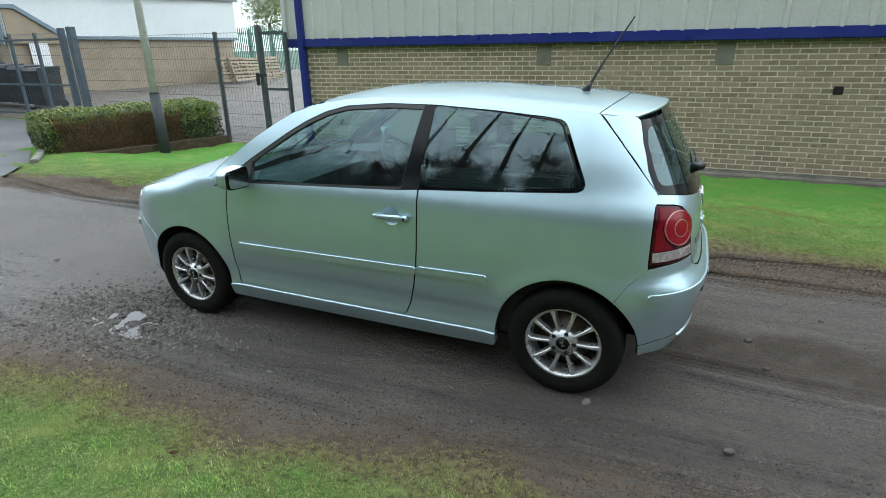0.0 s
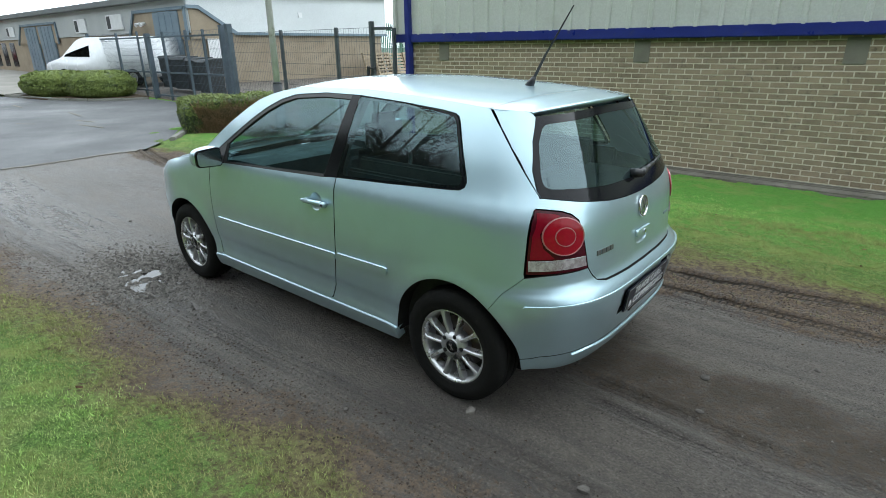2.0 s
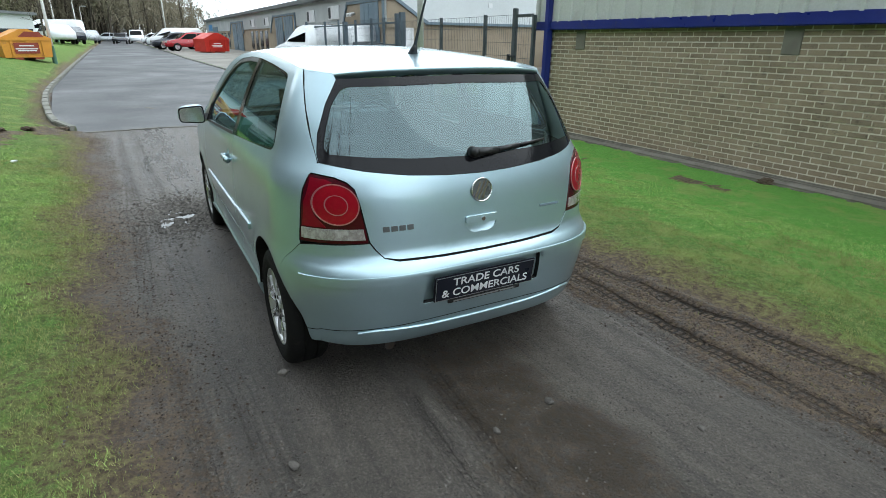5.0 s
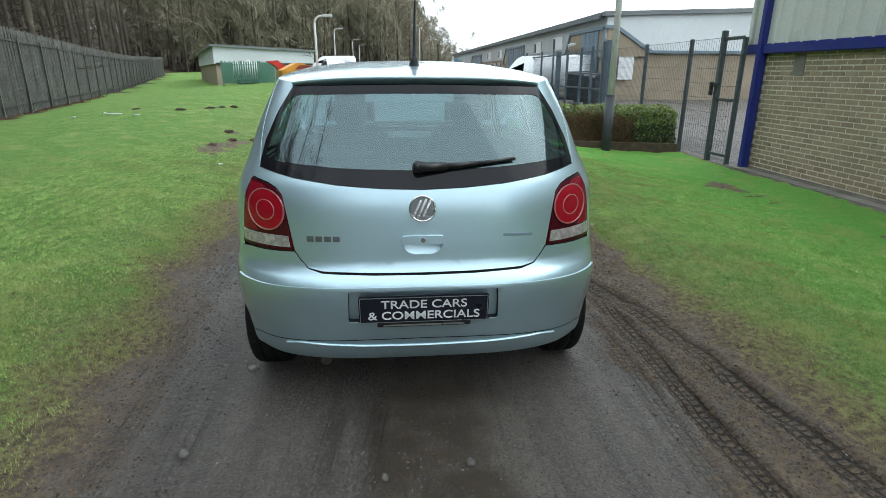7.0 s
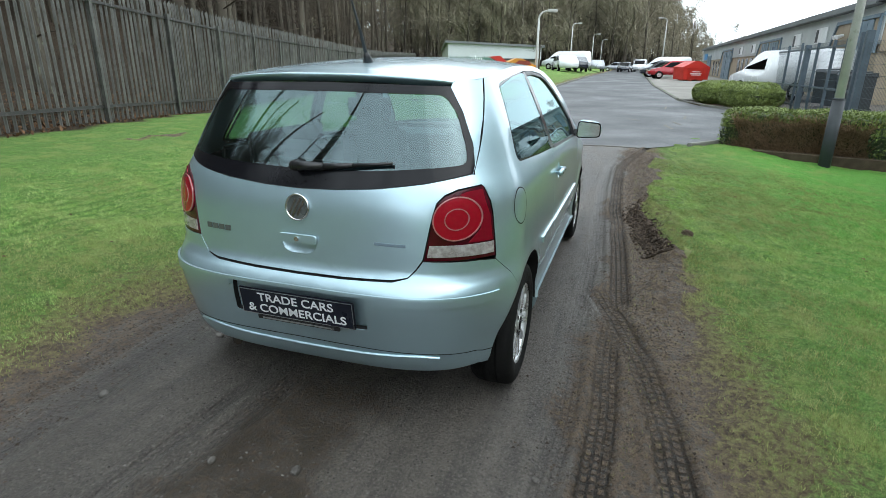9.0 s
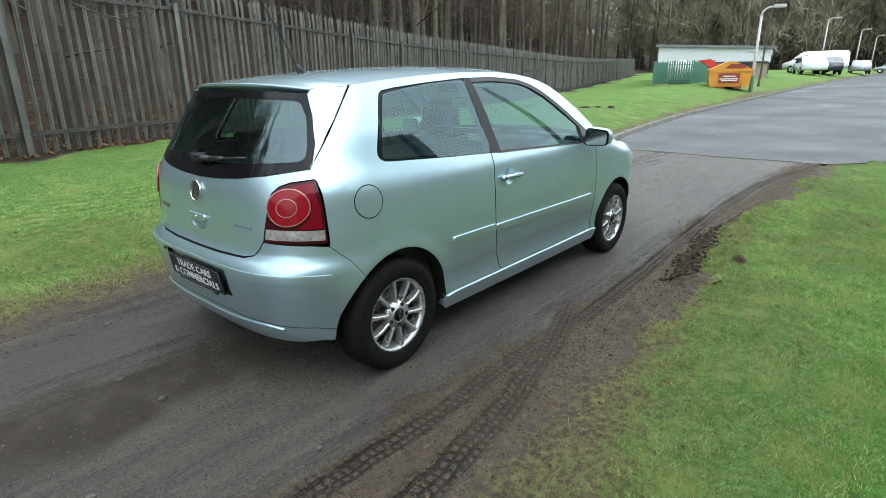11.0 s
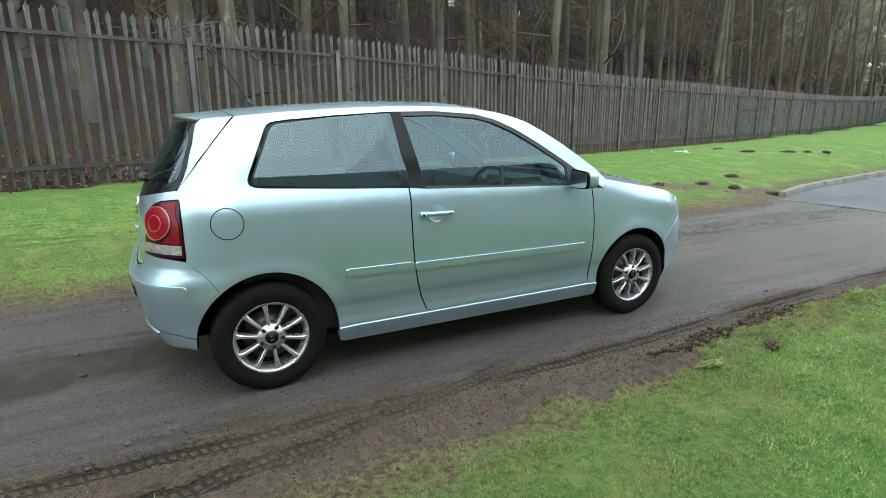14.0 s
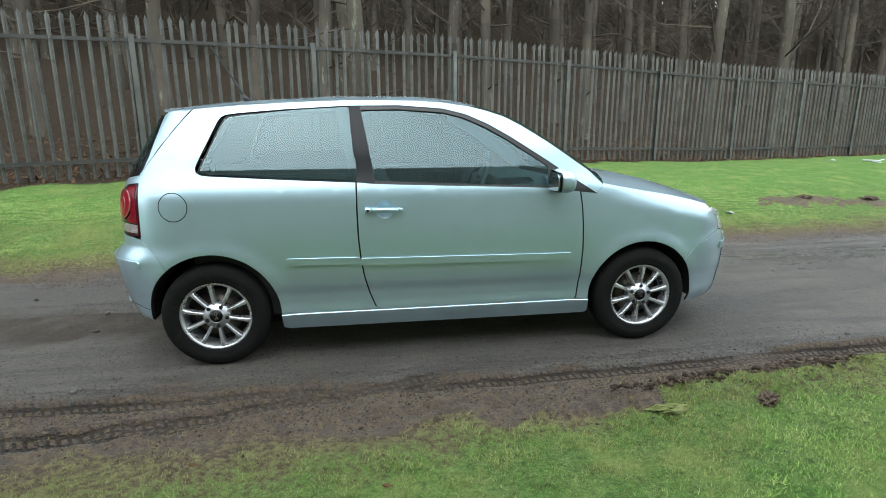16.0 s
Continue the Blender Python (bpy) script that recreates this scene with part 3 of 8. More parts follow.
    # the torn bank: turf stands above a raw face of soil
    lip = -1.46 + 0.10 * np.exp(-((X - 2.4) / 0.8) ** 2) + value_noise(X, Y * 0, 0.33, 26) * 0.14 + value_noise(X, Y, 0.09, 27) * 0.05
    stand = np.clip((X - 0.75) / 0.35, 0, 1) * np.clip((6.6 - X) / 1.2, 0, 1) * np.clip(0.75 + value_noise(X, Y * 0, 0.6, 28) * 1.3, 0, 1)
    back = lip - Y
    Z = Z + stand * 0.085 / (1 + np.exp(-np.clip(back / 0.012, -40, 40))) * np.exp(-np.clip(back, 0, 9) / 0.55)
    raw = stand * ((back > -0.07) & (back < 0.025))
    cover = np.where(raw > 0.35, 0.40, np.where((stand > 0.4) & (back > 0.05) & (Y < 0), np.maximum(cover, 0.82), cover))
    # dug patches on the far lawn
    for cx, cy, rx, ry in ((5.5, 3.05, 0.75, 0.24), (6.5, 2.9, 0.6, 0.20), (7.3, 2.55, 0.6, 0.30), (8.0, 3.4, 0.35, 0.18), (2.6, 5.1, 0.6, 0.10), (3.5, -4.7, 0.7, 0.18), (0.7, -5.0, 0.6, 0.12)):
        k = np.exp(-(((X - cx) / rx) ** 2 + ((Y - cy) / ry) ** 2)) + value_noise(X, Y, 0.26, 12) * 0.7 + value_noise(X, Y, 0.09, 19) * 0.5
        cover = np.where(k > 0.55, np.minimum(cover, 0.45), cover)
        Z = Z + np.where(k > 0.55, 0.028 * np.clip(k, 0, 1) * (0.6 + value_noise(X, Y, 0.16, 13) * 1.8), 0)
    edge_ruffle = np.clip(cover, 0.3, 1)
    grown = np.clip((cover - 0.10) / 0.2, 0, 1)
    Z = Z + near * ((fine * grown + packed * (1 - grown)) * (0.6 + 0.8 * edge_ruffle) + lumps * np.clip((cover - 0.3) / 0.5, 0, 1) * 0.7)
    # a shallow puddle by the front wheel
    pud = np.exp(-(((X - 1.66) / 0.40) ** 2 + ((Y - 1.03) / 0.24) ** 2))
    wet = 0.26 + 0.45 * pud + 0.25 * np.exp(-((Y - 0.95) / 0.35) ** 2)  + 0.22 * np.clip((X - 1.5) / 2, -0.1, 1)
    wet = wet + 0.10 * crown + value_noise(X, Y, 0.6, 21) * 0.08
    wet = wet - 0.25 * on * np.exp(-((Y + 1.32) / 0.26) ** 4)
    wet = np.where(lawn > 0.45, 0.0, wet)
    Z = Z - 0.036 * pud + pud * (value_noise(X, Y, 0.05, 29) * 0.048 + value_noise(X, Y, 0.15, 30) * 0.026)
    # under the road and the parking ground the sheet dips out of sight
    hid = (X > 7.5) & (Y < kerb_left(X) - 0.05) & ((Y > -2.0) | (X > 9.6))
    Z = np.where(hid, terrain(X, Y) - 0.06, Z)
    d = (Y - np.interp(X, FENCE_X, FENCE_Y)) * 0.96
    litter = np.clip((d + 0.35 + value_noise(X, Y, 0.4, 14) * 0.5) / 0.4, 0, 1)
    litter = np.maximum(litter, np.clip((X - 120 + Y * 0.17) / 10, 0, 1))
    litter = np.maximum(litter, crown * (0.68 + value_noise(X, Y, 0.2, 24) * 0.35 + value_noise(X, Y, 0.07, 44) * 0.35))
    cover = np.where((Y < -5.95) & (X > 5.6), 0.1, cover)
    nx, ny = X.shape
    verts = np.stack([X, Y, Z], -1).reshape(-1, 3)
    a = (np.arange(nx - 1)[:, None] * ny + np.arange(ny - 1)[None, :]).reshape(-1)
    me = bpy.data.meshes.new("ground")
    me.from_pydata(verts.tolist(), [], np.stack([a, a + ny, a + ny + 1, a + 1], -1).tolist())
    me.polygons.foreach_set("use_smooth", [True] * len(me.polygons))
    at = me.attributes.new("cover", "FLOAT_VECTOR", "POINT")
    at.data.foreach_set("vector", np.stack([cover, wet, litter], -1).reshape(-1).astype(np.float32))
    lush = np.where(Y < 0, np.clip((-2.1 - Y) / 1.4, 0, 1), 0.25 * np.clip((lawn - 0.7) / 1.3, 0, 1))
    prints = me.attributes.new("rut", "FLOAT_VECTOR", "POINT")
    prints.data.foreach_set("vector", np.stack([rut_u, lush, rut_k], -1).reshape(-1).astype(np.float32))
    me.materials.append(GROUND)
    ob = new("ground", me)
    tagged(ob, "wet gravel track between mown lawns with muddy edges", "ground", kind="structure")
    return xs, ys, Z, cover


GX, GY, GZ, GCOVER = build_ground()
bm = bmesh.new()
bmesh.ops.create_circle(bm, cap_ends=True, segments=28, radius=1.0)
for v in bm.verts:
    v.co = Vector((1.66 + v.co.x * 0.42, 1.03 + v.co.y * 0.25, -0.0285))
tagged(part("puddle", bm, WATER), "shallow puddle lying in the wet gravel", "puddle", kind="structure")


def on_sheet(x, y):
    i = int(np.clip(np.searchsorted(GX, x), 1, len(GX) - 1))
    j = int(np.clip(np.searchsorted(GY, y), 1, len(GY) - 1))
    return float(GZ[i - 1:i + 1, j - 1:j + 1].mean())


def strip_mesh(name, left, right, material, lift=0.0, sub=6):
    """A sheet between two lines of plan points, laid on the land."""
    rows = []
    for (a, b), (c, d) in zip(zip(left, left[1:]), zip(right, right[1:])):
        k = max(1, int(max(math.dist(a, b), math.dist(c, d)) / 1.5))
        for s in range(k):
            t = s / k
            rows.append(((a[0] + (b[0] - a[0]) * t, a[1] + (b[1] - a[1]) * t), (c[0] + (d[0] - c[0]) * t, c[1] + (d[1] - c[1]) * t)))
    rows.append((left[-1], right[-1]))
    verts, faces = [], []
    for p, q in rows:
        for j in range(sub + 1):
            x, y = p[0] + (q[0] - p[0]) * j / sub, p[1] + (q[1] - p[1]) * j / sub
            verts.append((x, y, float(road_height(x)) + lift))
    for i in range(len(rows) - 1):
        for j in range(sub):
            a = i * (sub + 1) + j
            faces.append((a, a + 1, a + sub + 2, a + sub + 1))
    return mesh_of(name, verts, faces, material, True)


RIGHT_EDGE = [(7.45, -1.5), (8.3, -2.35), (9.3, -3.0), (10.1, -4.2), (10.3, -5.75), (16.4, -5.75), (16.9, -4.6), (18.6, -3.4), (21.0, -2.75), (34.0, -2.0), (60.0, -1.7), (150.0, -1.2)]
LEFT_EDGE = [(x, float(kerb_left(x))) for x in (7.45, 8.3, 9.3, 10.1, 10.3, 16.4, 16.9, 18.6, 21.0, 34.0, 60.0, 150.0)]
tagged(part("road", strip_mesh("road", LEFT_EDGE, RIGHT_EDGE, ASPHALT, 0.012), None), "grey asphalt estate road with faded markings", "road", kind="structure")
park_l = [(21.0, -2.9), (34.0, -2.15), (60.0, -1.85), (150.0, -1.4)]
park_r = [(21.0, -8.3), (34.0, -8.3), (60.0, -8.3), (150.0, -8.3)]
tagged(part("pavement", strip_mesh("pavement", park_l, park_r, CONCRETE, 0.05), None), "pale concrete parking ground before the units", "pavement", kind="structure")
# the pale joint where the asphalt begins
bm = bmesh.new()
for i in range(14):
    y0, y1 = -1.35 + i * 0.245, -1.35 + (i + 1) * 0.245
    w = 0.025 + 0.03 * random.random()
    x0 = 7.40 + 0.05 * math.sin(i * 0.9)
    prism_bm([(x0, y0), (x0 + w, y0), (x0 + w, y1), (x0, y1)], 0.0, 0.0165, "z", bm)
tagged(part("joint", bm, CONCRETE), "pale concrete joint at the asphalt edge", "joint", kind="structure")


def kerb_run(name, pts, label, size=0.12, high=0.10):
    """Kerb stones laid end to end along a line on the land; each stone a piece."""
    holder = thing(name, label, "kerb", kind="structure")
    made, rest = 0, []
    me = None
    for (a, b) in zip(pts, pts[1:]):
        run = math.dist(a, b)
        k = max(1, round(run / 0.9))
        ang = math.degrees(math.atan2(b[1] - a[1], b[0] - a[0]))
        for i in range(k):
            t = (i + 0.5) / k
            x, y = a[0] + (b[0] - a[0]) * t, a[1] + (b[1] - a[1]) * t
            if me is None:
                bm = box_bm(-0.445, 0.445, -size / 2, size / 2, -0.25, high, 0.015)
                me = bpy.data.meshes.new("kerb_stone")
                bm.to_mesh(me)
                bm.free()
                me.materials.append(KERB)
            ob = new("kerb_stone", me)
            ob.parent = holder
            ob.matrix_basis = pose(x, y, float(road_height(x)), 0, 0, ang) @ Matrix.Diagonal((run / k / 0.9, 1, 1, 1))
    return holder


kerb_run("kerb_1", [(x, float(kerb_left(x)) + 0.05) for x in (7.6, 8.6, 9.6, 12, 14.5, 17, 20, 25, 30, 36, 44, 55)], "low concrete kerb edging the lawn")
kerb_run("kerb_2", [(8.0, -2.25), (8.7, -2.8), (9.4, -3.3), (9.9, -4.2), (10.1, -5.6)], "mossy concrete kerb round the hedge bed", 0.12, 0.07)
kerb_run("kerb_3", [(16.55, -5.6), (16.75, -4.9), (17.4, -4.1), (18.6, -3.45), (21.0, -2.85), (21.6, -3.6)], "mossy concrete kerb round the second hedge bed", 0.12, 0.08)
kerb_run("kerb_4", [(21.8, -2.8), (28, -2.4), (34, -2.07), (60, -1.77)], "flush concrete kerb of the parking ground", 0.12, 0.05)
# bed under the second hedge
tagged(part("bed", prism_bm([(16.75, -5.7), (16.9, -4.8), (17.5, -4.0), (18.7, -3.35), (21.0, -2.8), (21.5, -3.6), (21.3, -5.7)], -0.1, 0.20, "z"), SOIL), "dark earth bed under a clipped hedge", "bed", kind="structure")
# worn white marks on the road
bm = bmesh.new()
for x, y, a, s in ((11.5, -2.0, 8, 1.3), (12.4, -2.25, 10, 0.9), (12.9, -1.2, 30, 0.5), (14.2, -2.6, -6, 1.6), (17.5, -2.2, -4, 1.6), (10.6, 0.9, 20, 0.4)):
    zz = float(road_height(x)) + 0.0145
    box_bm(-s / 2, s / 2, -0.03, 0.03, 0, 0.003, 0, bm, pose(x, y, zz, 0, 0, a))
tagged(part("road_marks", bm, PAD), "faded white paint marks worn into the asphalt", "road marking", kind="structure")

# ---- the brick and sheet-metal unit beside the track ----
WALL_Y, WALL_X0, WALL_X1 = -6.14, -16.0, 5.36
wall = thing("wall_south", "buff brick wall with concrete pads under blue steel beam", "wall", kind="structure")
part("core", box_bm(WALL_X0, WALL_X1, WALL_Y - 0.30, WALL_Y - 0.004, -0.6, 1.76), MORTAR, wall, "pale mortar bed")
part("plinth", box_bm(WALL_X0, WALL_X1, WALL_Y - 0.2, WALL_Y + 0.05, -0.6, -0.135, 0.02), PLINTH, wall, "mossy concrete plinth")
part("apron", box_bm(WALL_X0, WALL_X1 + 0.25, WALL_Y + 0.052, WALL_Y + 0.31, -0.6, -0.165, 0.025), PLINTH, wall, "narrow mossy concrete strip at the wall foot")
for px in (4.50, 0.63, -2.03, -5.6, -9.0):
    part("pad", box_bm(px - 0.12, px + 0.12, WALL_Y - 0.05, WALL_Y + 0.009, 1.38, 1.70, 0.006), PAD, wall, "concrete bearing pad")
# no hole is cut: a black block on the face gives its inner shade
part("vent", box_bm(-3.56, -3.44, WALL_Y - 0.04, WALL_Y + 0.008, 0.99, 1.10, 0.004), GAP, wall, "vent hole with its inner shade drawn as a black block")
unit = thing("industrial_unit", "large pale metal-clad industrial unit with blue steel trim", "building")
part("beam", box_bm(WALL_X0, 5.80, WALL_Y - 0.10, WALL_Y + 0.10, 1.72, 1.875, 0.012), BLUE, unit, "dark blue steel beam")
part("corner_post", box_bm(5.28, 5.40, WALL_Y + 0.02, WALL_Y + 0.15, -0.3, 5.2, 0.012), BLUE, unit, "dark blue corner post")
# corrugated sheet: wide pans between narrow ribs
prof, x = [], WALL_X0
while x < 5.70:
    prof += [(x, 0.0), (x + 0.245, 0.0), (x + 0.262, 0.034), (x + 0.308, 0.034)]
    x += 0.325
verts = [(px, WALL_Y + 0.055 + d, z) for z in (1.86, 2.8, 5.2) for px, d in prof]
k = len(prof)
part("cladding", mesh_of("cladding", verts, [(r * k + i, r * k + i + 1, (r + 1) * k + i + 1, (r + 1) * k + i) for r in range(2) for i in range(k - 1)], CLAD), None, unit, "pale ribbed metal sheet")
part("flashing", box_bm(5.66, 5.74, WALL_Y - 0.3, WALL_Y + 0.11, 1.88, 5.2, 0.01), CLAD, unit)
part("end_wall", box_bm(5.06, 5.35, WALL_Y - 14, WALL_Y - 0.31, -0.6, 5.2), CLAD, unit)
part("roof", prism_bm([(WALL_Y + 0.2, 3.75), (WALL_Y - 7, 4.55), (WALL_Y - 14, 3.75), (WALL_Y - 14, 3.65), (WALL_Y - 7, 4.45), (WALL_Y + 0.2, 3.65)], WALL_X0, 5.8, "x"), ROOF_GREY, unit)

# ---- the far terrace of units: gable towards the track, front along the road ----
FX0, FX1, FY, GYE = 18.2, 72.0, -8.2, -17.9
terrace = thing("unit_terrace", "long terrace of grey-clad brick workshop units", "building", (0, 0, 0))
part("front_wall", box_bm(FX0, FX1, FY - 0.3, FY, -0.3, 2.25), FAR_BRICK, terrace, "buff brick front")
part("front_cladding", box_bm(FX0, FX1, FY - 0.25, FY + 0.05, 2.25, 3.42), CLAD_GREY, terrace, "grey metal sheet band")
part("gable_wall", box_bm(FX0, FX0 + 0.3, GYE, FY - 0.30, -0.3, 2.2), FAR_BRICK, terrace, "buff brick gable")
part("gable_cladding", prism_bm([(FY + 0.02, 2.2), (FY + 0.02, 3.5), (GYE - 0.3, 3.82), (GYE - 0.3, 2.2)], FX0 - 0.06, FX0 + 0.2, "x"), WHITE_WALL, terrace, "pale metal sheet gable")
part("gable_flashing", box_bm(FX0 - 0.13, FX0 - 0.06, GYE - 0.3, FY - 1.7, 2.13, 2.24, 0.01), DOOR_BLUE, terrace, "blue-grey drip flashing")
part("gable_roof_edge", prism_bm([(FY + 0.2, 3.46), (FY + 0.2, 3.62), (GYE - 0.4, 3.95), (GYE - 0.4, 3.79)], FX0 - 0.2, FX0 + 0.1, "x"), ROOF_GREY, terrace, "grey verge trim")
part("roof", prism_bm([(FY + 0.25, 3.42), (FY + 0.25, 3.60), (GYE - 0.3, 3.95), (GYE - 0.3, 3.75)], FX0 + 0.1, FX1, "x"), ROOF_GREY, terrace, "shallow grey sheet roof")
part("gutter", box_bm(FX0 + 0.1, FX1, FY + 0.05, FY + 0.30, 3.36, 3.50, 0.03), ROOF_GREY, terrace, "grey eaves gutter")
# the brick entrance bays that rise into the cladding, with their dark trim
def bay(x0, x1, top=3.0, slope=0.7):
    poly = [(x0 + slope, 2.05), (x0, top), (x1, top), (x1 + slope, 2.05)] if slope < 0 else [(x0, 2.0), (x0, top), (x1, top), (x1 + slope, 2.0)]
    part("bay", prism_bm(poly, FY + 0.05, FY + 0.07, "y"), FAR_BRICK, terrace, "raised brick bay")
    bm = bmesh.new()
    for (a, b), (c, d) in zip(poly, poly[1:]):
        ln = math.hypot(c - a, d - b)
        box_bm(-0.05, ln + 0.05, FY + 0.06, FY + 0.13, -0.05, 0.06, 0, bm, Matrix.Translation((a, 0, b)) @ Matrix.Rotation(-math.atan2(d - b, c - a), 4, "Y"))
    part("bay_trim", bm, DOOR_BLUE, terrace, "dark blue-grey trim")


bay(18.25, 22.4, 3.05, 0.75)
part("corner_brick", prism_bm([(FY - 0.01, 2.0), (FY - 0.01, 3.05), (FY - 0.35, 3.05), (FY - 1.75, 2.15), (FY - 1.75, 2.0)], FX0 - 0.10, FX0 - 0.07, "x"), FAR_BRICK, terrace)
part("corner_trim", prism_bm([(FY + 0.1, 3.02), (FY + 0.1, 3.14), (FY - 0.38, 3.14), (FY - 1.85, 2.24), (FY - 1.80, 2.12), (FY - 0.34, 3.02)], FX0 - 0.16, FX0 - 0.10, "x"), DOOR_BLUE, terrace, "sloping blue-grey trim")
for x0, x1, top in ((18.75, 20.75, 2.98), (32.2, 34.3, 2.85), (34.7, 36.6, 2.85), (49, 51.2, 2.8), (51.6, 53.5, 2.8), (63, 66, 2.7)):
    d = part("door", box_bm(x0, x1, FY + 0.03, FY + 0.11, 0.2, top, 0.01), DOOR_BLUE, terrace, "blue-grey steel door")
    for i in range(1, 4):
        part("rib", box_bm(x0 + (x1 - x0) * i / 4 - 0.02, x0 + (x1 - x0) * i / 4 + 0.02, FY + 0.11, FY + 0.125, 0.25, top - 0.05), DOOR_BLUE, d)
bay(31.6, 37.2, 2.95, 0.9)
bay(48.4, 54.1, 2.9, 0.9)
for x0, x1 in ((24.5, 25.4), (26.3, 27.2), (28.2, 29.1), (39.5, 40.4), (41.2, 42.1), (42.9, 43.8), (44.6, 45.5), (56, 57), (58, 59), (60, 61)):
    part("window", box_bm(x0, x1, FY - 0.05, FY + 0.025, 0.75, 2.1, 0.01), GLOSS_BLACK, terrace, "dark narrow window")
for x0, x1, z0, z1 in ((23.6, 25.2, 2.45, 3.05), (27.6, 29.0, 2.40, 3.0), (38.6, 40.0, 2.40, 2.95), (43.5, 45.0, 2.40, 2.95)):
    s = part("sign_board", box_bm(x0, x1, FY + 0.06, FY + 0.10, z0, z1, 0.005), WHITE, terrace, "white sign board with a dark block")
    part("sign_block", box_bm(x1 - 0.42, x1 - 0.06, FY + 0.10, FY + 0.106, z0 + 0.05, z1 - 0.05), BIN_DARK, s)
part("blue_sign", box_bm(66.8, 69.5, FY + 0.06, FY + 0.10, 2.35, 2.95, 0.005), SIGN_BLUE, terrace, "blue sign board")
part("notice", box_bm(FX0 - 0.15, FX0 - 0.13, -9.35, -8.75, 1.15, 2.0, 0.004), WHITE, terrace, "pale notice board on the brick")
part("alarm_box", box_bm(FX0 - 0.1, FX0 - 0.06, -13.2, -13.0, 2.85, 3.05, 0.01), WHITE, terrace, "white alarm box")
for x in (21.5, 21.9):
    part("flood_lamp", cyl_bm((x, FY + 0.1, 2.62), (x - 0.05, FY + 0.32, 2.55), 0.05, 0.08), WHITE, terrace, "small white flood lamp")

# ---- low shed across the far lawn ----
shed = thing("low_shed", "low white-clad shed with grey-brown brick base", "building", (34.0, 11.1, 0.25), -70.3)
L, D = 6.1, 24.0
part("base_wall", box_bm(0, L, 0, D, -0.6, 1.62), FAR_BRICK, shed, "grey-brown brick base")
part("upper_wall", prism_bm([(-0.1, 1.62), (-0.1, 2.66), (L + 0.1, 2.40), (L + 0.1, 1.62)], -0.10, D, "y"), WHITE_WALL, shed, "white metal sheet")
part("roof", prism_bm([(-0.3, 2.64), (-0.3, 2.78), (L + 0.3, 2.52), (L + 0.3, 2.38)], -0.3, D + 0.2, "y"), ROOF_GREY, shed, "grey roof edge")
part("drip", box_bm(0, L, -0.14, -0.10, 1.58, 1.68), BIN_DARK, shed, "dark drip rail")
part("door", box_bm(L - 1.5, L - 0.7, -0.06, 0.05, -0.1, 1.58), BIN_DARK, shed, "dark door")
for i in range(6):
    part("side_window", box_bm(L - 0.05, L + 0.04, 2.0 + i * 3.5, 3.6 + i * 3.5, 0.5, 1.5), GLOSS_BLACK, shed, "dark side window")
part("canopy", box_bm(L, L + 3.4, D - 2, D + 7, 2.5, 2.95), WHITE_WALL, shed, "flat white canopy")
part("canopy_post", box_bm(L + 3.1, L + 3.3, D - 1.9, D - 1.7, -0.3, 2.5), GALV, shed)

# ---- the car: surfaces of the body as functions, panels cut from them ----
half_width = smooth_curve([0.12, 0.20, 0.29, 0.335, 0.385, 0.44, 0.55, 0.70, 0.85, 0.94, 0.985, 1.05, 1.20, 1.35, 1.41, 1.45, 1.50],
                          [0.745, 0.770, 0.799, 0.7955, 0.797, 0.807, 0.816, 0.819, 0.812, 0.804, 0.788, 0.760, 0.702, 0.632, 0.598, 0.565, 0.52])
rear_line = smooth_curve([0.12, 0.20, 0.30, 0.36, 0.45, 0.55, 0.600, 0.628, 0.655, 0.685, 0.77, 0.905, 0.98, 1.05, 1.20, 1.36, 1.42, 1.50],
                         [-1.68, -1.735, -1.790, -1.812, -1.830, -1.846, -1.847, -1.833, -1.811, -1.797, -1.791, -1.780, -1.762, -1.728, -1.645, -1.548, -1.508, -1.45])
rear_round = smooth_curve([0.12, 0.5, 0.9, 1.05, 1.2, 1.36, 1.5], [0.42, 0.44, 0.46, 0.44, 0.38, 0.32, 0.26])
nose_line = smooth_curve([0.12, 0.20, 0.30, 0.42, 0.55, 0.64, 0.70, 0.76, 0.82, 0.90], [1.90, 1.955, 1.985, 2.005, 2.005, 1.985, 1.95, 1.88, 1.76, 1.45])
bonnet_line = smooth_curve([0.85, 0.95, 1.15, 1.45, 1.75, 1.90, 1.99], [1.005, 0.985, 0.945, 0.890, 0.805, 0.740, 0.66])
NOSE_ROUND = 0.62
RW, FW = (-1.23, 0.29), (1.23, 0.29)


def flare(x, z):
    f = 0.0
    for cx, r in ((RW[0], 0.352), (FW[0], 0.340)):
        d = math.hypot(x - cx, z - 0.29)
        f += 0.011 * math.exp(-((d - r) / 0.055) ** 2) * (1 if z > 0.2 else 0)
    return f * min(1.0, max(0.0, (x + 1.63) / 0.10))


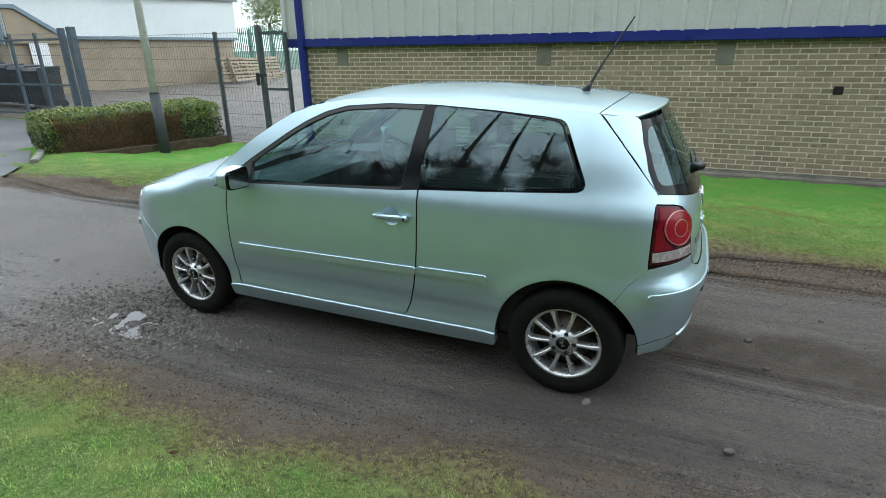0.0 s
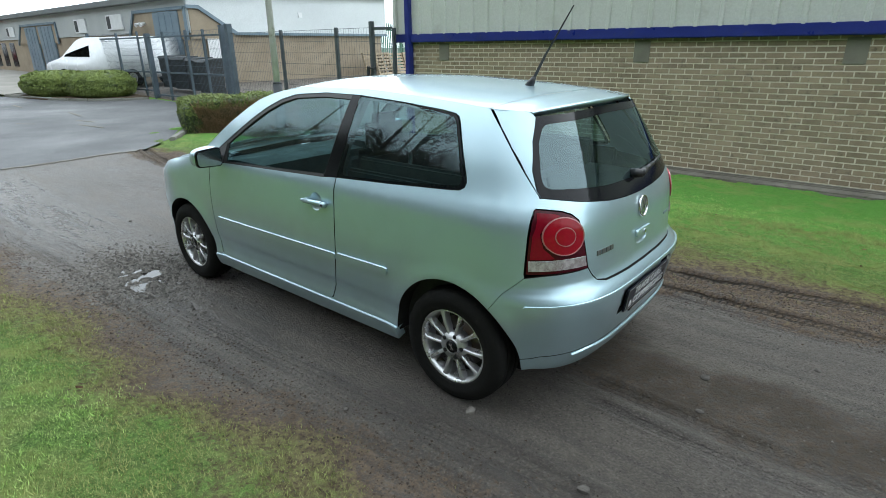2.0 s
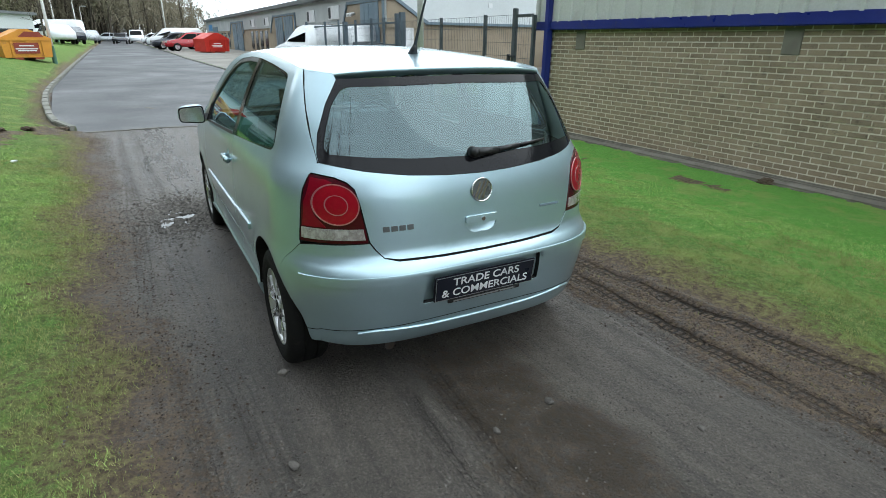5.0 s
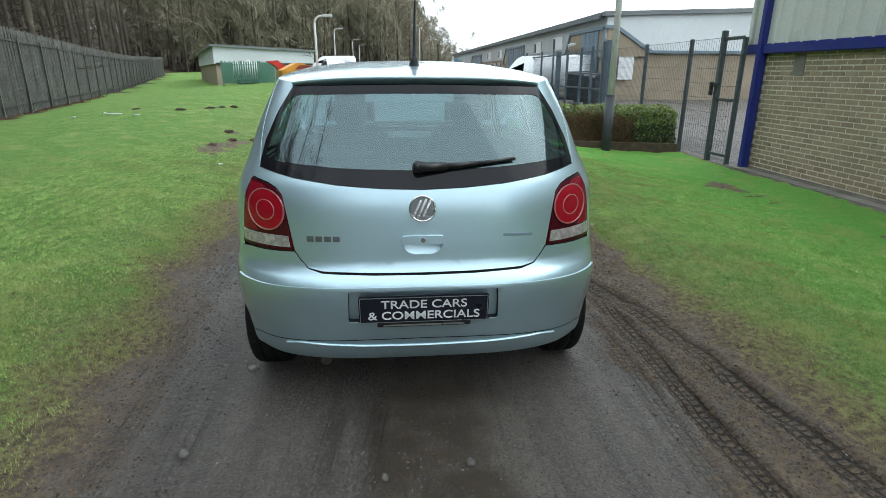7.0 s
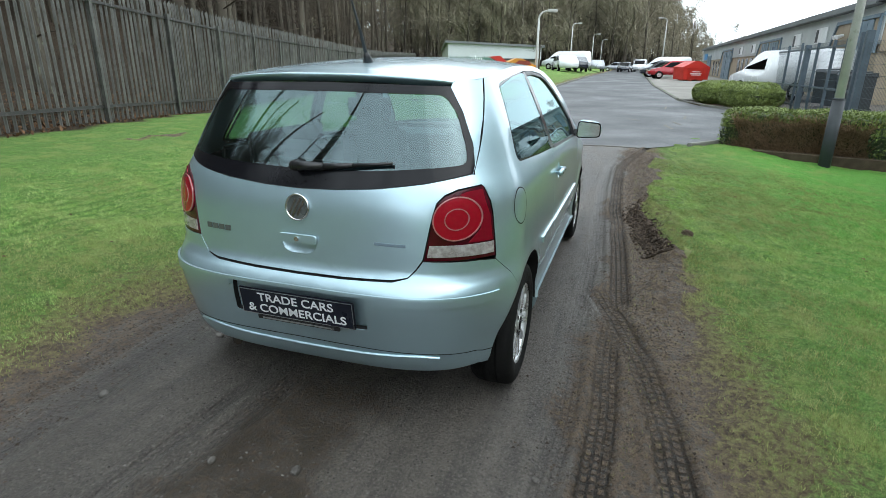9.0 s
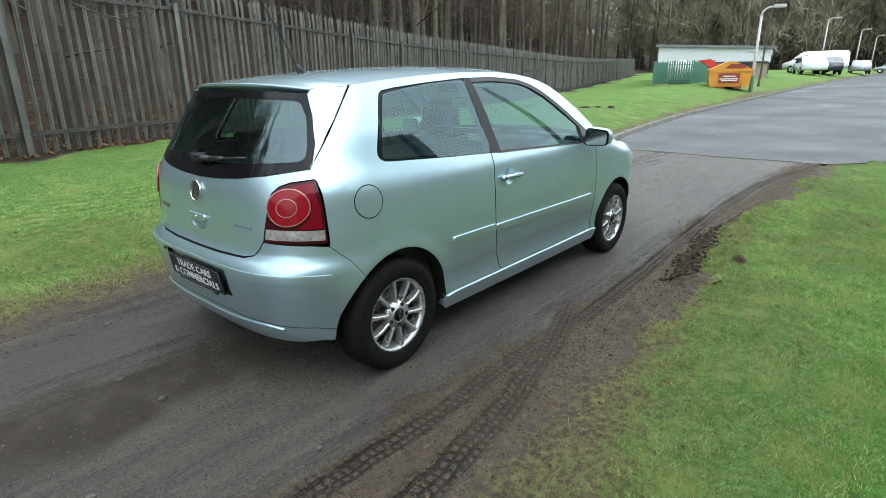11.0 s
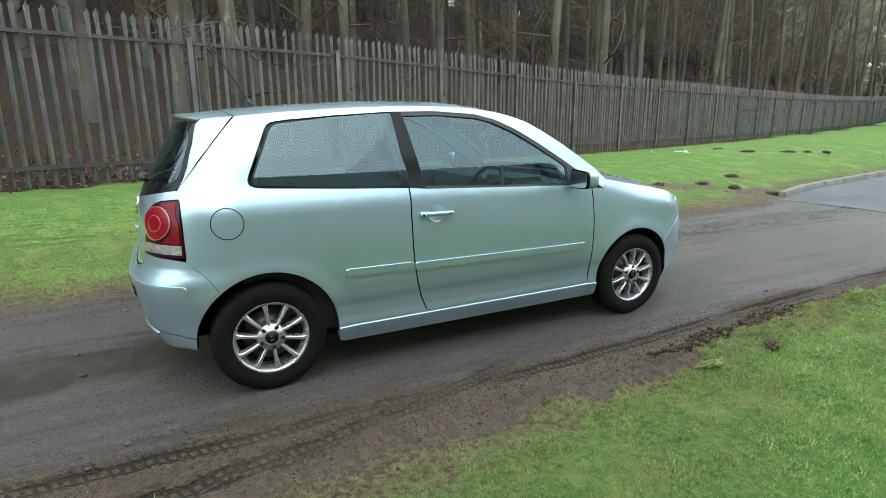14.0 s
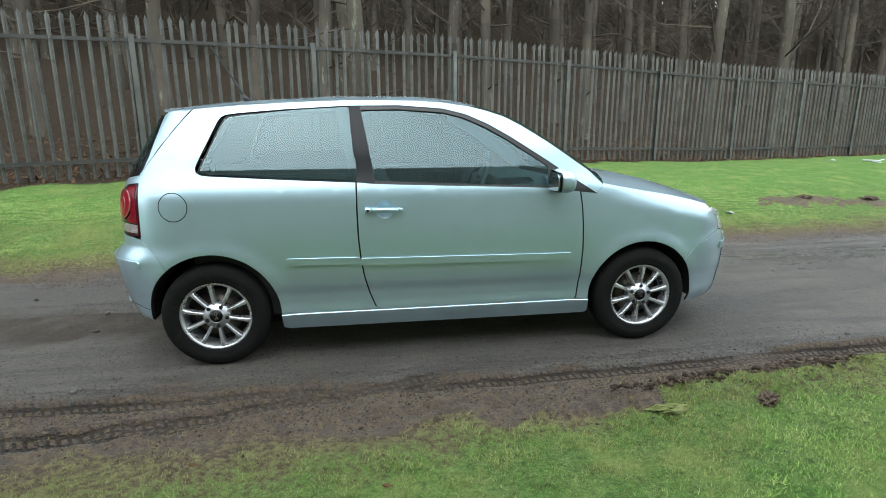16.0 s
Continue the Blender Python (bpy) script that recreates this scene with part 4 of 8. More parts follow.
def side_y(x, z):
    w = float(half_width(z)) * (1 - 0.010 * max(0.0, x - 0.2) ** 2 - 0.006 * max(0.0, -0.6 - x) ** 2)
    xr, a = float(rear_line(z)), float(rear_round(z))
    if x < xr + a:
        w *= max(0.0, 1 - min(1.0, (xr + a - x) / a) ** 2) ** 0.25
    if x > 1.2:
        xf = float(nose_line(min(z, 0.66)))
        if x > xf - NOSE_ROUND:
            w *= max(0.0, 1 - min(1.0, (x - xf + NOSE_ROUND) / NOSE_ROUND) ** 2.2) ** 0.30
    if x > 0.70:
        top = float(bonnet_line(min(x, 1.99)))
        over = max(0.0, (z - (top - 0.12)) / 0.12)
        w -= 0.050 * min(over, 1.3) ** 2.2 * min(1.0, (x - 0.70) / 0.6) ** 2
    return w + flare(x, z)


def side(x, z):
    return Vector((x, side_y(x, z), z))


def rear(y, z):
    w = float(half_width(z)) * (1 - 0.006 * max(0.0, 1.0) ** 2)
    xr, a = float(rear_line(z)), float(rear_round(z))
    k = min(1.0, abs(y) / w)
    return Vector((xr + a - a * max(0.0, 1 - k ** 4) ** 0.5, y, z))


_z = np.linspace(0.96, 1.41, 30)
glass_w = np.poly1d(np.polyfit(_z, half_width(_z), 2))
_z = np.linspace(0.98, 1.37, 30)
tail_line, tail_round, tail_w = (np.poly1d(np.polyfit(_z, c(_z), 2)) for c in (rear_line, rear_round, half_width))


def glass_wall(x, z):
    """The even curve of the side windows."""
    return Vector((x, float(glass_w(z)) * (1 - 0.010 * max(0.0, x - 0.2) ** 2 - 0.006 * max(0.0, -0.6 - x) ** 2), z))


def glass_tail(y, z):
    """The even curve of the rear window."""
    xr, a, w = float(tail_line(z)), float(tail_round(z)), float(tail_w(z)) * 0.994
    return Vector((xr + a - a * max(0.0, 1 - min(1.0, abs(y) / w) ** 4) ** 0.5, y, z))


def front(y, z):
    w = float(half_width(z)) * 0.985
    k = min(1.0, abs(y) / w)
    return Vector((float(nose_line(z)) - NOSE_ROUND + NOSE_ROUND * max(0.0, 1 - k ** (1 / 0.30)) ** (1 / 2.2), y, z))


roof_edge = smooth_curve([-1.60, -1.42, -1.256, -1.06, -0.83, -0.46, -0.09, 0.20, 0.40], [1.350, 1.374, 1.392, 1.408, 1.422, 1.437, 1.434, 1.402, 1.345])


def roof(x, y):
    ze = float(roof_edge(x))
    w = side_y(x, ze)
    k = min(1.0, abs(y) / max(w, 0.05))
    return Vector((x, y, ze + 0.040 * (1 - k ** 2.6)))


def panel_mesh(name, outline, where, material, holes=(), step=0.035, off=0.0, thick=0.014, flip=False, edge=True, mirror=False, lip_at=None):
    """Cuts a flat outline (with holes) into small pieces, lays it on a body surface and turns its edges inward."""
    bm = bmesh.new()
    for loop in (outline, *holes):
        vs = [bm.verts.new((u, v, 0)) for u, v in loop]
        for i in range(len(vs)):
            bm.edges.new((vs[i], vs[(i + 1) % len(vs)]))
    bmesh.ops.triangle_fill(bm, use_beauty=True, edges=bm.edges[:])
    for axis in (0, 1):
        lo, hi = min(v.co[axis] for v in bm.verts), max(v.co[axis] for v in bm.verts)
        c = (math.floor(lo / step) + 1) * step
        n = Vector((1, 0, 0)) if axis == 0 else Vector((0, 1, 0))
        while c < hi - 1e-6:
            bmesh.ops.bisect_plane(bm, geom=bm.verts[:] + bm.edges[:] + bm.faces[:], plane_co=n * c, plane_no=n, dist=1e-5)
            c += step
    bm.verts.ensure_lookup_table()
    bm.verts.index_update()
    e = 0.004
    pts, nrm = [], []
    for v in bm.verts:
        u, w = v.co.x, v.co.y
        p = where(u, w)
        n = (where(u + e, w) - where(u - e, w)).cross(where(u, w + e) - where(u, w - e))
        n = n.normalized() if n.length > 1e-12 else Vector((0, 0, 1))
        if flip:
            n = -n
        pts.append(p + n * off)
        nrm.append(n)
    faces = []
    for f in bm.faces:
        ids = [v.index for v in f.verts]
        a, b, c = pts[ids[0]], pts[ids[1]], pts[ids[2]]
        if (b - a).cross(c - a).dot(nrm[ids[0]]) < 0:
            ids.reverse()
        faces.append(ids)
    smooth = [True] * len(faces)
    dark = [0] * len(faces)
    if edge:
        for ed in bm.edges:
            if len(ed.link_faces) == 1 and (lip_at is None or any(lip_at(v.co.x, v.co.y) for v in ed.verts)):
                i, j = ed.verts[0].index, ed.verts[1].index
                k = len(pts)
                pts += [pts[i], pts[j], pts[j] - nrm[j] * thick, pts[i] - nrm[i] * thick]
                mid = ed.link_faces[0].calc_center_median()
                side_n = (pts[j] - pts[i]).cross(nrm[i])
                q = where(mid.x, mid.y) - pts[i]
                if side_n.dot(q) > 0:
                    side_n = -side_n
                side_n = side_n.normalized() if side_n.length > 1e-12 else nrm[i]
                lip = (side_n * 0.6 + nrm[i] * 0.8).normalized()
                nrm += [lip, lip, side_n, side_n]
                turned = (pts[k + 1] - pts[k]).cross(pts[k + 2] - pts[k]).dot(side_n) < 0
                if off == 0.0 and material is PAINT:
                    # a rounded painted edge, then the dark inside of the seam
                    cut = 0.0022
                    pts[k + 2], pts[k + 3] = pts[j] - nrm[j] * cut, pts[i] - nrm[i] * cut
                    pts += [pts[k + 2], pts[k + 3], pts[j] - nrm[j] * thick, pts[i] - nrm[i] * thick]
                    nrm += [side_n] * 4
                    rims = [[k, k + 1, k + 2, k + 3], [k + 5, k + 4, k + 6, k + 7]]
                else:
                    rims = [[k, k + 1, k + 2, k + 3]]
                for q, ids in enumerate(rims):
                    faces.append(ids[::-1] if turned else ids)
                    smooth.append(True)
                    dark.append(q)
    bm.free()
    if mirror:
        pts = [Vector((p.x, -p.y, p.z)) for p in pts]
        nrm = [Vector((p.x, -p.y, p.z)) for p in nrm]
        faces = [f[::-1] for f in faces]
    me = bpy.data.meshes.new(name)
    me.from_pydata([tuple(p) for p in pts], [], faces)
    me.polygons.foreach_set("use_smooth", smooth)
    me.normals_split_custom_set_from_vertices([tuple(n) for n in nrm])
    me.materials.append(material)
    if any(dark):
        me.materials.append(GAP)
        me.polygons.foreach_set("material_index", dark)
    return me


def arc(cx, cz, r, a0, a1, n=18):
    return [(cx + r * math.cos(radians(a0 + (a1 - a0) * i / n)), cz + r * math.sin(radians(a0 + (a1 - a0) * i / n))) for i in range(n + 1)]


def shift(line, dx, dz=0.0):
    return [(x + dx, z + dz) for x, z in line]


def rounded(poly, r=0.03, n=4):
    """Rounds the corners of an outline."""
    out = []
    for i, p in enumerate(poly):
        a, b = Vector(poly[i - 1]), Vector(poly[(i + 1) % len(poly)])
        p = Vector(p)
        ra, rb = min(r, (a - p).length * 0.45), min(r, (b - p).length * 0.45)
        s, e = p + (a - p).normalized() * ra, p + (b - p).normalized() * rb
        for k in range(n + 1):
            t = k / n
            q = s * (1 - t) ** 2 + p * 2 * t * (1 - t) + e * t * t
            out.append((q.x, q.y))
    return out


def lathe_bm(profile, n=48, bm=None):
    """Turns a profile of (radius, y) about the y axis."""
    bm = bm or bmesh.new()
    rings = []
    for r, y in profile:
        rings.append([bm.verts.new((r * math.cos(2 * math.pi * i / n), y, r * math.sin(2 * math.pi * i / n))) for i in range(n)])
    for a, b in zip(rings, rings[1:]):
        for i in range(n):
            bm.faces.new((a[i], a[(i + 1) % n], b[(i + 1) % n], b[i]))
    return bm


def wheel_parts(parent, x, s, turn):
    """One wheel with its tyre, ten-spoke rim, bolts and brake; s is the side, +1 left."""
    hub = part("wheel", cyl_bm((0, 0.02, 0), (0, 0.078, 0), 0.074, 0.070, 30), ALLOY, parent, "ten-spoke silver alloy wheel", True)
    hub.matrix_basis = pose(x, s * 0.715, 0.289, 0, 0, 0 if s > 0 else 180) @ Matrix.Rotation(radians(turn), 4, "Y")
    tyre = lathe_bm([(0.185, -0.085), (0.205, -0.092), (0.245, -0.096), (0.272, -0.088), (0.286, -0.068), (0.289, -0.04), (0.289, -0.032), (0.283, -0.031), (0.283, -0.027), (0.289, -0.026),
                     (0.2895, 0.0), (0.289, 0.026), (0.283, 0.027), (0.283, 0.031), (0.289, 0.032), (0.289, 0.04), (0.286, 0.068), (0.276, 0.084), (0.262, 0.092), (0.245, 0.097), (0.228, 0.098), (0.222, 0.0955),
                     (0.205, 0.094), (0.192, 0.090), (0.186, 0.080)], 64)
    part("tyre", tyre, RUBBER, hub, "black rubber tyre", True)
    rim = lathe_bm([(0.183, -0.07), (0.190, -0.085), (0.186, 0.070), (0.192, 0.080), (0.192, 0.086), (0.185, 0.087), (0.178, 0.080), (0.170, 0.064), (0.166, 0.02), (0.165, -0.07)], 64)
    part("rim", rim, ALLOY, hub, "silver rim", True)
    spokes = bmesh.new()
    for i in range(10):
        a = 2 * math.pi * i / 10 + math.pi / 2
        d, t = Vector((math.cos(a), 0, math.sin(a))), Vector((-math.sin(a), 0, math.cos(a)))
        rows = []
        for r, w, y0, y1 in ((0.040, 0.013, 0.045, 0.074), (0.075, 0.0080, 0.045, 0.080), (0.120, 0.0082, 0.045, 0.083), (0.160, 0.0105, 0.045, 0.082), (0.182, 0.017, 0.05, 0.079)):
            ys = Vector((0, 1, 0))
            rows.append([spokes.verts.new(d * r + t * q + ys * y) for q, y in ((-w * 1.25, y0), (-w, y1 - 0.004), (-w * 0.55, y1), (w * 0.55, y1), (w, y1 - 0.004), (w * 1.25, y0))])
        for p, q in zip(rows, rows[1:]):
            for k in range(6):
                spokes.faces.new((p[k], p[(k + 1) % 6], q[(k + 1) % 6], q[k]))
    bmesh.ops.recalc_face_normals(spokes, faces=spokes.faces)
    part("spokes", spokes, ALLOY, hub, "ten slim silver spokes", False)
    part("brake_disc", cyl_bm((0, -0.01, 0), (0, 0.012, 0), 0.132, None, 40), DISC, hub, "steel brake disc", True)
    part("hub_back", cyl_bm((0, -0.075, 0), (0, -0.012, 0), 0.176, None, 32), GAP, hub)
    ringm = lathe_bm([(0.041, 0.070), (0.040, 0.082), (0.036, 0.0835), (0.034, 0.078)], 32)
    part("centre_ring", ringm, ALLOY, hub, "silver centre ring", True)
    part("centre_cap", cyl_bm((0, 0.06, 0), (0, 0.084, 0), 0.034, 0.032, 24), GLOSS_BLACK, hub, "dark centre cap", True)
    marks = bmesh.new()
    for a in (-24, 24):
        box_bm(-0.003, 0.003, 0.086, 0.0875, -0.018, 0.018, 0, marks, Matrix.Rotation(radians(a), 4, "Y"))
    part("cap_mark", marks, CHROME, hub)
    for i in range(5):
        a = 2 * math.pi * (i + 0.5) / 5 + math.pi / 2
        c = Vector((math.cos(a) * 0.056, 0, math.sin(a) * 0.056))
        part("wheel_bolt", cyl_bm(c + Vector((0, 0.058, 0)), c + Vector((0, 0.0815, 0)), 0.0125, 0.0105, 10), GAP, hub)
    return hub


def build_car():
    car = thing("hatchback_car", "pale green metallic three-door hatchback parked on a gravel track", "car")
    belt = smooth_curve([-1.30, -1.20, -0.45, -0.34, 0.64, 0.91], [1.062, 1.046, 1.002, 0.995, 0.957, 0.922])
    bz = lambda x: float(belt(x))
    door_back = [(-0.330, 0.285), (-0.362, 0.302), (-0.394, 0.382), (-0.420, 0.48), (-0.436, 0.58), (-0.446, 0.70), (-0.449, 0.85), (-0.448, 1.002)]
    door_front = [(0.812, 0.940), (0.828, 0.85), (0.838, 0.73), (0.843, 0.60), (0.838, 0.45), (0.822, 0.30), (0.81, 0.287)]
    qwin = rounded([(-0.438, bz(-0.438) + 0.004), (-0.80, 1.024), (-1.262, 1.062), (-1.125, 1.348), (-0.80, 1.384), (-0.470, 1.403)], 0.035)
    win_top = [(-1.125, 1.360), (-1.05, 1.370), (-0.80, 1.390), (-0.48, 1.408), (-0.20, 1.410), (0.05, 1.392), (0.18, 1.360), (0.30, 1.308), (0.42, 1.240), (0.62, 1.112), (0.79, 0.998), (0.915, 0.918)]
    seam = [(-1.292, 1.388), (-1.358, 1.318), (-1.424, 1.241), (-1.508, 1.138), (-1.577, 1.055), (-1.592, 1.030)]
    lamp_edge = [(-1.583, z) for z in (1.00, 0.95, 0.90, 0.85, 0.80, 0.76, 0.735)]
    wrap_y = lambda z: float(half_width(z)) * 0.994 * max(0.0, 1 - ((float(rear_line(z)) + float(rear_round(z)) + 1.587) / float(rear_round(z))) ** 2) ** 0.25
    rear_arch = arc(-1.23, 0.29, 0.350, 129, -2, 24)
    bump_seam = [(-1.583, 0.722), (-1.555, 0.693), (-1.505, 0.645), rear_arch[0]]
    pillar_out = [(0.955, 0.965), (0.88, 1.040), (0.645, 1.203), (0.50, 1.292), (0.40, 1.345), (0.30, 1.378), (0.20, 1.402)]
    rail = [(x, float(roof_edge(x))) for x in (0.05, -0.09, -0.28, -0.46, -0.65, -0.83, -1.06)]
    quarter = ([(x - 0.0042, z) for x, z in door_back] + [(-0.60, 1.010), (-0.80, 1.020), (-1.20, 1.045), (-1.245, 1.050), (-1.270, 1.064), (-1.276, 1.085), (-1.268, 1.110), (-1.165, 1.325), (-1.148, 1.348)] + win_top
               + pillar_out + rail + seam + shift(lamp_edge, 0.004) + bump_seam + rear_arch[1:] + [(-0.880, 0.285)])
    door = [(x + 0.0042, z) for x, z in door_back] + [(-0.34, 0.992), (0.0, 0.978), (0.4, 0.963), (0.64, 0.953), (0.78, 0.938)] + [(x - 0.0042, z) for x, z in door_front]
    f_arch = arc(1.23, 0.29, 0.338, 182, 40, 24)
    nose_seam = [(1.78, 0.655), (1.70, 0.632), (1.61, 0.590), (1.54, 0.545)]
    bonnet_edge = [(x, float(bonnet_line(x)) - 0.012) for x in (0.955, 1.1, 1.25, 1.4, 1.55, 1.66)]
    wing = ([(0.813, 0.287)] + [(x + 0.0042, z) for x, z in door_front[::-1]] + [(0.915, 0.914), (0.955, 0.962)] + bonnet_edge + [(1.72, 0.775), (1.76, 0.72)] + [(x, z + 0.004) for x, z in nose_seam] + f_arch[::-1] + [(0.888, 0.287)])
    sill = [(-0.880, 0.281), (-0.875, 0.21), (-0.85, 0.195), (0.86, 0.195), (0.895, 0.21), (0.892, 0.283)]
    for s, mirror in ((1, False), (-1, True)):
        flip = True
        kw = dict(flip=flip, mirror=mirror)
        part("quarter_panel", panel_mesh("quarter_panel", quarter, side, PAINT, [], **kw), None, car, "pale green rear quarter and window frame")
        d = part("door", panel_mesh("door", door, side, PAINT, [arc(-0.30, 0.857, 0.050, 0, 345, 24)], **kw), None, car, "pale green long front door")
        part("front_wing", panel_mesh("front_wing", wing, side, PAINT, [], **kw), None, car, "pale green front wing")
        part("sill", panel_mesh("sill", sill, side, PAINT, [], off=0.011, thick=0.05, **kw), None, car, "pale green sill")
        under = [(-1.52, 0.66)] + arc(-1.23, 0.29, 0.362, 124, 0) + [(-0.86, 0.20), (0.88, 0.20)] + arc(1.23, 0.29, 0.35, 178, 48) + [(1.58, 0.60), (1.70, 0.68), (1.60, 0.76), (1.2, 0.84), (0.90, 0.87), (-0.45, 0.975), (-1.25, 1.03), (-1.545, 1.0), (-1.545, 0.72)]
        part("inner_skin", panel_mesh("inner_skin", under, side, GAP, [], step=0.07, off=-0.016, edge=False, **kw), None, car)
        # glass and black frames
        dglass = [(-0.352, bz(-0.352) - 0.02), (-0.420, 1.392), (-0.20, 1.398), (0.05, 1.380), (0.17, 1.350), (0.29, 1.298), (0.41, 1.230), (0.61, 1.102), (0.655, 1.062), (0.648, 0.935)]
        part("door_glass", panel_mesh("door_glass", dglass, glass_wall, GLASS, [], step=0.04, off=-0.012, edge=False, **kw), None, car, "tinted door window")
        part("quarter_glass", panel_mesh("quarter_glass", qwin, glass_wall, GLASS, [], step=0.04, off=-0.003, edge=False, **kw), None, car, "tinted fixed rear side window")
        b_pillar = [(-0.446, 1.000), (-0.476, 1.406), (-0.415, 1.407), (-0.345, 0.993)]
        part("b_pillar", panel_mesh("b_pillar", b_pillar, side, GLOSS_BLACK, [], off=-0.002, **kw), None, car, "gloss black pillar cover")
        part("b_pillar_inner", panel_mesh("b_pillar_inner", [(-0.47, 1.000), (-0.55, 1.400), (-0.478, 1.404), (-0.449, 1.000)], side, BLACK, [], off=-0.010, edge=False, **kw), None, car)
        frit = panel_mesh("quarter_border", [(x, z) for x, z in rounded([(-0.446, bz(-0.44) - 0.004), (-0.80, 1.013), (-1.276, 1.054), (-1.130, 1.358), (-0.80, 1.392), (-0.474, 1.408)], 0.035)], glass_wall, FRIT,
                          [rounded([(-0.475, bz(-0.44) + 0.018), (-0.80, 1.034), (-1.247, 1.072), (-1.120, 1.340), (-0.80, 1.374), (-0.500, 1.392)], 0.03)], off=-0.009, edge=False, **kw)
        part("quarter_border", frit, None, car, "black window border")
        ft = [(-0.35, bz(-0.35) - 0.004), (-0.425, 1.407), (-0.20, 1.410), (0.05, 1.392), (0.18, 1.360), (0.30, 1.308), (0.42, 1.240), (0.62, 1.112), (0.79, 0.998), (0.915, 0.918), (0.64, 0.953), (0.2, 0.970)]
        fi = [(-0.345, bz(-0.345) + 0.014), (-0.408, 1.386), (-0.20, 1.389), (0.05, 1.371), (0.165, 1.342), (0.285, 1.290), (0.405, 1.222), (0.60, 1.096), (0.635, 1.07), (0.632, 0.966), (0.2, 0.984)]
        part("window_frame", panel_mesh("window_frame", ft, side, BLACK, [fi], off=-0.003, **kw), None, car, "black rubber window frame")
        # rubbing strip in two lengths, handle in its dish, fuel flap
        for x0, x1, z0, z1 in ((-0.832, -0.452, 0.566, 0.604), (-0.438, 0.775, 0.552, 0.592)):
            strip = [(x0, z0 + 0.004), (x0 + 0.01, z0), (x1 - 0.012, z0 - (x1 - x0) * 0.012), (x1, z0 + 0.006 - (x1 - x0) * 0.012), (x1, z1 - 0.006 - (x1 - x0) * 0.012), (x1 - 0.012, z1 - (x1 - x0) * 0.012), (x0 + 0.01, z1), (x0, z1 - 0.006)]
            part("rubbing_strip", panel_mesh("rubbing_strip", strip, side, PAINT, [], off=0.013, thick=0.013, **kw), None, car, "pale green rubbing strip")
        bowl = bmesh.new()
        rings = []
        for q in range(7):
            r = 0.0505 * q / 6
            ring = []
            for k in range(24):
                a = 2 * math.pi * k / 24
                x, z = -0.30 + r * math.cos(a), 0.857 + r * math.sin(a)
                ring.append(bowl.verts.new((x, s * (side_y(x, z) - 0.0135 * (1 - (q / 6) ** 2.5)), z)))
            rings.append(ring)
        for p, q in zip(rings, rings[1:]):
            for k in range(24):
                bowl.faces.new((p[k], p[(k + 1) % 24], q[(k + 1) % 24], q[k]))
        part("handle_dish", bowl, PAINT, d, "round dish behind the handle", True)
        hb = bmesh.new()
        hy = side_y(-0.3, 0.86) + 0.022
        for x0, x1, r in ((-0.405, -0.375, 0.016), (-0.375, -0.225, 0.0135), (-0.225, -0.205, 0.010)):
            cyl_bm((x0, s * hy, 0.858), (x1, s * (hy + 0.002), 0.856), r, None, 14, hb)
        for x in (-0.392, -0.222):
            cyl_bm((x, s * (hy - 0.025), 0.857), (x, s * hy, 0.857), 0.010, None, 10, hb)
        h = part("door_handle", hb, PAINT, d, "pale green bar handle", True)
        part("lock", cyl_bm((-0.392, s * (hy + 0.012), 0.858), (-0.392, s * (hy + 0.018), 0.858), 0.007, None, 12), GAP, h)
        if s < 0:
            flap_gap = panel_mesh("fuel_flap_gap", arc(-1.389, 0.893, 0.0755, 0, 350, 35), side, GAP, [arc(-1.389, 0.893, 0.0710, 0, 350, 35)], step=0.03, off=0.0018, edge=False, **kw)
            part("fuel_flap", panel_mesh("fuel_flap", arc(-1.389, 0.893, 0.0715, 0, 350, 35), side, PAINT, [], off=0.0015, edge=False, **kw), None, car, "round pale green fuel flap")
            part("fuel_flap_gap", flap_gap, None, car)
        # wheel housing
        for cx, r in ((-1.23, 0.352), (1.23, 0.340)):
            liner = bmesh.new()
            ring = arc(cx, 0.29, r, 186, -5, 20)
            lo = [liner.verts.new((x, s * 0.50, z)) for x, z in ring]
            hi = [liner.verts.new((x, s * (side_y(x, max(z, 0.2)) - 0.012), z)) for x, z in ring]
            for i in range(len(ring) - 1):
                liner.faces.new((lo[i], lo[i + 1], hi[i + 1], hi[i]))
            liner.faces.new(lo)
            part("wheel_housing", liner, GAP, car)
        wheel_parts(car, -1.23, s, 7 if s < 0 else 20)
        wheel_parts(car, 1.23, s, 31 if s < 0 else 12)
        # tail lamp
        lamp_o = [(0.514, 0.738), (0.541, 0.90), (0.552, 0.95), (0.574, 0.975), (0.612, 0.992), (wrap_y(1.0), 1.005)] + [(wrap_y(z), z) for z in (0.95, 0.90, 0.85, 0.80, 0.77, 0.738)]
        lamp = part("tail_lamp", panel_mesh("tail_lamp", [(y, z) for y, z in lamp_o], rear, LAMP_DARK, [], step=0.03, off=0.002, thick=0.03, flip=True, mirror=mirror), None, car, "dark red tail lamp with round red lens")
        part("round_lens", panel_mesh("round_lens", arc(0.617, 0.893, 0.079, 0, 350, 36), rear, LAMP_RED_LIGHT, [], step=0.02, off=0.008, thick=0.006, flip=True, mirror=mirror), None, lamp, "bright red round lens")
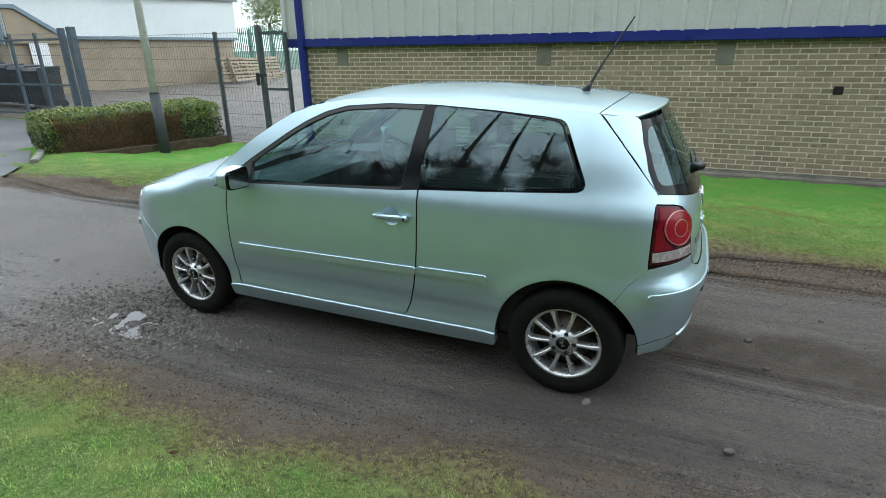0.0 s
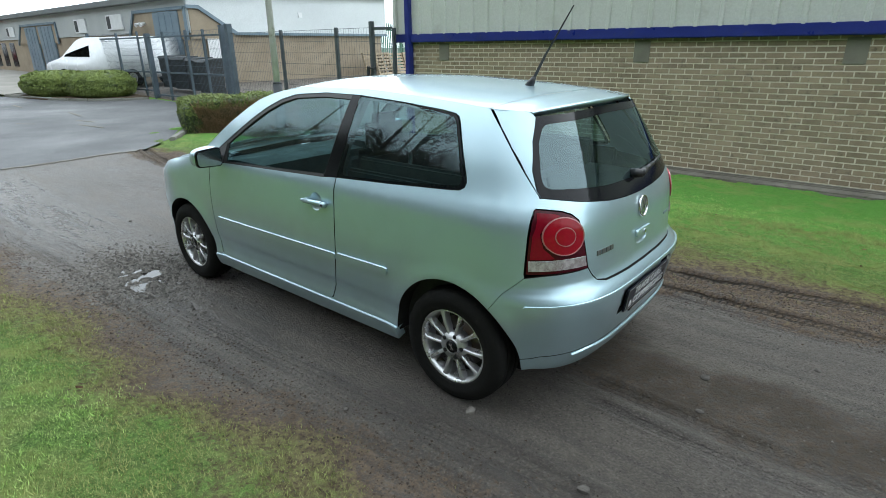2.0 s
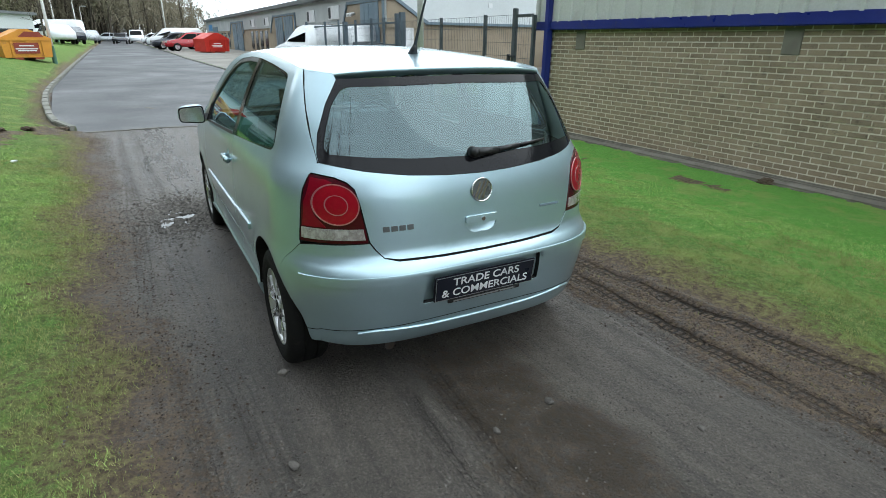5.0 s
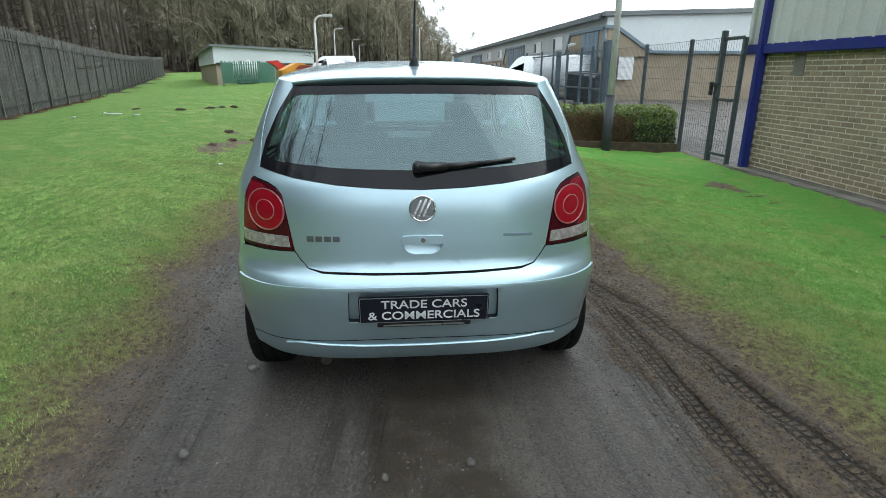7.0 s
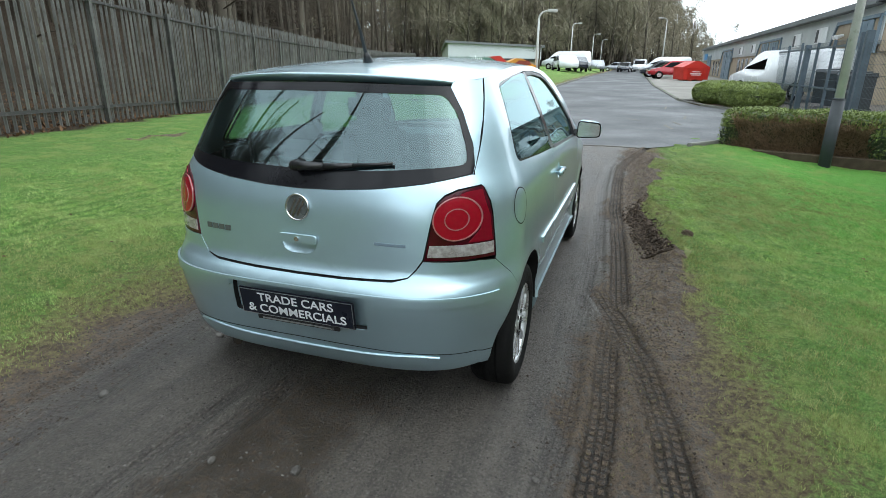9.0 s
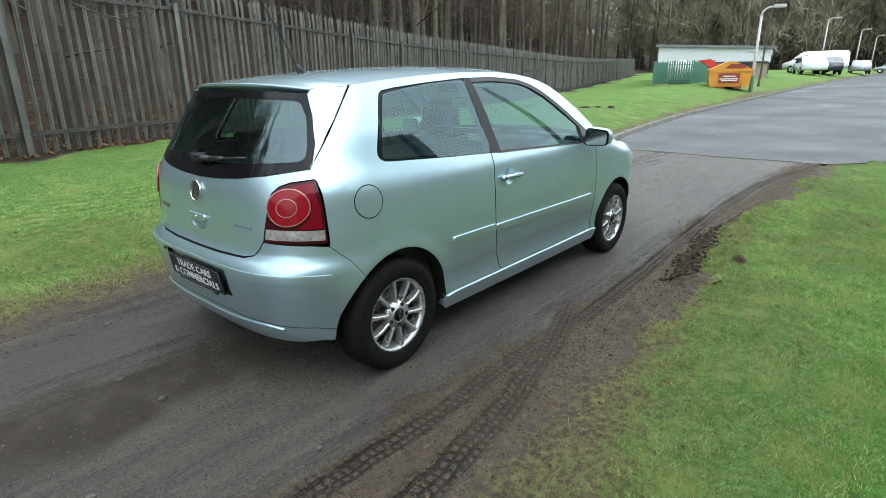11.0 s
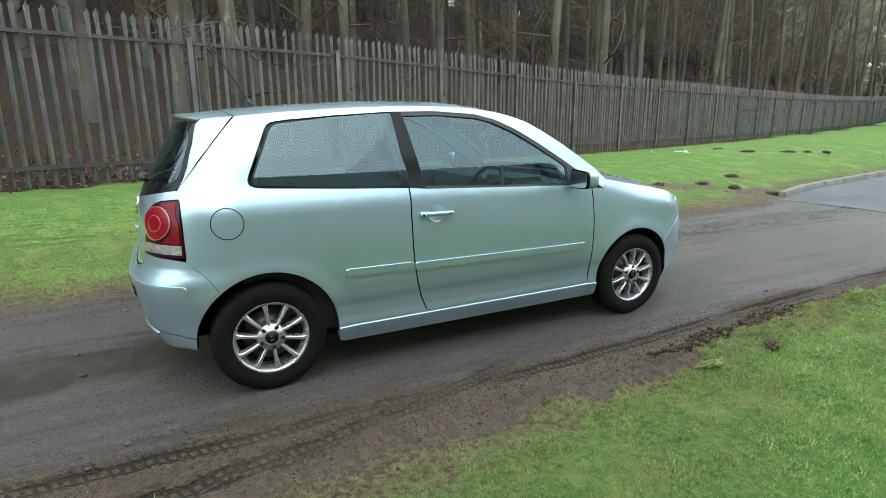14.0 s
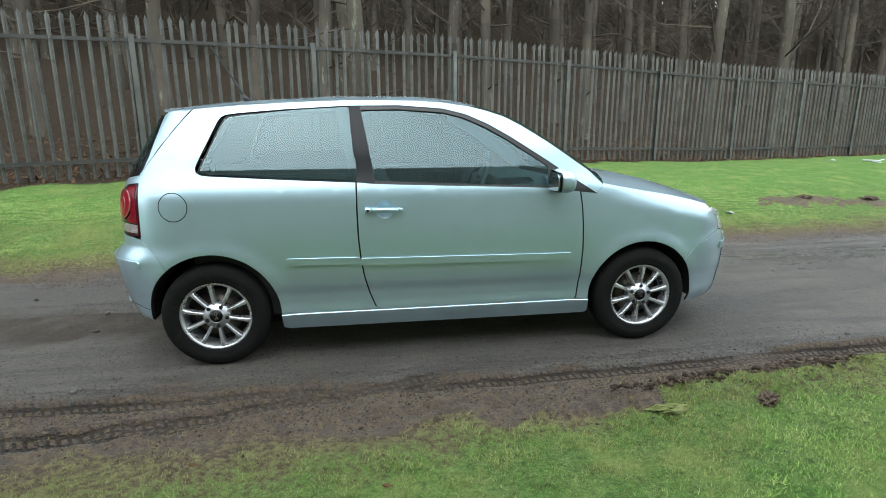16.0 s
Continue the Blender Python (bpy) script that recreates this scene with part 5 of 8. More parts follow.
        for r0, r1 in ((0.080, 0.0755), (0.040, 0.0365)):
            part("lens_ring", panel_mesh("lens_ring", arc(0.617, 0.893, r0, 0, 350, 36), rear, LAMP_RING, [arc(0.617, 0.893, r1, 0, 350, 36)], step=0.05, off=0.010, thick=0.004, flip=True, mirror=mirror), None, lamp, "pale lens ring")
        part("lens_centre", panel_mesh("lens_centre", arc(0.617, 0.893, 0.036, 0, 350, 30), rear, LAMP_RED_LIGHT, [], step=0.03, off=0.0095, edge=False, flip=True, mirror=mirror), None, lamp)
        part("reverse_lens", panel_mesh("reverse_lens", [(0.524, 0.752), (0.530, 0.796), (0.735, 0.796), (0.738, 0.752)], rear, LAMP_CLEAR, [], step=0.03, off=0.006, thick=0.005, flip=True, mirror=mirror), None, lamp, "clear reversing lens")
        part("side_lens", panel_mesh("side_lens", [(0.660, 0.803), (wrap_y(0.80) - 0.006, 0.803), (wrap_y(0.90) - 0.006, 0.90), (wrap_y(0.99) - 0.006, 0.993), (0.64, 0.988), (0.62, 0.978), (0.668, 0.955), (0.700, 0.91), (0.694, 0.85)], rear, LAMP_RED, [], step=0.03, off=0.005, thick=0.004, flip=True, mirror=mirror), None, lamp)
        # head lamp
        hl = [(0.60, 0.66), (0.60, 0.80), (0.52, 0.80), (0.40, 0.76), (0.36, 0.70), (0.42, 0.64), (0.54, 0.63)]
        part("head_lamp", panel_mesh("head_lamp", rounded(hl, 0.04), front, HEAD_CLEAR, [], step=0.04, off=0.004, thick=0.05, flip=False, mirror=mirror), None, car, "clear round head lamp")
        hs = [(1.66, 0.775), (1.73, 0.765), (1.765, 0.72), (1.78, 0.66), (1.90, 0.64), (1.86, 0.70), (1.80, 0.765), (1.72, 0.795)]
        part("head_lamp_side", panel_mesh("head_lamp_side", hs, side, HEAD_CLEAR, [], step=0.04, off=0.003, thick=0.03, **kw), None, car, "clear head lamp wrap")
        # mirror
        my = side_y(0.70, 0.98)
        arm = prism_bm([(0.645, 0.962), (0.66, 1.00), (0.72, 0.985), (0.72, 0.955)], s * (my - 0.03), s * (my + 0.07), "y")
        mir = part("door_mirror", arm, BLACK, car, "door mirror with pale shell")
        shell = bmesh.new()
        bmesh.ops.create_uvsphere(shell, u_segments=20, v_segments=14, radius=1.0)
        for v in shell.verts:
            c = v.co
            q = Vector([math.copysign(abs(k) ** 0.62, k) for k in c])
            v.co = Vector((0.672 + q.x * (0.060 if q.x > 0 else 0.045), s * (my + 0.108 + q.y * 0.088), 1.000 + q.z * (0.064 - 0.010 * q.y)))
        part("mirror_shell", shell, PAINT, mir, "pale green mirror shell", True)
        part("mirror_glass", prism_bm(rounded([(s * (my + 0.030), 0.945), (s * (my + 0.186), 0.955), (s * (my + 0.186), 1.042), (s * (my + 0.035), 1.055)], 0.025), 0.619, 0.626, "x"), CHROME, mir, "mirror glass")
        part("mirror_rim", prism_bm(rounded([(s * (my + 0.022), 0.938), (s * (my + 0.193), 0.948), (s * (my + 0.193), 1.050), (s * (my + 0.028), 1.062)], 0.028), 0.6265, 0.639, "x"), GLOSS_BLACK, mir)
        part("mirror_base", panel_mesh("mirror_base", [(0.642, 0.950), (0.640, 1.075), (0.80, 0.985), (0.905, 0.918)], side, BLACK, [], off=0.003, **kw), None, car, "black mirror corner panel")

    # roof, screen, bonnet

    def grid(name, nu, nv, fn, material, label, flip=False, parent=car):
        pts = [[fn(i / nu, j / nv) for j in range(nv + 1)] for i in range(nu + 1)]
        vs = [tuple(p) for r in pts for p in r]
        fs = [(i * (nv + 1) + j, i * (nv + 1) + j + 1, (i + 1) * (nv + 1) + j + 1, (i + 1) * (nv + 1) + j) for i in range(nu) for j in range(nv)]
        if flip:
            fs = [f[::-1] for f in fs]
        return part(name, mesh_of(name, vs, fs, material, True), None, parent, label)

    seam_x = lambda v: -1.292 - 0.055 * (1 - (2 * v - 1) ** 2)
    screen_x = lambda v: 0.205 + 0.15 * (1 - abs(2 * v - 1) ** 2.2)

    def roof_pt(u, v):
        x = screen_x(v) + (seam_x(v) + 0.003 - screen_x(v)) * u
        w = side_y(x, float(roof_edge(x)))
        return roof(x, w * (1 - 2 * v))

    grid("roof", 44, 40, roof_pt, PAINT, "pale green roof panel")
    grid("headlining", 14, 14, lambda u, v: roof_pt(0.04 + u * 0.92, 0.02 + 0.96 * v) - Vector((0, 0, 0.035)), LINING, "pale headlining", True)
    tail_x = lambda v: -1.455 - 0.105 * (1 - abs(2 * v - 1) ** 2.5)

    def spoil_pt(u, v):
        x0, x1 = seam_x(v) - 0.003, tail_x(v)
        x = x0 + (x1 - x0) * min(u / 0.86, 1)
        xr = max(x, -1.42)
        w = side_y(xr, float(roof_edge(xr))) * (1 - 0.10 * max(0, u - 0.4))
        p = roof(xr, w * (1 - 2 * v))
        p.x = x
        p.z += (xr - x) * -0.10
        if u > 0.86:
            k = (u - 0.86) / 0.14
            p.z -= 0.030 * k
            p.x += 0.030 * k * k
        return p

    spoiler = grid("spoiler", 24, 40, spoil_pt, PAINT, "pale green roof spoiler over the rear glass")
    grid("spoiler_under", 4, 30, lambda u, v: spoil_pt(1, v) + Vector((0.16 * u, 0, -0.012 * u)), BLACK, "", True, spoiler)
    part("brake_light", box_bm(-1.552, -1.535, -0.075, 0.075, 1.330, 1.350, 0.003), LAMP_DARK, car, "dark red high brake light")

    pill = smooth_curve([0.965, 1.04, 1.203, 1.292, 1.345, 1.378, 1.402], [0.955, 0.88, 0.645, 0.50, 0.40, 0.30, 0.205])

    def screen_pt(u, v):
        z = 0.965 + (1.402 - 0.965) * u
        x = float(pill(z))
        w = side_y(min(x, 0.79), z) - 0.004
        k = abs(2 * v - 1)
        return Vector((x + (0.15 + 0.01 * (1 - u)) * (1 - k ** 2.2), w * (1 - 2 * v), z + u * (roof(screen_x(v), w * (1 - 2 * v)).z - 1.402)))

    grid("windscreen", 14, 24, screen_pt, GLASS, "tinted windscreen", True)

    def bonnet_pt(u, v):
        x = (0.955 + 0.15 * (1 - abs(2 * v - 1) ** 2.2) * (1 - u)) * (1 - u) + (1.66 + 0.23 * (1 - abs(2 * v - 1) ** 2.4)) * u
        edge = 0.655 - 0.10 * max(0, x - 1.2) ** 1.5
        e2 = side_y(min(x, 1.66), float(bonnet_line(min(x, 1.66))) - 0.014)
        y = min(edge + 0.2, e2 - 0.002) * (1 - 2 * v)
        k = abs(2 * v - 1)
        return Vector((x, y, float(bonnet_line(x)) - 0.012 + 0.064 * (1 - k ** 2.1)))

    grid("bonnet", 22, 30, bonnet_pt, PAINT, "pale green bonnet", True)
    part("cowl", prism_bm([(0.93, -0.62), (1.06, -0.30), (1.10, 0), (1.06, 0.30), (0.93, 0.62), (0.86, 0.62), (0.98, 0), (0.86, -0.62)], 0.93, 0.968, "z"), BLACK, car, "black scuttle panel")
    for y0 in (-0.15, 0.40):
        w = cyl_bm((1.05, y0, 0.985), (1.00, y0 + 0.42 if y0 < 0 else y0 - 0.46, 1.005), 0.007, 0.004, 8)
        part("wiper", w, BLACK, car, "black windscreen wiper")
    # front bumper: middle and both corners
    fb = [(-0.62, 0.22), (0.62, 0.22), (0.62, 0.60), (0.40, 0.635), (0, 0.645), (-0.40, 0.635), (-0.62, 0.60)]
    bumper = part("front_bumper", panel_mesh("front_bumper", fb, front, PAINT, [], step=0.05, flip=False), None, car, "pale green front bumper")
    part("grille", panel_mesh("grille", [(-0.36, 0.66), (0.36, 0.66), (0.34, 0.76), (-0.34, 0.76)], front, BLACK, [], step=0.06, flip=False), None, car, "black grille")
    part("nose_cap", panel_mesh("nose_cap", [(-0.60, 0.60), (-0.40, 0.632), (0, 0.642), (0.40, 0.632), (0.60, 0.60), (0.60, 0.70), (0.40, 0.80), (0, 0.82), (-0.40, 0.80), (-0.60, 0.70)], front, GAP, [], step=0.06, off=-0.012, edge=False, flip=False), None, car)
    for mirror in (False, True):
        corner = [(front(0.60, z).x, z) for z in (0.22, 0.30, 0.40, 0.50, 0.60, 0.64)] + nose_seam + arc(1.23, 0.29, 0.338, 39, -12)
        part("bumper_corner", panel_mesh("bumper_corner", corner, side, PAINT, [], flip=True, mirror=mirror), None, bumper, "pale green bumper corner")
        strip = [(1.80, 0.535), (1.80, 0.575), (1.93, 0.57), (1.93, 0.53)]
        part("bumper_strip", panel_mesh("bumper_strip", strip, side, PAINT, [], off=0.012, thick=0.012, flip=True, mirror=mirror), None, bumper)

    # tailgate: panel, side strips, glass with border
    gate = [(-0.40, 0.661), (-0.2, 0.654), (0, 0.652), (0.2, 0.654), (0.40, 0.661), (0.455, 0.672), (0.485, 0.705), (0.508, 0.742), (0.535, 0.90), (0.547, 0.955), (0.572, 0.982), (0.61, 0.999), (0.690, 1.012), (0.684, 1.040),
            (0.645, 1.045), (0.50, 1.018), (0.33, 0.995), (0.16, 0.981), (0, 0.976)]
    gate = gate + [(-y, z) for y, z in gate[-2:4:-1]]
    scoop_line = [(-0.086, 0.775), (-0.080, 0.798), (0.080, 0.798), (0.086, 0.775), (0.070, 0.738), (0.04, 0.722), (-0.04, 0.722), (-0.070, 0.738)]
    tail = part("tailgate", panel_mesh("tailgate", gate, rear, PAINT, [rounded(scoop_line, 0.02)], flip=True), None, car, "pale green tailgate")
    tg_under = [(-0.50, 0.64), (0.50, 0.64), (0.56, 0.95), (0.69, 1.0), (0.69, 1.02), (0, 0.97), (-0.69, 1.02), (-0.69, 1.0), (-0.56, 0.95)]
    part("tailgate_inner", panel_mesh("tailgate_inner", tg_under, rear, GAP, [], step=0.08, off=-0.018, edge=False, flip=True), None, car)
    for mirror in (False, True):
        outer = [(side_y(x, z) - 0.0042, z) for x, z in seam[::-1]]
        strip = [(0.648, 1.046)] + outer[1:] + [(0.520, 1.374), (0.517, 1.352), (0.577, 1.262), (0.630, 1.150), (0.650, 1.070)]
        part("glass_side", panel_mesh("glass_side", strip, rear, PAINT, [], flip=True, mirror=mirror, step=0.025), None, tail, "pale green strip beside the glass")
    gl = [(0, 0.979), (0.16, 0.984), (0.33, 0.998), (0.50, 1.021), (0.648, 1.050), (0.648, 1.072), (0.628, 1.152), (0.575, 1.264), (0.515, 1.356), (0.30, 1.362), (0, 1.366)]
    gl = gl + [(-y, z) for y, z in gl[-2:0:-1]]
    hole = rounded([(0, 1.046), (0.30, 1.056), (0.626, 1.080), (0.611, 1.140), (0.559, 1.258), (0.503, 1.326), (0, 1.334), (-0.503, 1.326), (-0.559, 1.258), (-0.611, 1.140), (-0.626, 1.080), (-0.30, 1.056)], 0.03)
    part("rear_glass", panel_mesh("rear_glass", gl, glass_tail, REAR_GLASS, [], step=0.03, off=-0.001, edge=False, flip=True), None, tail, "tinted rear window")
    part("glass_border", panel_mesh("glass_border", gl, glass_tail, FRIT, [hole], step=0.03, off=0.0008, edge=False, flip=True), None, tail, "black printed glass border")
    wp = rear(0.0, 1.055)
    part("wiper_pivot", cyl_bm((wp.x + 0.01, 0.012, 1.058), (wp.x - 0.045, 0.012, 1.066), 0.026, 0.020, 16), BLACK, tail, "black wiper pivot", True)
    arm = bmesh.new()
    prev = Vector((wp.x - 0.038, 0.012, 1.066))
    for y, z, r in ((-0.10, 1.064, 0.015), (-0.22, 1.074, 0.010), (-0.375, 1.088, 0.006)):
        p = rear(y, z)
        q = Vector((p.x - 0.020, y, z))
        cyl_bm(prev, q, r * 1.25, r, 8, arm)
        prev = q
    part("rear_wiper", arm, BLACK, tail, "black rear wiper", True)
    b = rear(0, 0.906)
    nrm = Vector((-0.99, 0, 0.13)).normalized()
    m = nrm.to_track_quat("Y", "Z").to_matrix().to_4x4()
    m.translation = b + nrm * 0.001
    ring = lathe_bm([(0.0535, 0.0), (0.054, 0.006), (0.051, 0.010), (0.047, 0.009), (0.0455, 0.003)], 40)
    bmesh.ops.transform(ring, matrix=m, verts=ring.verts)
    badge = part("badge", ring, CHROME, tail, "round chrome badge", True)
    disc = cyl_bm((0, 0, 0), (0, 0.0035, 0), 0.047, None, 36)
    bmesh.ops.transform(disc, matrix=m, verts=disc.verts)
    part("badge_disc", disc, SCRIPT_GREY, badge, "black badge disc")
    bars = bmesh.new()
    for a, x, z, ln in ((-25, -0.017, 0.0, 0.046), (-25, 0.002, 0.0, 0.052), (-25, 0.021, 0.0, 0.046)):
        box_bm(-0.0042, 0.0042, 0.003, 0.0075, -ln, ln, 0, bars, m @ Matrix.Translation((x, 0, z)) @ Matrix.Rotation(radians(a), 4, "Y") @ Matrix.Diagonal((1, 1, 0.8, 1)))
    part("badge_bars", bars, CHROME, badge, "chrome badge bars")
    lk = rear(0, 0.775)
    pr = [(-0.086, 0.775), (-0.080, 0.800), (0.080, 0.800), (0.086, 0.775), (0.070, 0.738), (0.04, 0.722), (-0.04, 0.722), (-0.070, 0.738)]
    def scoop(y, z):
        p = rear(y, z)
        p.x += 0.014 * max(0.0, 1 - (y / 0.088) ** 2 - ((z - 0.770) / 0.050) ** 2) ** 0.5
        return p

    part("handle_recess", panel_mesh("handle_recess", rounded(pr, 0.02), scoop, PAINT, [], step=0.012, off=0.0, edge=False, flip=True), None, tail, "hollow under the tailgate handle")
    part("boot_handle", panel_mesh("boot_handle", rounded([(-0.084, 0.766), (-0.084, 0.800), (0.084, 0.800), (0.084, 0.766)], 0.014), rear, PAINT, [], off=0.016, thick=0.014, flip=True), None, tail, "pale green tailgate handle")
    part("boot_lock", cyl_bm((lk.x - 0.015, 0, 0.784), (lk.x - 0.020, 0, 0.784), 0.0095, None, 16), CHROME, tail, "round chrome lock")
    for i in range(4):
        y0 = 0.455 - i * 0.034
        part("model_bar", panel_mesh("model_bar", [(y0 - 0.026, 0.778), (y0, 0.778), (y0, 0.800), (y0 - 0.026, 0.800)], rear, SCRIPT_GREY, [], off=0.004, thick=0.004, flip=True), None, tail, "dull grey model name bar")
    part("trim_bar", panel_mesh("trim_bar", [(-0.445, 0.785), (-0.325, 0.788), (-0.325, 0.799), (-0.445, 0.796)], rear, DOOR_BLUE, [], off=0.003, thick=0.003, flip=True), None, tail, "blue-grey trim name bar")

    # rear bumper: middle with the plate recess, corners, rub strip, lower lip
    yb = 0.70
    low = [(-yb, z) for z in (0.60, 0.50, 0.42, 0.35, 0.270)] + [(-0.60, 0.258), (-0.3, 0.252), (0, 0.250), (0.3, 0.252), (0.60, 0.258)] + [(yb, z) for z in (0.270, 0.35, 0.42, 0.50, 0.60, 0.66, 0.70, 0.727)]
    top = [(0.51, 0.733), (0.488, 0.700), (0.458, 0.668), (0.40, 0.652), (0.2, 0.645), (0, 0.643), (-0.2, 0.645), (-0.40, 0.652), (-0.458, 0.668), (-0.488, 0.700), (-0.51, 0.733), (-yb, 0.727), (-yb, 0.70), (-yb, 0.66)]
    recess = [(-0.305, 0.448), (0.305, 0.448), (0.300, 0.588), (-0.300, 0.588)]
    rb = part("rear_bumper", panel_mesh("rear_bumper", low + top, rear, PAINT, [rounded(recess, 0.012)], thick=0.03, step=0.016, flip=True, lip_at=lambda y, z: abs(y) < yb - 0.001), None, car, "pale green rear bumper")
    part("plate_recess", panel_mesh("plate_recess", [(-0.32, 0.435), (0.32, 0.435), (0.32, 0.60), (-0.32, 0.60)], rear, PAINT, [], off=-0.026, edge=False, flip=True), None, rb)
    part("bumper_inner", panel_mesh("bumper_inner", [(-0.70, 0.29), (0.70, 0.29), (0.72, 0.72), (0.45, 0.70), (0.4, 0.64), (-0.4, 0.64), (-0.45, 0.70), (-0.72, 0.72)], rear, GAP, [], step=0.08, off=-0.03, edge=False, flip=True), None, rb)
    for mirror in (False, True):
        corner = [(rear(yb, 0.727 - i * (0.727 - 0.270) / 36).x, 0.727 - i * (0.727 - 0.270) / 36) for i in range(37)] + [(-1.595, 0.266)] + arc(-1.23, 0.29, 0.350, 184, 131, 14) + [(x, z - 0.004) for x, z in bump_seam[::-1]]
        part("bumper_corner", panel_mesh("bumper_corner", corner, side, PAINT, [], flip=True, mirror=mirror, step=0.016, thick=0.02, lip_at=lambda x, z: x > rear(yb, z).x + 0.004), None, rb, "pale green bumper corner")
        s = -1 if mirror else 1
        part("bumper_bridge", panel_mesh("bumper_bridge", [(s * 0.655, 0.285), (s * 0.722, 0.285), (s * 0.722, 0.715), (s * 0.655, 0.715)], rear, PAINT, [], off=-0.007, edge=False, flip=True), None, rb)
        wrap = [(rear(yb, 0.567).x, 0.567), (rear(yb, 0.605).x, 0.605), (-1.604, 0.603), (-1.596, 0.594), (-1.596, 0.574), (-1.606, 0.564)]
        part("bumper_strip", panel_mesh("bumper_strip", wrap, side, PAINT, [], step=0.012, off=0.010, thick=0.010, flip=True, mirror=mirror, lip_at=lambda x, z: x > rear(yb, z).x + 0.003), None, rb)
    for y0, y1 in ((-yb, -0.309), (0.309, yb), (-0.309, 0.309)):
        z0 = 0.592 if abs(y0 + y1) < 0.01 else 0.567
        part("bumper_strip", panel_mesh("bumper_strip", [(y0, z0), (y1, z0), (y1, 0.605), (y0, 0.605)], rear, PAINT, [], step=0.016, off=0.010, thick=0.010, flip=True, lip_at=lambda y, z: abs(abs(y) - yb) > 0.002 and abs(abs(y) - 0.309) > 0.002), None, rb, "pale green rub strip")
    part("lower_lip", panel_mesh("lower_lip", rounded([(-0.58, 0.335), (-0.50, 0.306), (-0.25, 0.290), (0, 0.286), (0.25, 0.290), (0.50, 0.306), (0.58, 0.335), (0.50, 0.346), (0.25, 0.334), (0, 0.330), (-0.25, 0.334), (-0.50, 0.346)], 0.012), rear, PAINT, [], off=0.010, thick=0.012, flip=True), None, rb, "pale green lower lip")
    # the crease is not modelled: a near-black strip paints its line of shade
    crease = [(-0.70, 0.344), (-0.5, 0.356), (-0.25, 0.363), (0, 0.365), (0.25, 0.363), (0.5, 0.356), (0.70, 0.344), (0.70, 0.340), (0.5, 0.352), (0.25, 0.359), (0, 0.361), (-0.25, 0.359), (-0.5, 0.352), (-0.70, 0.340)]
    part("bumper_crease", panel_mesh("bumper_crease", crease, rear, GAP, [], off=0.0012, edge=False, flip=True), None, rb)
    for mirror in (False, True):
        turn_in = [(rear(yb, 0.342).x, 0.340), (-1.62, 0.331), (-1.577, 0.326), (-1.577, 0.330), (-1.62, 0.335), (rear(yb, 0.342).x, 0.344)]
        part("bumper_crease", panel_mesh("bumper_crease", turn_in, side, GAP, [], step=0.02, off=0.0012, edge=False, flip=True, mirror=mirror), None, rb)

    # trade plate
    pm = Matrix.Translation((float(rear_line(0.51)) - 0.004, 0, 0.509)) @ Matrix.Rotation(radians(-8), 4, "Y")
    pl = box_bm(-0.006, 0.006, -0.262, 0.262, -0.061, 0.061, 0.004)
    bmesh.ops.transform(pl, matrix=pm, verts=pl.verts)
    plate = part("trade_plate", pl, PLATE, car, "dark trade plate with white lettering")
    holder = box_bm(-0.008, 0.004, -0.19, 0.19, -0.080, -0.060, 0.003)
    bmesh.ops.transform(holder, matrix=pm, verts=holder.verts)
    part("plate_holder", holder, BLACK, plate, "black plate holder lip")
    bar = box_bm(-0.0095, -0.0082, -0.165, 0.165, -0.074, -0.067)
    bmesh.ops.transform(bar, matrix=pm, verts=bar.verts)
    part("address_bar", bar, TRIM_SILVER, plate, "thin pale line of print")
    edge_bm = bmesh.new()
    for y0, y1, z0, z1 in ((-0.256, 0.256, 0.055, 0.0575), (-0.256, 0.256, -0.0575, -0.055), (-0.2575, -0.255, -0.0575, 0.0575), (0.255, 0.2575, -0.0575, 0.0575)):
        box_bm(-0.0072, -0.0062, y0, y1, z0, z1, 0, edge_bm)
    bmesh.ops.transform(edge_bm, matrix=pm, verts=edge_bm.verts)
    part("plate_edge", edge_bm, TRIM_SILVER, plate)
    for words, z, size, wide in (("TRADE CARS", 0.008, 0.052, 0.345), ("& COMMERCIALS", -0.043, 0.052, 0.45)):
        cu = bpy.data.curves.new("lettering", "FONT")
        cu.body, cu.size, cu.align_x, cu.extrude, cu.offset = words, size, "CENTER", 0.0008, 0.0005
        tmp = bpy.data.objects.new("lettering", cu)
        scene.collection.objects.link(tmp)
        bpy.context.view_layer.update()
        me = bpy.data.meshes.new_from_object(tmp.evaluated_get(bpy.context.evaluated_depsgraph_get()))
        bpy.data.objects.remove(tmp)
        xs = [v.co.x for v in me.vertices]
        k = wide / (max(xs) - min(xs))
        mm = pm @ Matrix(((0, 0, -1, -0.0066), (-k, 0, 0, 0), (0, 1, 0, z), (0, 0, 0, 1)))
        me.transform(mm)
        me.materials.clear()
        part("lettering", me, WHITE, plate, "white capital letters")

    # aerial
    base = roof(-1.13, 0)
    ab = cyl_bm(base + Vector((0.01, 0, -0.004)), base + Vector((-0.018, 0, 0.045)), 0.026, 0.009, 14)
    aerial = part("aerial_base", ab, BLACK, car, "black aerial foot", True)
    rod = cyl_bm(base + Vector((-0.016, 0, 0.04)), base + Vector((-0.075, 0, 0.15)), 0.0085, 0.0065, 8)
    cyl_bm(base + Vector((-0.075, 0, 0.15)), base + Vector((-0.215, 0, 0.375)), 0.0058, 0.0034, 6, rod)
    part("aerial_rod", rod, BLACK, aerial, "thin black aerial rod")

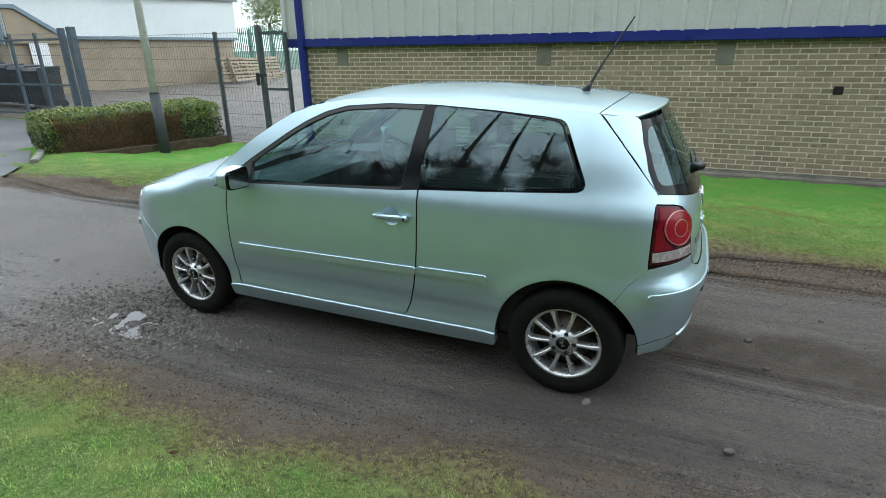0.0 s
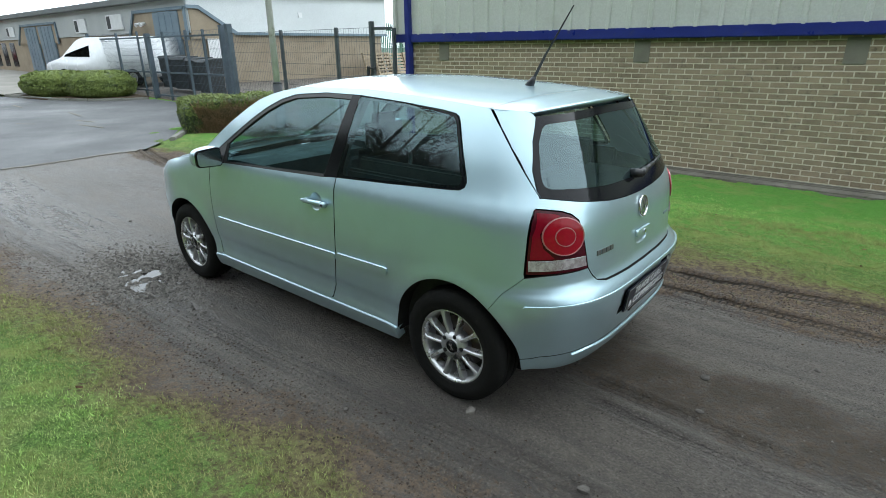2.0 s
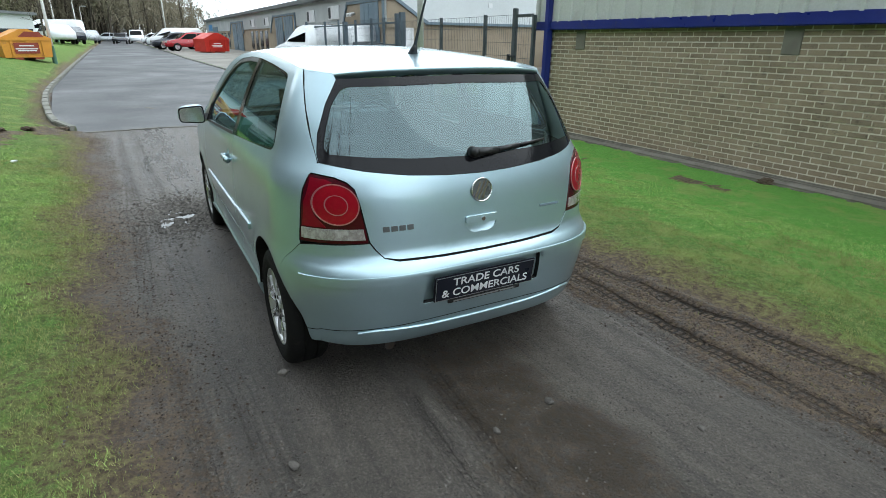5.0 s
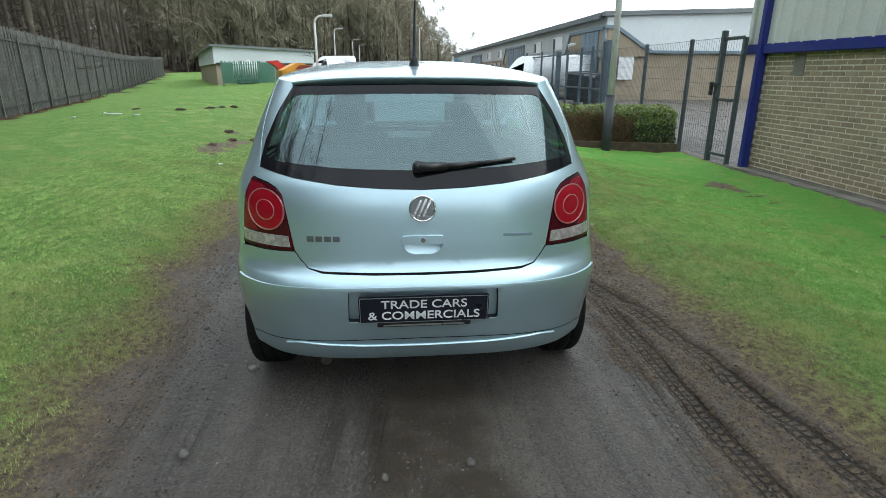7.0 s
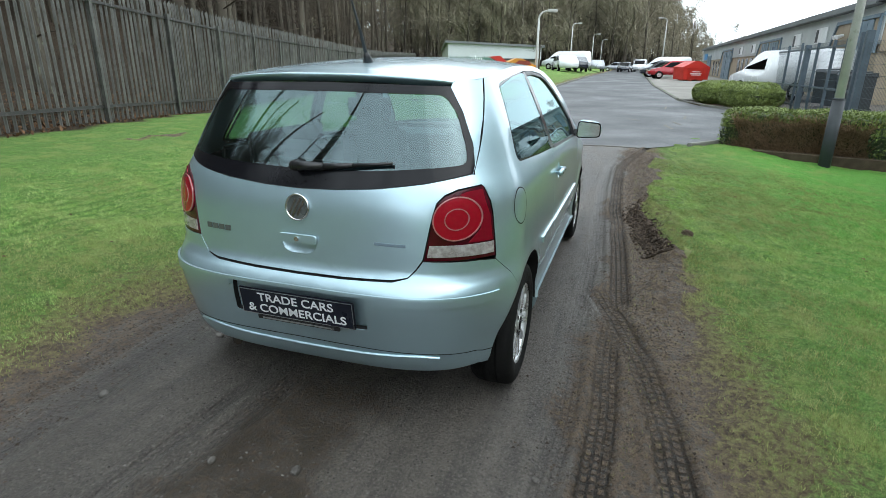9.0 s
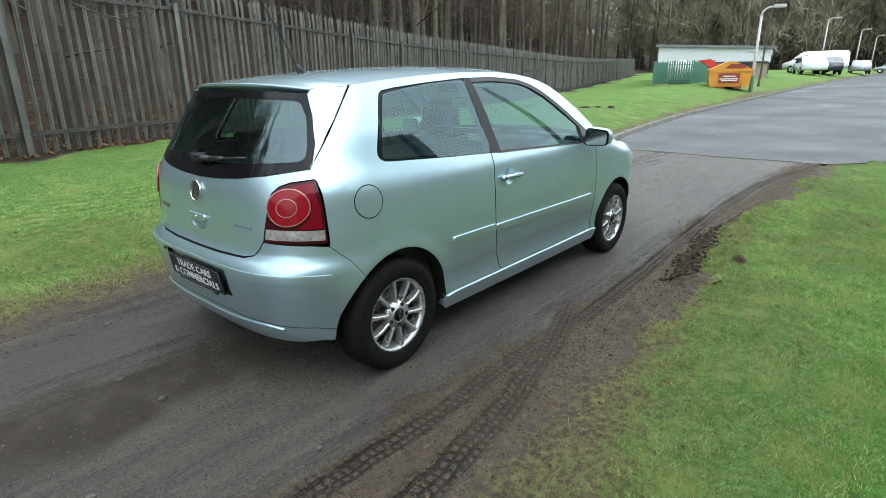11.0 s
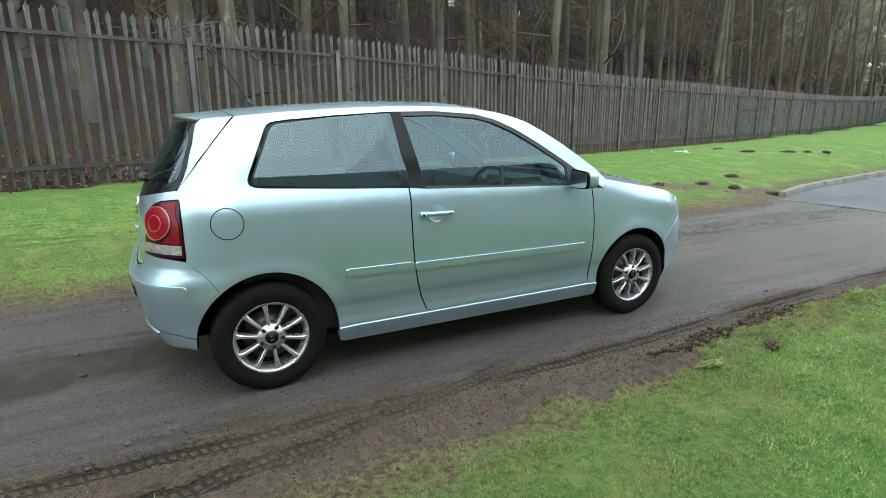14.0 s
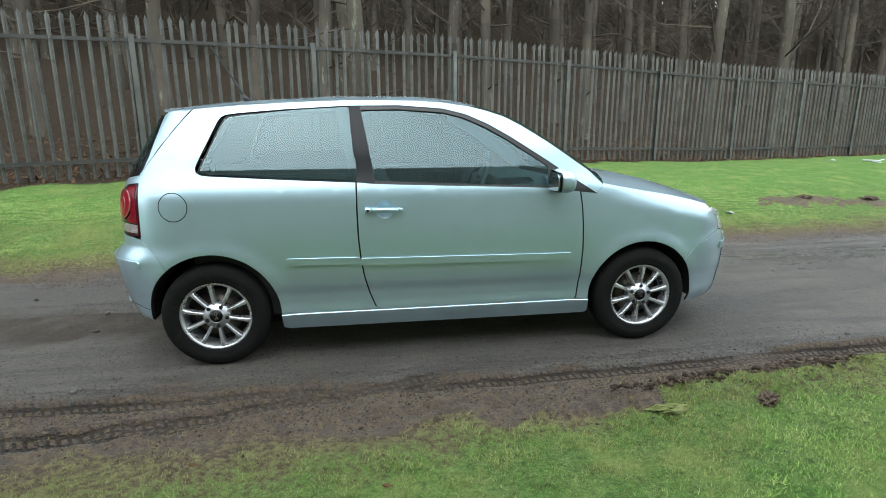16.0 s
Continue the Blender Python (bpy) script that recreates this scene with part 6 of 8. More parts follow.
    # cabin
    part("floor_pan", box_bm(-1.50, 1.55, -0.60, 0.60, 0.17, 0.22), GAP, car)
    part("exhaust", cyl_bm((-1.55, 0.42, 0.235), (-1.72, 0.42, 0.225), 0.024, None, 14), DISC, car, "dull exhaust pipe")
    for s in (-1, 1):
        part("door_card", box_bm(-1.2, 0.85, s * 0.70 - 0.02, s * 0.70 + 0.02, 0.25, 0.93, 0.015), DASH, car, "dark door lining")
    for s in (-1, 1):
        part("rear_trim", box_bm(-1.34, -0.46, s * 0.70 - 0.018, s * 0.70 + 0.018, 0.55, 1.045, 0.012), DASH, car, "dark rear side trim")
        part("rear_shoulder", box_bm(-1.20, -0.50, s * 0.645 - 0.018, s * 0.645 + 0.018, 0.90, 1.100, 0.012), DASH, car, "dark trim over the wheel housing")
        part("door_top", box_bm(-0.44, 0.60, s * 0.725 - 0.018, s * 0.725 + 0.018, 0.88, 0.965, 0.012), DASH, car, "dark door top")
    dash = prism_bm([(0.38, 0.55), (0.36, 0.80), (0.42, 0.935), (0.62, 0.955), (0.95, 0.93), (0.98, 0.55)], -0.70, 0.70, "y")
    part("dashboard", dash, DASH, car, "dark grey dashboard")
    part("binnacle", prism_bm([(0.36, 0.90), (0.40, 0.985), (0.60, 0.985), (0.66, 0.93)], -0.52, -0.20, "y"), DASH, car, "hooded instrument cowl")
    wheel = bmesh.new()
    m = Matrix.Translation((0.27, -0.36, 0.90)) @ Matrix.Rotation(radians(-62), 4, "Y")
    ringv = []
    for i in range(32):
        a = 2 * math.pi * i / 32
        c = Vector((math.cos(a) * 0.183, math.sin(a) * 0.183, 0))
        ringv.append([wheel.verts.new(m @ (c * (1 + 0.085 * math.cos(b)) + Vector((0, 0, 0.016 * math.sin(b))))) for b in [2 * math.pi * k / 8 for k in range(8)]])
    for i in range(32):
        p, q = ringv[i], ringv[(i + 1) % 32]
        for k in range(8):
            wheel.faces.new((p[k], p[(k + 1) % 8], q[(k + 1) % 8], q[k]))
    for a in (0, 125, 235):
        box_bm(-0.02, 0.18, -0.022, 0.022, -0.01, 0.01, 0.004, wheel, m @ Matrix.Rotation(radians(a + 180), 4, "Z"))
    cyl_bm(m @ Vector((0, 0, 0.02)), m @ Vector((0, 0, -0.06)), 0.075, 0.06, 16, wheel)
    part("steering_wheel", wheel, BLACK, car, "black steering wheel")
    part("inside_mirror", box_bm(0.12, 0.15, -0.12, 0.12, 1.305, 1.365, 0.012), BLACK, car, "black inside mirror")

    def seat(x, y, wide):
        st = prism_bm([(x - 0.02, 0.40), (x + 0.50, 0.46), (x + 0.52, 0.54), (x + 0.40, 0.58), (x + 0.02, 0.52)], y - wide, y + wide, "y")
        bmesh.ops.bevel(st, geom=st.edges[:], offset=0.03, segments=2, affect="EDGES")
        a = part("seat", st, SEAT, car, "dark grey cloth seat", True)
        bk = prism_bm([(x - 0.03, 0.48), (x + 0.10, 0.50), (x + 0.03, 0.85), (x - 0.09, 1.10), (x - 0.18, 1.10), (x - 0.16, 0.80)], y - wide, y + wide, "y")
        for v in bk.verts:
            if v.co.z > 1.0:
                v.co.y = y + (v.co.y - y) * 0.90
        bmesh.ops.bevel(bk, geom=bk.edges[:], offset=0.05, segments=4, affect="EDGES")
        part("seat_back", bk, SEAT, a, "dark grey seat back", True)
        hr = bmesh.new()
        bmesh.ops.create_cube(hr, size=1.0, matrix=Matrix.Translation((x - 0.172, y, 1.185)) @ Matrix.Diagonal((0.115, 0.29, 0.22, 1)))
        bmesh.ops.bevel(hr, geom=hr.edges[:], offset=0.055, segments=4, affect="EDGES")
        part("headrest", hr, SEAT, a, "dark grey headrest", True)
        for dy in (-0.05, 0.05):
            part("headrest_post", cyl_bm((x - 0.16, y + dy, 1.08), (x - 0.17, y + dy, 1.15), 0.007, None, 8), CHROME, a)

    seat(-0.22, 0.36, 0.24)
    seat(-0.22, -0.36, 0.24)
    bench = prism_bm([(-1.05, 0.42), (-0.55, 0.46), (-0.53, 0.56), (-0.62, 0.60), (-1.0, 0.56)], -0.60, 0.60, "y")
    bmesh.ops.bevel(bench, geom=bench.edges[:], offset=0.03, segments=2, affect="EDGES")
    rs = part("rear_bench", bench, SEAT, car, "dark grey rear bench", True)
    bb = prism_bm([(-1.10, 0.46), (-0.97, 0.50), (-1.10, 0.98), (-1.22, 0.98)], -0.58, 0.58, "y")
    bmesh.ops.bevel(bb, geom=bb.edges[:], offset=0.035, segments=2, affect="EDGES")
    part("bench_back", bb, SEAT, rs, "dark grey bench back", True)
    for y in (-0.34, 0.34):
        part("headrest", box_bm(-1.24, -1.15, y - 0.13, y + 0.13, 0.99, 1.08, 0.03), SEAT, rs, "low rear headrest", True)
    part("parcel_shelf", prism_bm([(-1.22, 0.935), (-1.66, 0.93), (-1.66, 0.945), (-1.22, 0.955)], -0.60, 0.60, "y"), DASH, car, "dark parcel shelf")
    part("luggage_box", box_bm(-1.70, -1.24, -0.50, 0.50, 0.25, 0.60), GAP, car)
    return car


build_car()

# ---- palisade fence along the wood ----
def build_palisade():
    fence = thing("palisade_fence", "weathered galvanised steel palisade fence before the wood", "fence")
    step = FENCE_D.length
    # one pale: a ridged strip with a three-pointed top
    prof = [(-0.027, 0.000), (-0.017, 0.005), (-0.008, 0.024), (0.008, 0.024), (0.017, 0.005), (0.027, 0.000)]
    vs, fs = [], []
    for z, top in ((0.0, 0), (2.10, 0), (2.26, 1)):
        for back in (0, 1):
            for i, (x, d) in enumerate(prof):
                zz = z
                if top:
                    zz = z if i in (2, 3) else z - 0.05
                    x, d = (x * (0.12 if i in (2, 3) else 1.15), d - (0.018 if i in (0, 1) else -0.004 if i > 3 else 0))
                vs.append((x, -d - (0.004 if not back else 0), zz))
    k = len(prof)
    for r in range(2):
        a, b = r * 2 * k, (r + 1) * 2 * k
        for i in range(k - 1):
            fs.append((a + i, a + i + 1, b + i + 1, b + i))
            fs.append((a + k + i + 1, a + k + i, b + k + i, b + k + i + 1))
        fs.append((a + k, a, b, b + k))
        fs.append((a + k - 1, a + 2 * k - 1, b + 2 * k - 1, b + k - 1))
    pale = mesh_of("pale", vs, fs, GALV)
    rows_far_v, rows_far_f = [], []
    base_v = np.array(vs)
    post_me = bpy.data.meshes.new("post")
    bm = box_bm(-0.036, 0.036, -0.062, -0.050, -0.4, 2.02)
    box_bm(-0.036, 0.036, 0.003, 0.015, -0.4, 2.02, 0, bm)
    box_bm(-0.006, 0.006, -0.050, 0.003, -0.4, 2.02, 0, bm)
    bm.to_mesh(post_me)
    bm.free()
    post_me.materials.append(GALV)
    rail_me = bpy.data.meshes.new("rail")
    bm = box_bm(0.0, step, -0.004, 0.002, -0.025, 0.025)
    box_bm(0.0, step, -0.034, -0.0041, -0.025, -0.019, 0, bm)
    bm.to_mesh(rail_me)
    bm.free()
    rail_me.materials.append(RAIL)
    rng = random.Random(4)
    for b in range(-7, 31):
        p, q = Vector((*fence_point(b * step, 0), 0)), Vector((*fence_point((b + 1) * step, 0), 0))
        ang = math.degrees(math.atan2(q.y - p.y, q.x - p.x))
        z0, z1 = ground_at(p.x, p.y), ground_at(q.x, q.y)
        slope = math.degrees(math.atan2(z1 - z0, step))
        ob = new("post", post_me)
        ob.parent, ob.matrix_basis = fence, pose(p.x, p.y, z0, 0, 0, ang)
        for h in (0.28, 1.94):
            ob = new("rail", rail_me)
            ob.parent, ob.matrix_basis = fence, pose(p.x, p.y, z0 + h, 0, -slope, ang)
        for i in range(17):
            t = (i + 0.5) / 17
            c = p + (q - p) * t
            m = pose(c.x, c.y, z0 + (z1 - z0) * t + 0.03 + rng.uniform(-0.012, 0.012), rng.uniform(-0.6, 0.6), rng.uniform(-0.8, 0.8), ang) @ Matrix.Translation((0, 0.030, 0))
            if -3 <= b <= 13:
                ob = new("pale", pale)
                ob.parent, ob.matrix_basis = fence, m
            else:
                off = sum(len(v) for v in rows_far_v)
                rows_far_v.append([tuple(m @ Vector(v)) for v in vs])
                rows_far_f += [tuple(j + off for j in f) for f in fs]
    far = part("far_paling", mesh_of("far_paling", [v for r in rows_far_v for v in r], rows_far_f, GALV), None, fence, "distant palisade pales")
    tagged(far, kind="stuff")


build_palisade()


# ---- yard fence of steel mesh beside the unit ----
def build_yard_fence():
    y = -5.92
    fence = thing("mesh_fence", "dark steel mesh yard fence with gates", "fence", (0, 0, 0))
    posts = [(5.62, 0.035, 2.0, FENCE_DARK), (6.26, 0.045, 2.14, FENCE_DARK), (7.38, 0.035, 2.05, FENCE_DARK), (9.42, 0.035, 2.05, FENCE_DARK), (11.75, 0.075, 2.26, FENCE_BLUE), (12.1, 0.06, 2.24, FENCE_BLUE),
             (13.1, 0.035, 2.16, FENCE_BLUE), (14.1, 0.035, 2.16, FENCE_BLUE), (15.55, 0.035, 2.15, FENCE_BLUE), (16.6, 0.075, 2.12, FENCE_BLUE), (17.3, 0.03, 2.2, FENCE_BLUE), (18.95, 0.035, 2.18, FENCE_BLUE), (21.5, 0.045, 2.22, FENCE_BLUE)]
    for x, r, top, m in posts:
        z = ground_at(x, y)
        part("post", box_bm(x - r, x + r, y - r, y + r, z - 0.3, top, 0.008), m, fence, "square steel post")
    for (a, _, ta, m), (b, _, tb, _) in zip(posts, posts[1:]):
        z0 = max(ground_at(a, y), ground_at(b, y)) + 0.06
        top = min(ta, tb) - 0.03
        wires = []
        n = int((b - a) / 0.075)
        for i in range(1, n):
            x = a + (b - a) * i / n
            wires.append(((x, y, z0), (x, y, top), 0.0026, 0.0026))
        for i in range(9):
            z = z0 + (top - z0) * i / 8
            wires.append(((a, y - 0.004, z), (b, y - 0.004, z), 0.004, 0.004))
        part("mesh_panel", tubes_mesh("mesh_panel", wires, 3, m), None, fence, "welded wire mesh panel")
    for a, b, m in ((5.66, 6.2, FENCE_DARK), (12.15, 16.55, FENCE_BLUE), (16.7, 21.45, FENCE_BLUE)):
        for z in (2.0, 0.95, 0.16 + ground_at(a, y)):
            part("frame_bar", box_bm(a, b, y - 0.02, y + 0.02, z - 0.025, z + 0.025, 0.005), m, fence, "gate frame bar")
    part("lock_box", box_bm(6.30, 6.36, y + 0.05, y + 0.11, 1.02, 1.26, 0.008), BIN_DARK, fence, "black gate lock box")
    part("lock_bar", box_bm(6.10, 6.34, y + 0.06, y + 0.09, 1.20, 1.24, 0.005), BIN_DARK, fence)


def tubes_mesh(name, segs, n, material):
    """Many thin tapered bars as one mesh: rows of (start, end, radius, radius)."""
    v, f = tube_arrays(segs, n)
    me = bpy.data.meshes.new(name)
    fill_mesh(me, v, f)
    me.materials.append(material)
    return me


def tube_arrays(segs, n):
    p = np.array([s[0] for s in segs], float)
    q = np.array([s[1] for s in segs], float)
    r0 = np.array([s[2] for s in segs], float)
    r1 = np.array([s[3] for s in segs], float)
    d = q - p
    d = d / np.maximum(np.linalg.norm(d, axis=1, keepdims=True), 1e-9)
    ref = np.where(np.abs(d[:, 2:3]) > 0.9, np.array([[1.0, 0, 0]]), np.array([[0, 0, 1.0]]))
    u = np.cross(d, ref)
    u /= np.linalg.norm(u, axis=1, keepdims=True)
    w = np.cross(d, u)
    a = 2 * np.pi * np.arange(n) / n
    ring = np.cos(a)[None, :, None] * u[:, None, :] + np.sin(a)[None, :, None] * w[:, None, :]
    v = np.concatenate([p[:, None, :] + ring * r0[:, None, None], q[:, None, :] + ring * r1[:, None, None]], 1).reshape(-1, 3)
    base = np.arange(len(segs))[:, None] * 2 * n
    i = np.arange(n)[None, :]
    j = (i + 1) % n
    f = np.stack([base + i, base + j, base + n + j, base + n + i], -1).reshape(-1, 4)
    return v, f


def fill_mesh(me, v, f):
    """Puts arrays of points and of equal-sided faces into a mesh quickly."""
    me.vertices.add(len(v))
    me.vertices.foreach_set("co", np.ascontiguousarray(v, np.float32).reshape(-1))
    k = f.shape[1]
    me.loops.add(f.size)
    me.loops.foreach_set("vertex_index", np.ascontiguousarray(f, np.int32).reshape(-1))
    me.polygons.add(len(f))
    me.polygons.foreach_set("loop_start", np.arange(0, f.size, k, dtype=np.int32))
    me.update(calc_edges=True)


build_yard_fence()


# ---- hedges ----
def leaf_cloud(name, centres, normals, size, material, rng):
    c, nrm = np.array(centres), np.array(normals)
    k = len(c)
    a = rng.normal(size=(k, 3))
    u = a - nrm * (a * nrm).sum(1, keepdims=True) * 0.6
    u /= np.linalg.norm(u, axis=1, keepdims=True)
    w = np.cross(nrm + rng.normal(size=(k, 3)) * 0.5, u)
    w /= np.maximum(np.linalg.norm(w, axis=1, keepdims=True), 1e-6)
    s = (size * rng.uniform(0.6, 1.4, (k, 1)))
    lift = nrm * s * 0.5
    v = np.stack([c - u * s * 0.5, c - w * s * 0.28 + lift * 0.5, c + u * s * 0.7 + lift, c + w * s * 0.28 + lift * 0.5], 1).reshape(-1, 3)
    me = bpy.data.meshes.new(name)
    fill_mesh(me, v, np.arange(k * 4).reshape(-1, 4))
    me.materials.append(material)
    return me


def hedge(name, label, at, turn, long, deep, high, brown, seed, puff=0.05):
    """A clipped hedge: core and low side leaves coloured as shaded, leafy skin above, bare brown twigs below where it
    has died back.
    """
    rng = np.random.RandomState(seed)
    h = thing(name, label, "hedge", at, turn)
    core = box_bm(0.06, long - 0.06, 0.06, deep - 0.06, -0.2, high - 0.07, 0.12)
    bmesh.ops.subdivide_edges(core, edges=core.edges[:], cuts=3, use_grid_fill=True)
    for v in core.verts:
        v.co += Vector((noise.noise(v.co * 3), noise.noise(v.co * 3 + Vector((7, 0, 0))), noise.noise(v.co * 3 + Vector((0, 9, 0))))) * 0.05
    part("core", core, HEDGE_SHADED, h, "inner growth with shade put into its green", True)
    green_c, green_n, dark_c, dark_n, twigs = [], [], [], [], []
    area = {"top": long * deep, "front": long * high, "back": long * high, "end0": deep * high, "end1": deep * high}
    for face, ar in area.items():
        for _ in range(int(ar * 2300)):
            a, b = rng.rand(2)
            if face == "top":
                p, n = (a * long, b * deep, high), (0, 0, 1)
            elif face == "front":
                p, n = (a * long, 0, b * high), (0, -1, 0)
            elif face == "back":
                p, n = (a * long, deep, b * high), (0, 1, 0)
            elif face == "end0":
                p, n = (0, a * deep, b * high), (-1, 0, 0)
            else:
                p, n = (long, a * deep, b * high), (1, 0, 0)
            bulge = noise.noise(Vector(p) * 2.2 + Vector((seed, 0, 0))) * puff + noise.noise(Vector(p) * 7.0) * 0.03
            edge = min(p[0], long - p[0]) if face in ("front", "back", "top") else 1
            q = np.array(p) + np.array(n) * (bulge + rng.normal() * 0.018)
            # rounded shoulders
            over = max(0.0, p[2] - (high - 0.14)) / 0.14
            if face != "top":
                q -= np.array(n) * 0.10 * over * over
            else:
                m = min(p[0], long - p[0], p[1], deep - p[1])
                q[2] -= 0.10 * max(0, 1 - m / 0.14) ** 2
            if face == "front" and brown and brown[0] < p[0] / long + noise.noise(Vector(p) * 2) * 0.12 < brown[1] and p[2] < high * (0.80 + 0.14 * noise.noise(Vector((p[0] * 2.5, 3, 0)))):
                for _ in range(2):
                    d = np.array([rng.normal() * 0.5, -0.25 + rng.normal() * 0.3, 0.55 + rng.normal() * 0.5])
                    e = q + d * rng.uniform(0.05, 0.16)
                    q2 = q + np.array((0, 0.06, 0))
                    twigs.append((q2, e, 0.006, 0.003))
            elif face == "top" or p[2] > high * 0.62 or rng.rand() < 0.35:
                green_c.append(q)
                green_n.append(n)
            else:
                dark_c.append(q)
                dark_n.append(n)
    tagged(part("leaves", leaf_cloud("leaves", green_c, green_n, 0.034, HEDGE, rng), None, h, "small yellow-green leaves"), kind="stuff")
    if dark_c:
        tagged(part("shade_leaves", leaf_cloud("shade_leaves", dark_c, dark_n, 0.036, HEDGE_SHADED, rng), None, h, "small green leaves with shade put into their colour"), kind="stuff")
    if twigs:
        tagged(part("dead_growth", tubes_mesh("dead_growth", twigs, 3, HEDGE_BROWN), None, h, "bare brown twigs"), kind="stuff")
    return h


# first hedge: its long face looks at the track
ha, hb = Vector((8.62, -2.85)), Vector((7.50, -5.85))
hedge("hedge", "clipped hedge died back brown along its face", (ha.x, ha.y, ground_at(8.0, -4.4) - 0.03), math.degrees(math.atan2((hb - ha).y, (hb - ha).x)), (hb - ha).length, 1.05, 0.86, (0.06, 0.72), 3)
tagged(part("bed_edge", prism_bm([(7.35, -5.9), (8.35, -2.65), (9.6, -3.2), (9.7, -5.9)], -0.3, -0.02, "z"), SOIL), "dark bare earth under the hedge", "bed", kind="structure")


def shrub(name, label, at, rx, ry, high, seed, turn=0.0):
    rng = np.random.RandomState(seed)
    s = thing(name, label, "hedge", at, turn, "clipped shrubs")
    core = bmesh.new()
    bmesh.ops.create_icosphere(core, subdivisions=3, radius=1.0)
    for v in core.verts:
        k = Vector([math.copysign(abs(c) ** 0.75, c) for c in v.co])
        v.co = Vector((k.x * rx * 0.93, k.y * ry * 0.93, (k.z * 0.5 + 0.5) * high * 0.95)) * (1 + noise.noise(v.co * 2) * 0.05)
    part("core", core, HEDGE_SHADED, s, "inner growth with shade put into its green", True)
    k = 22000
    d = rng.normal(size=(k, 3))
    d /= np.linalg.norm(d, axis=1, keepdims=True)
    e = np.sign(d) * np.abs(d) ** 0.75
    lump = np.array([1 + noise.noise(Vector(q) * 2.6) * 0.09 + noise.noise(Vector(q) * 8) * 0.03 for q in e])[:, None]
    c = np.stack([e[:, 0] * rx, e[:, 1] * ry, (e[:, 2] * 0.5 + 0.5) * high], 1) * lump
    tagged(part("leaves", leaf_cloud("leaves", c, d, 0.055, HEDGE, rng), None, s, "small yellow-green leaves"), kind="stuff")


shrub("shrub", "rounded clipped yellow-green shrub in a kerbed bed", (20.2, -4.1, 0.14), 1.25, 0.85, 0.82, 5)
shrub("shrub", "broad clipped yellow-green shrub in a kerbed bed", (18.5, -4.9, 0.12), 1.35, 0.95, 0.84, 6)


# ---- poles and street lamps ----
def pole(at, high, sleeve, label):
    p = thing("post_pole", label, "pole", at)
    part("shaft", cyl_bm((0, 0, -0.3), (0, 0, high), 0.075, 0.05, 16), POLE, p, "pale grey shaft", True)
    part("sleeve", cyl_bm((0, 0, -0.3), (0, 0, sleeve), 0.098, 0.096, 16), POLE_DARK, p, "dark grey base sleeve", True)
    part("cap", cyl_bm((0, 0, sleeve), (0, 0, sleeve + 0.03), 0.097, 0.072, 16), POLE_DARK, p, "", True)


pole((7.58, -4.41, ground_at(7.58, -4.41)), 6.0, 0.95 - ground_at(7.58, -4.41), "pale grey pole with dark base sleeve before the hedge")


def street_lamp(x, y, high, reach, turn):
    z = ground_at(x, y)
    s = thing("street_lamp", "pale grey street lamp with a short curved arm", "street lamp", (x, y, z), turn, "street lamps")
    part("column", cyl_bm((0, 0, -0.2), (0, 0, high - 0.35), 0.075, 0.05, 12), POLE, s, "", True)
    part("base", cyl_bm((0, 0, -0.2), (0, 0, 0.7), 0.09, 0.085, 12), GREEN_STEEL, s, "dark green base")
    arm = bmesh.new()
    prev = Vector((0, 0, high - 0.36))
    for i in range(1, 7):
        a = radians(15 * i)
        q = Vector((0.34 * (1 - math.cos(a)), 0, high - 0.36 + 0.34 * math.sin(a)))
        cyl_bm(prev, q, 0.045, 0.042, 8, arm)
        prev = q
    cyl_bm(prev, prev + Vector((reach, 0, 0.03)), 0.04, 0.035, 8, arm)
    part("arm", arm, POLE, s, "", True)
    part("head", box_bm(0.34 + reach - 0.05, 0.34 + reach + 0.45, -0.1, 0.1, high - 0.06, high + 0.08, 0.03), POLE, s, "grey lamp head")


street_lamp(25.6, 3.75, 3.55, 0.1, -70)
street_lamp(62, 6.2, 4.8, 0.2, -75)
street_lamp(84, 5.6, 4.8, 0.2, -75)
street_lamp(70, -3.6, 6.3, 0.2, 100)
street_lamp(110, 6, 5.0, 0.2, -75)


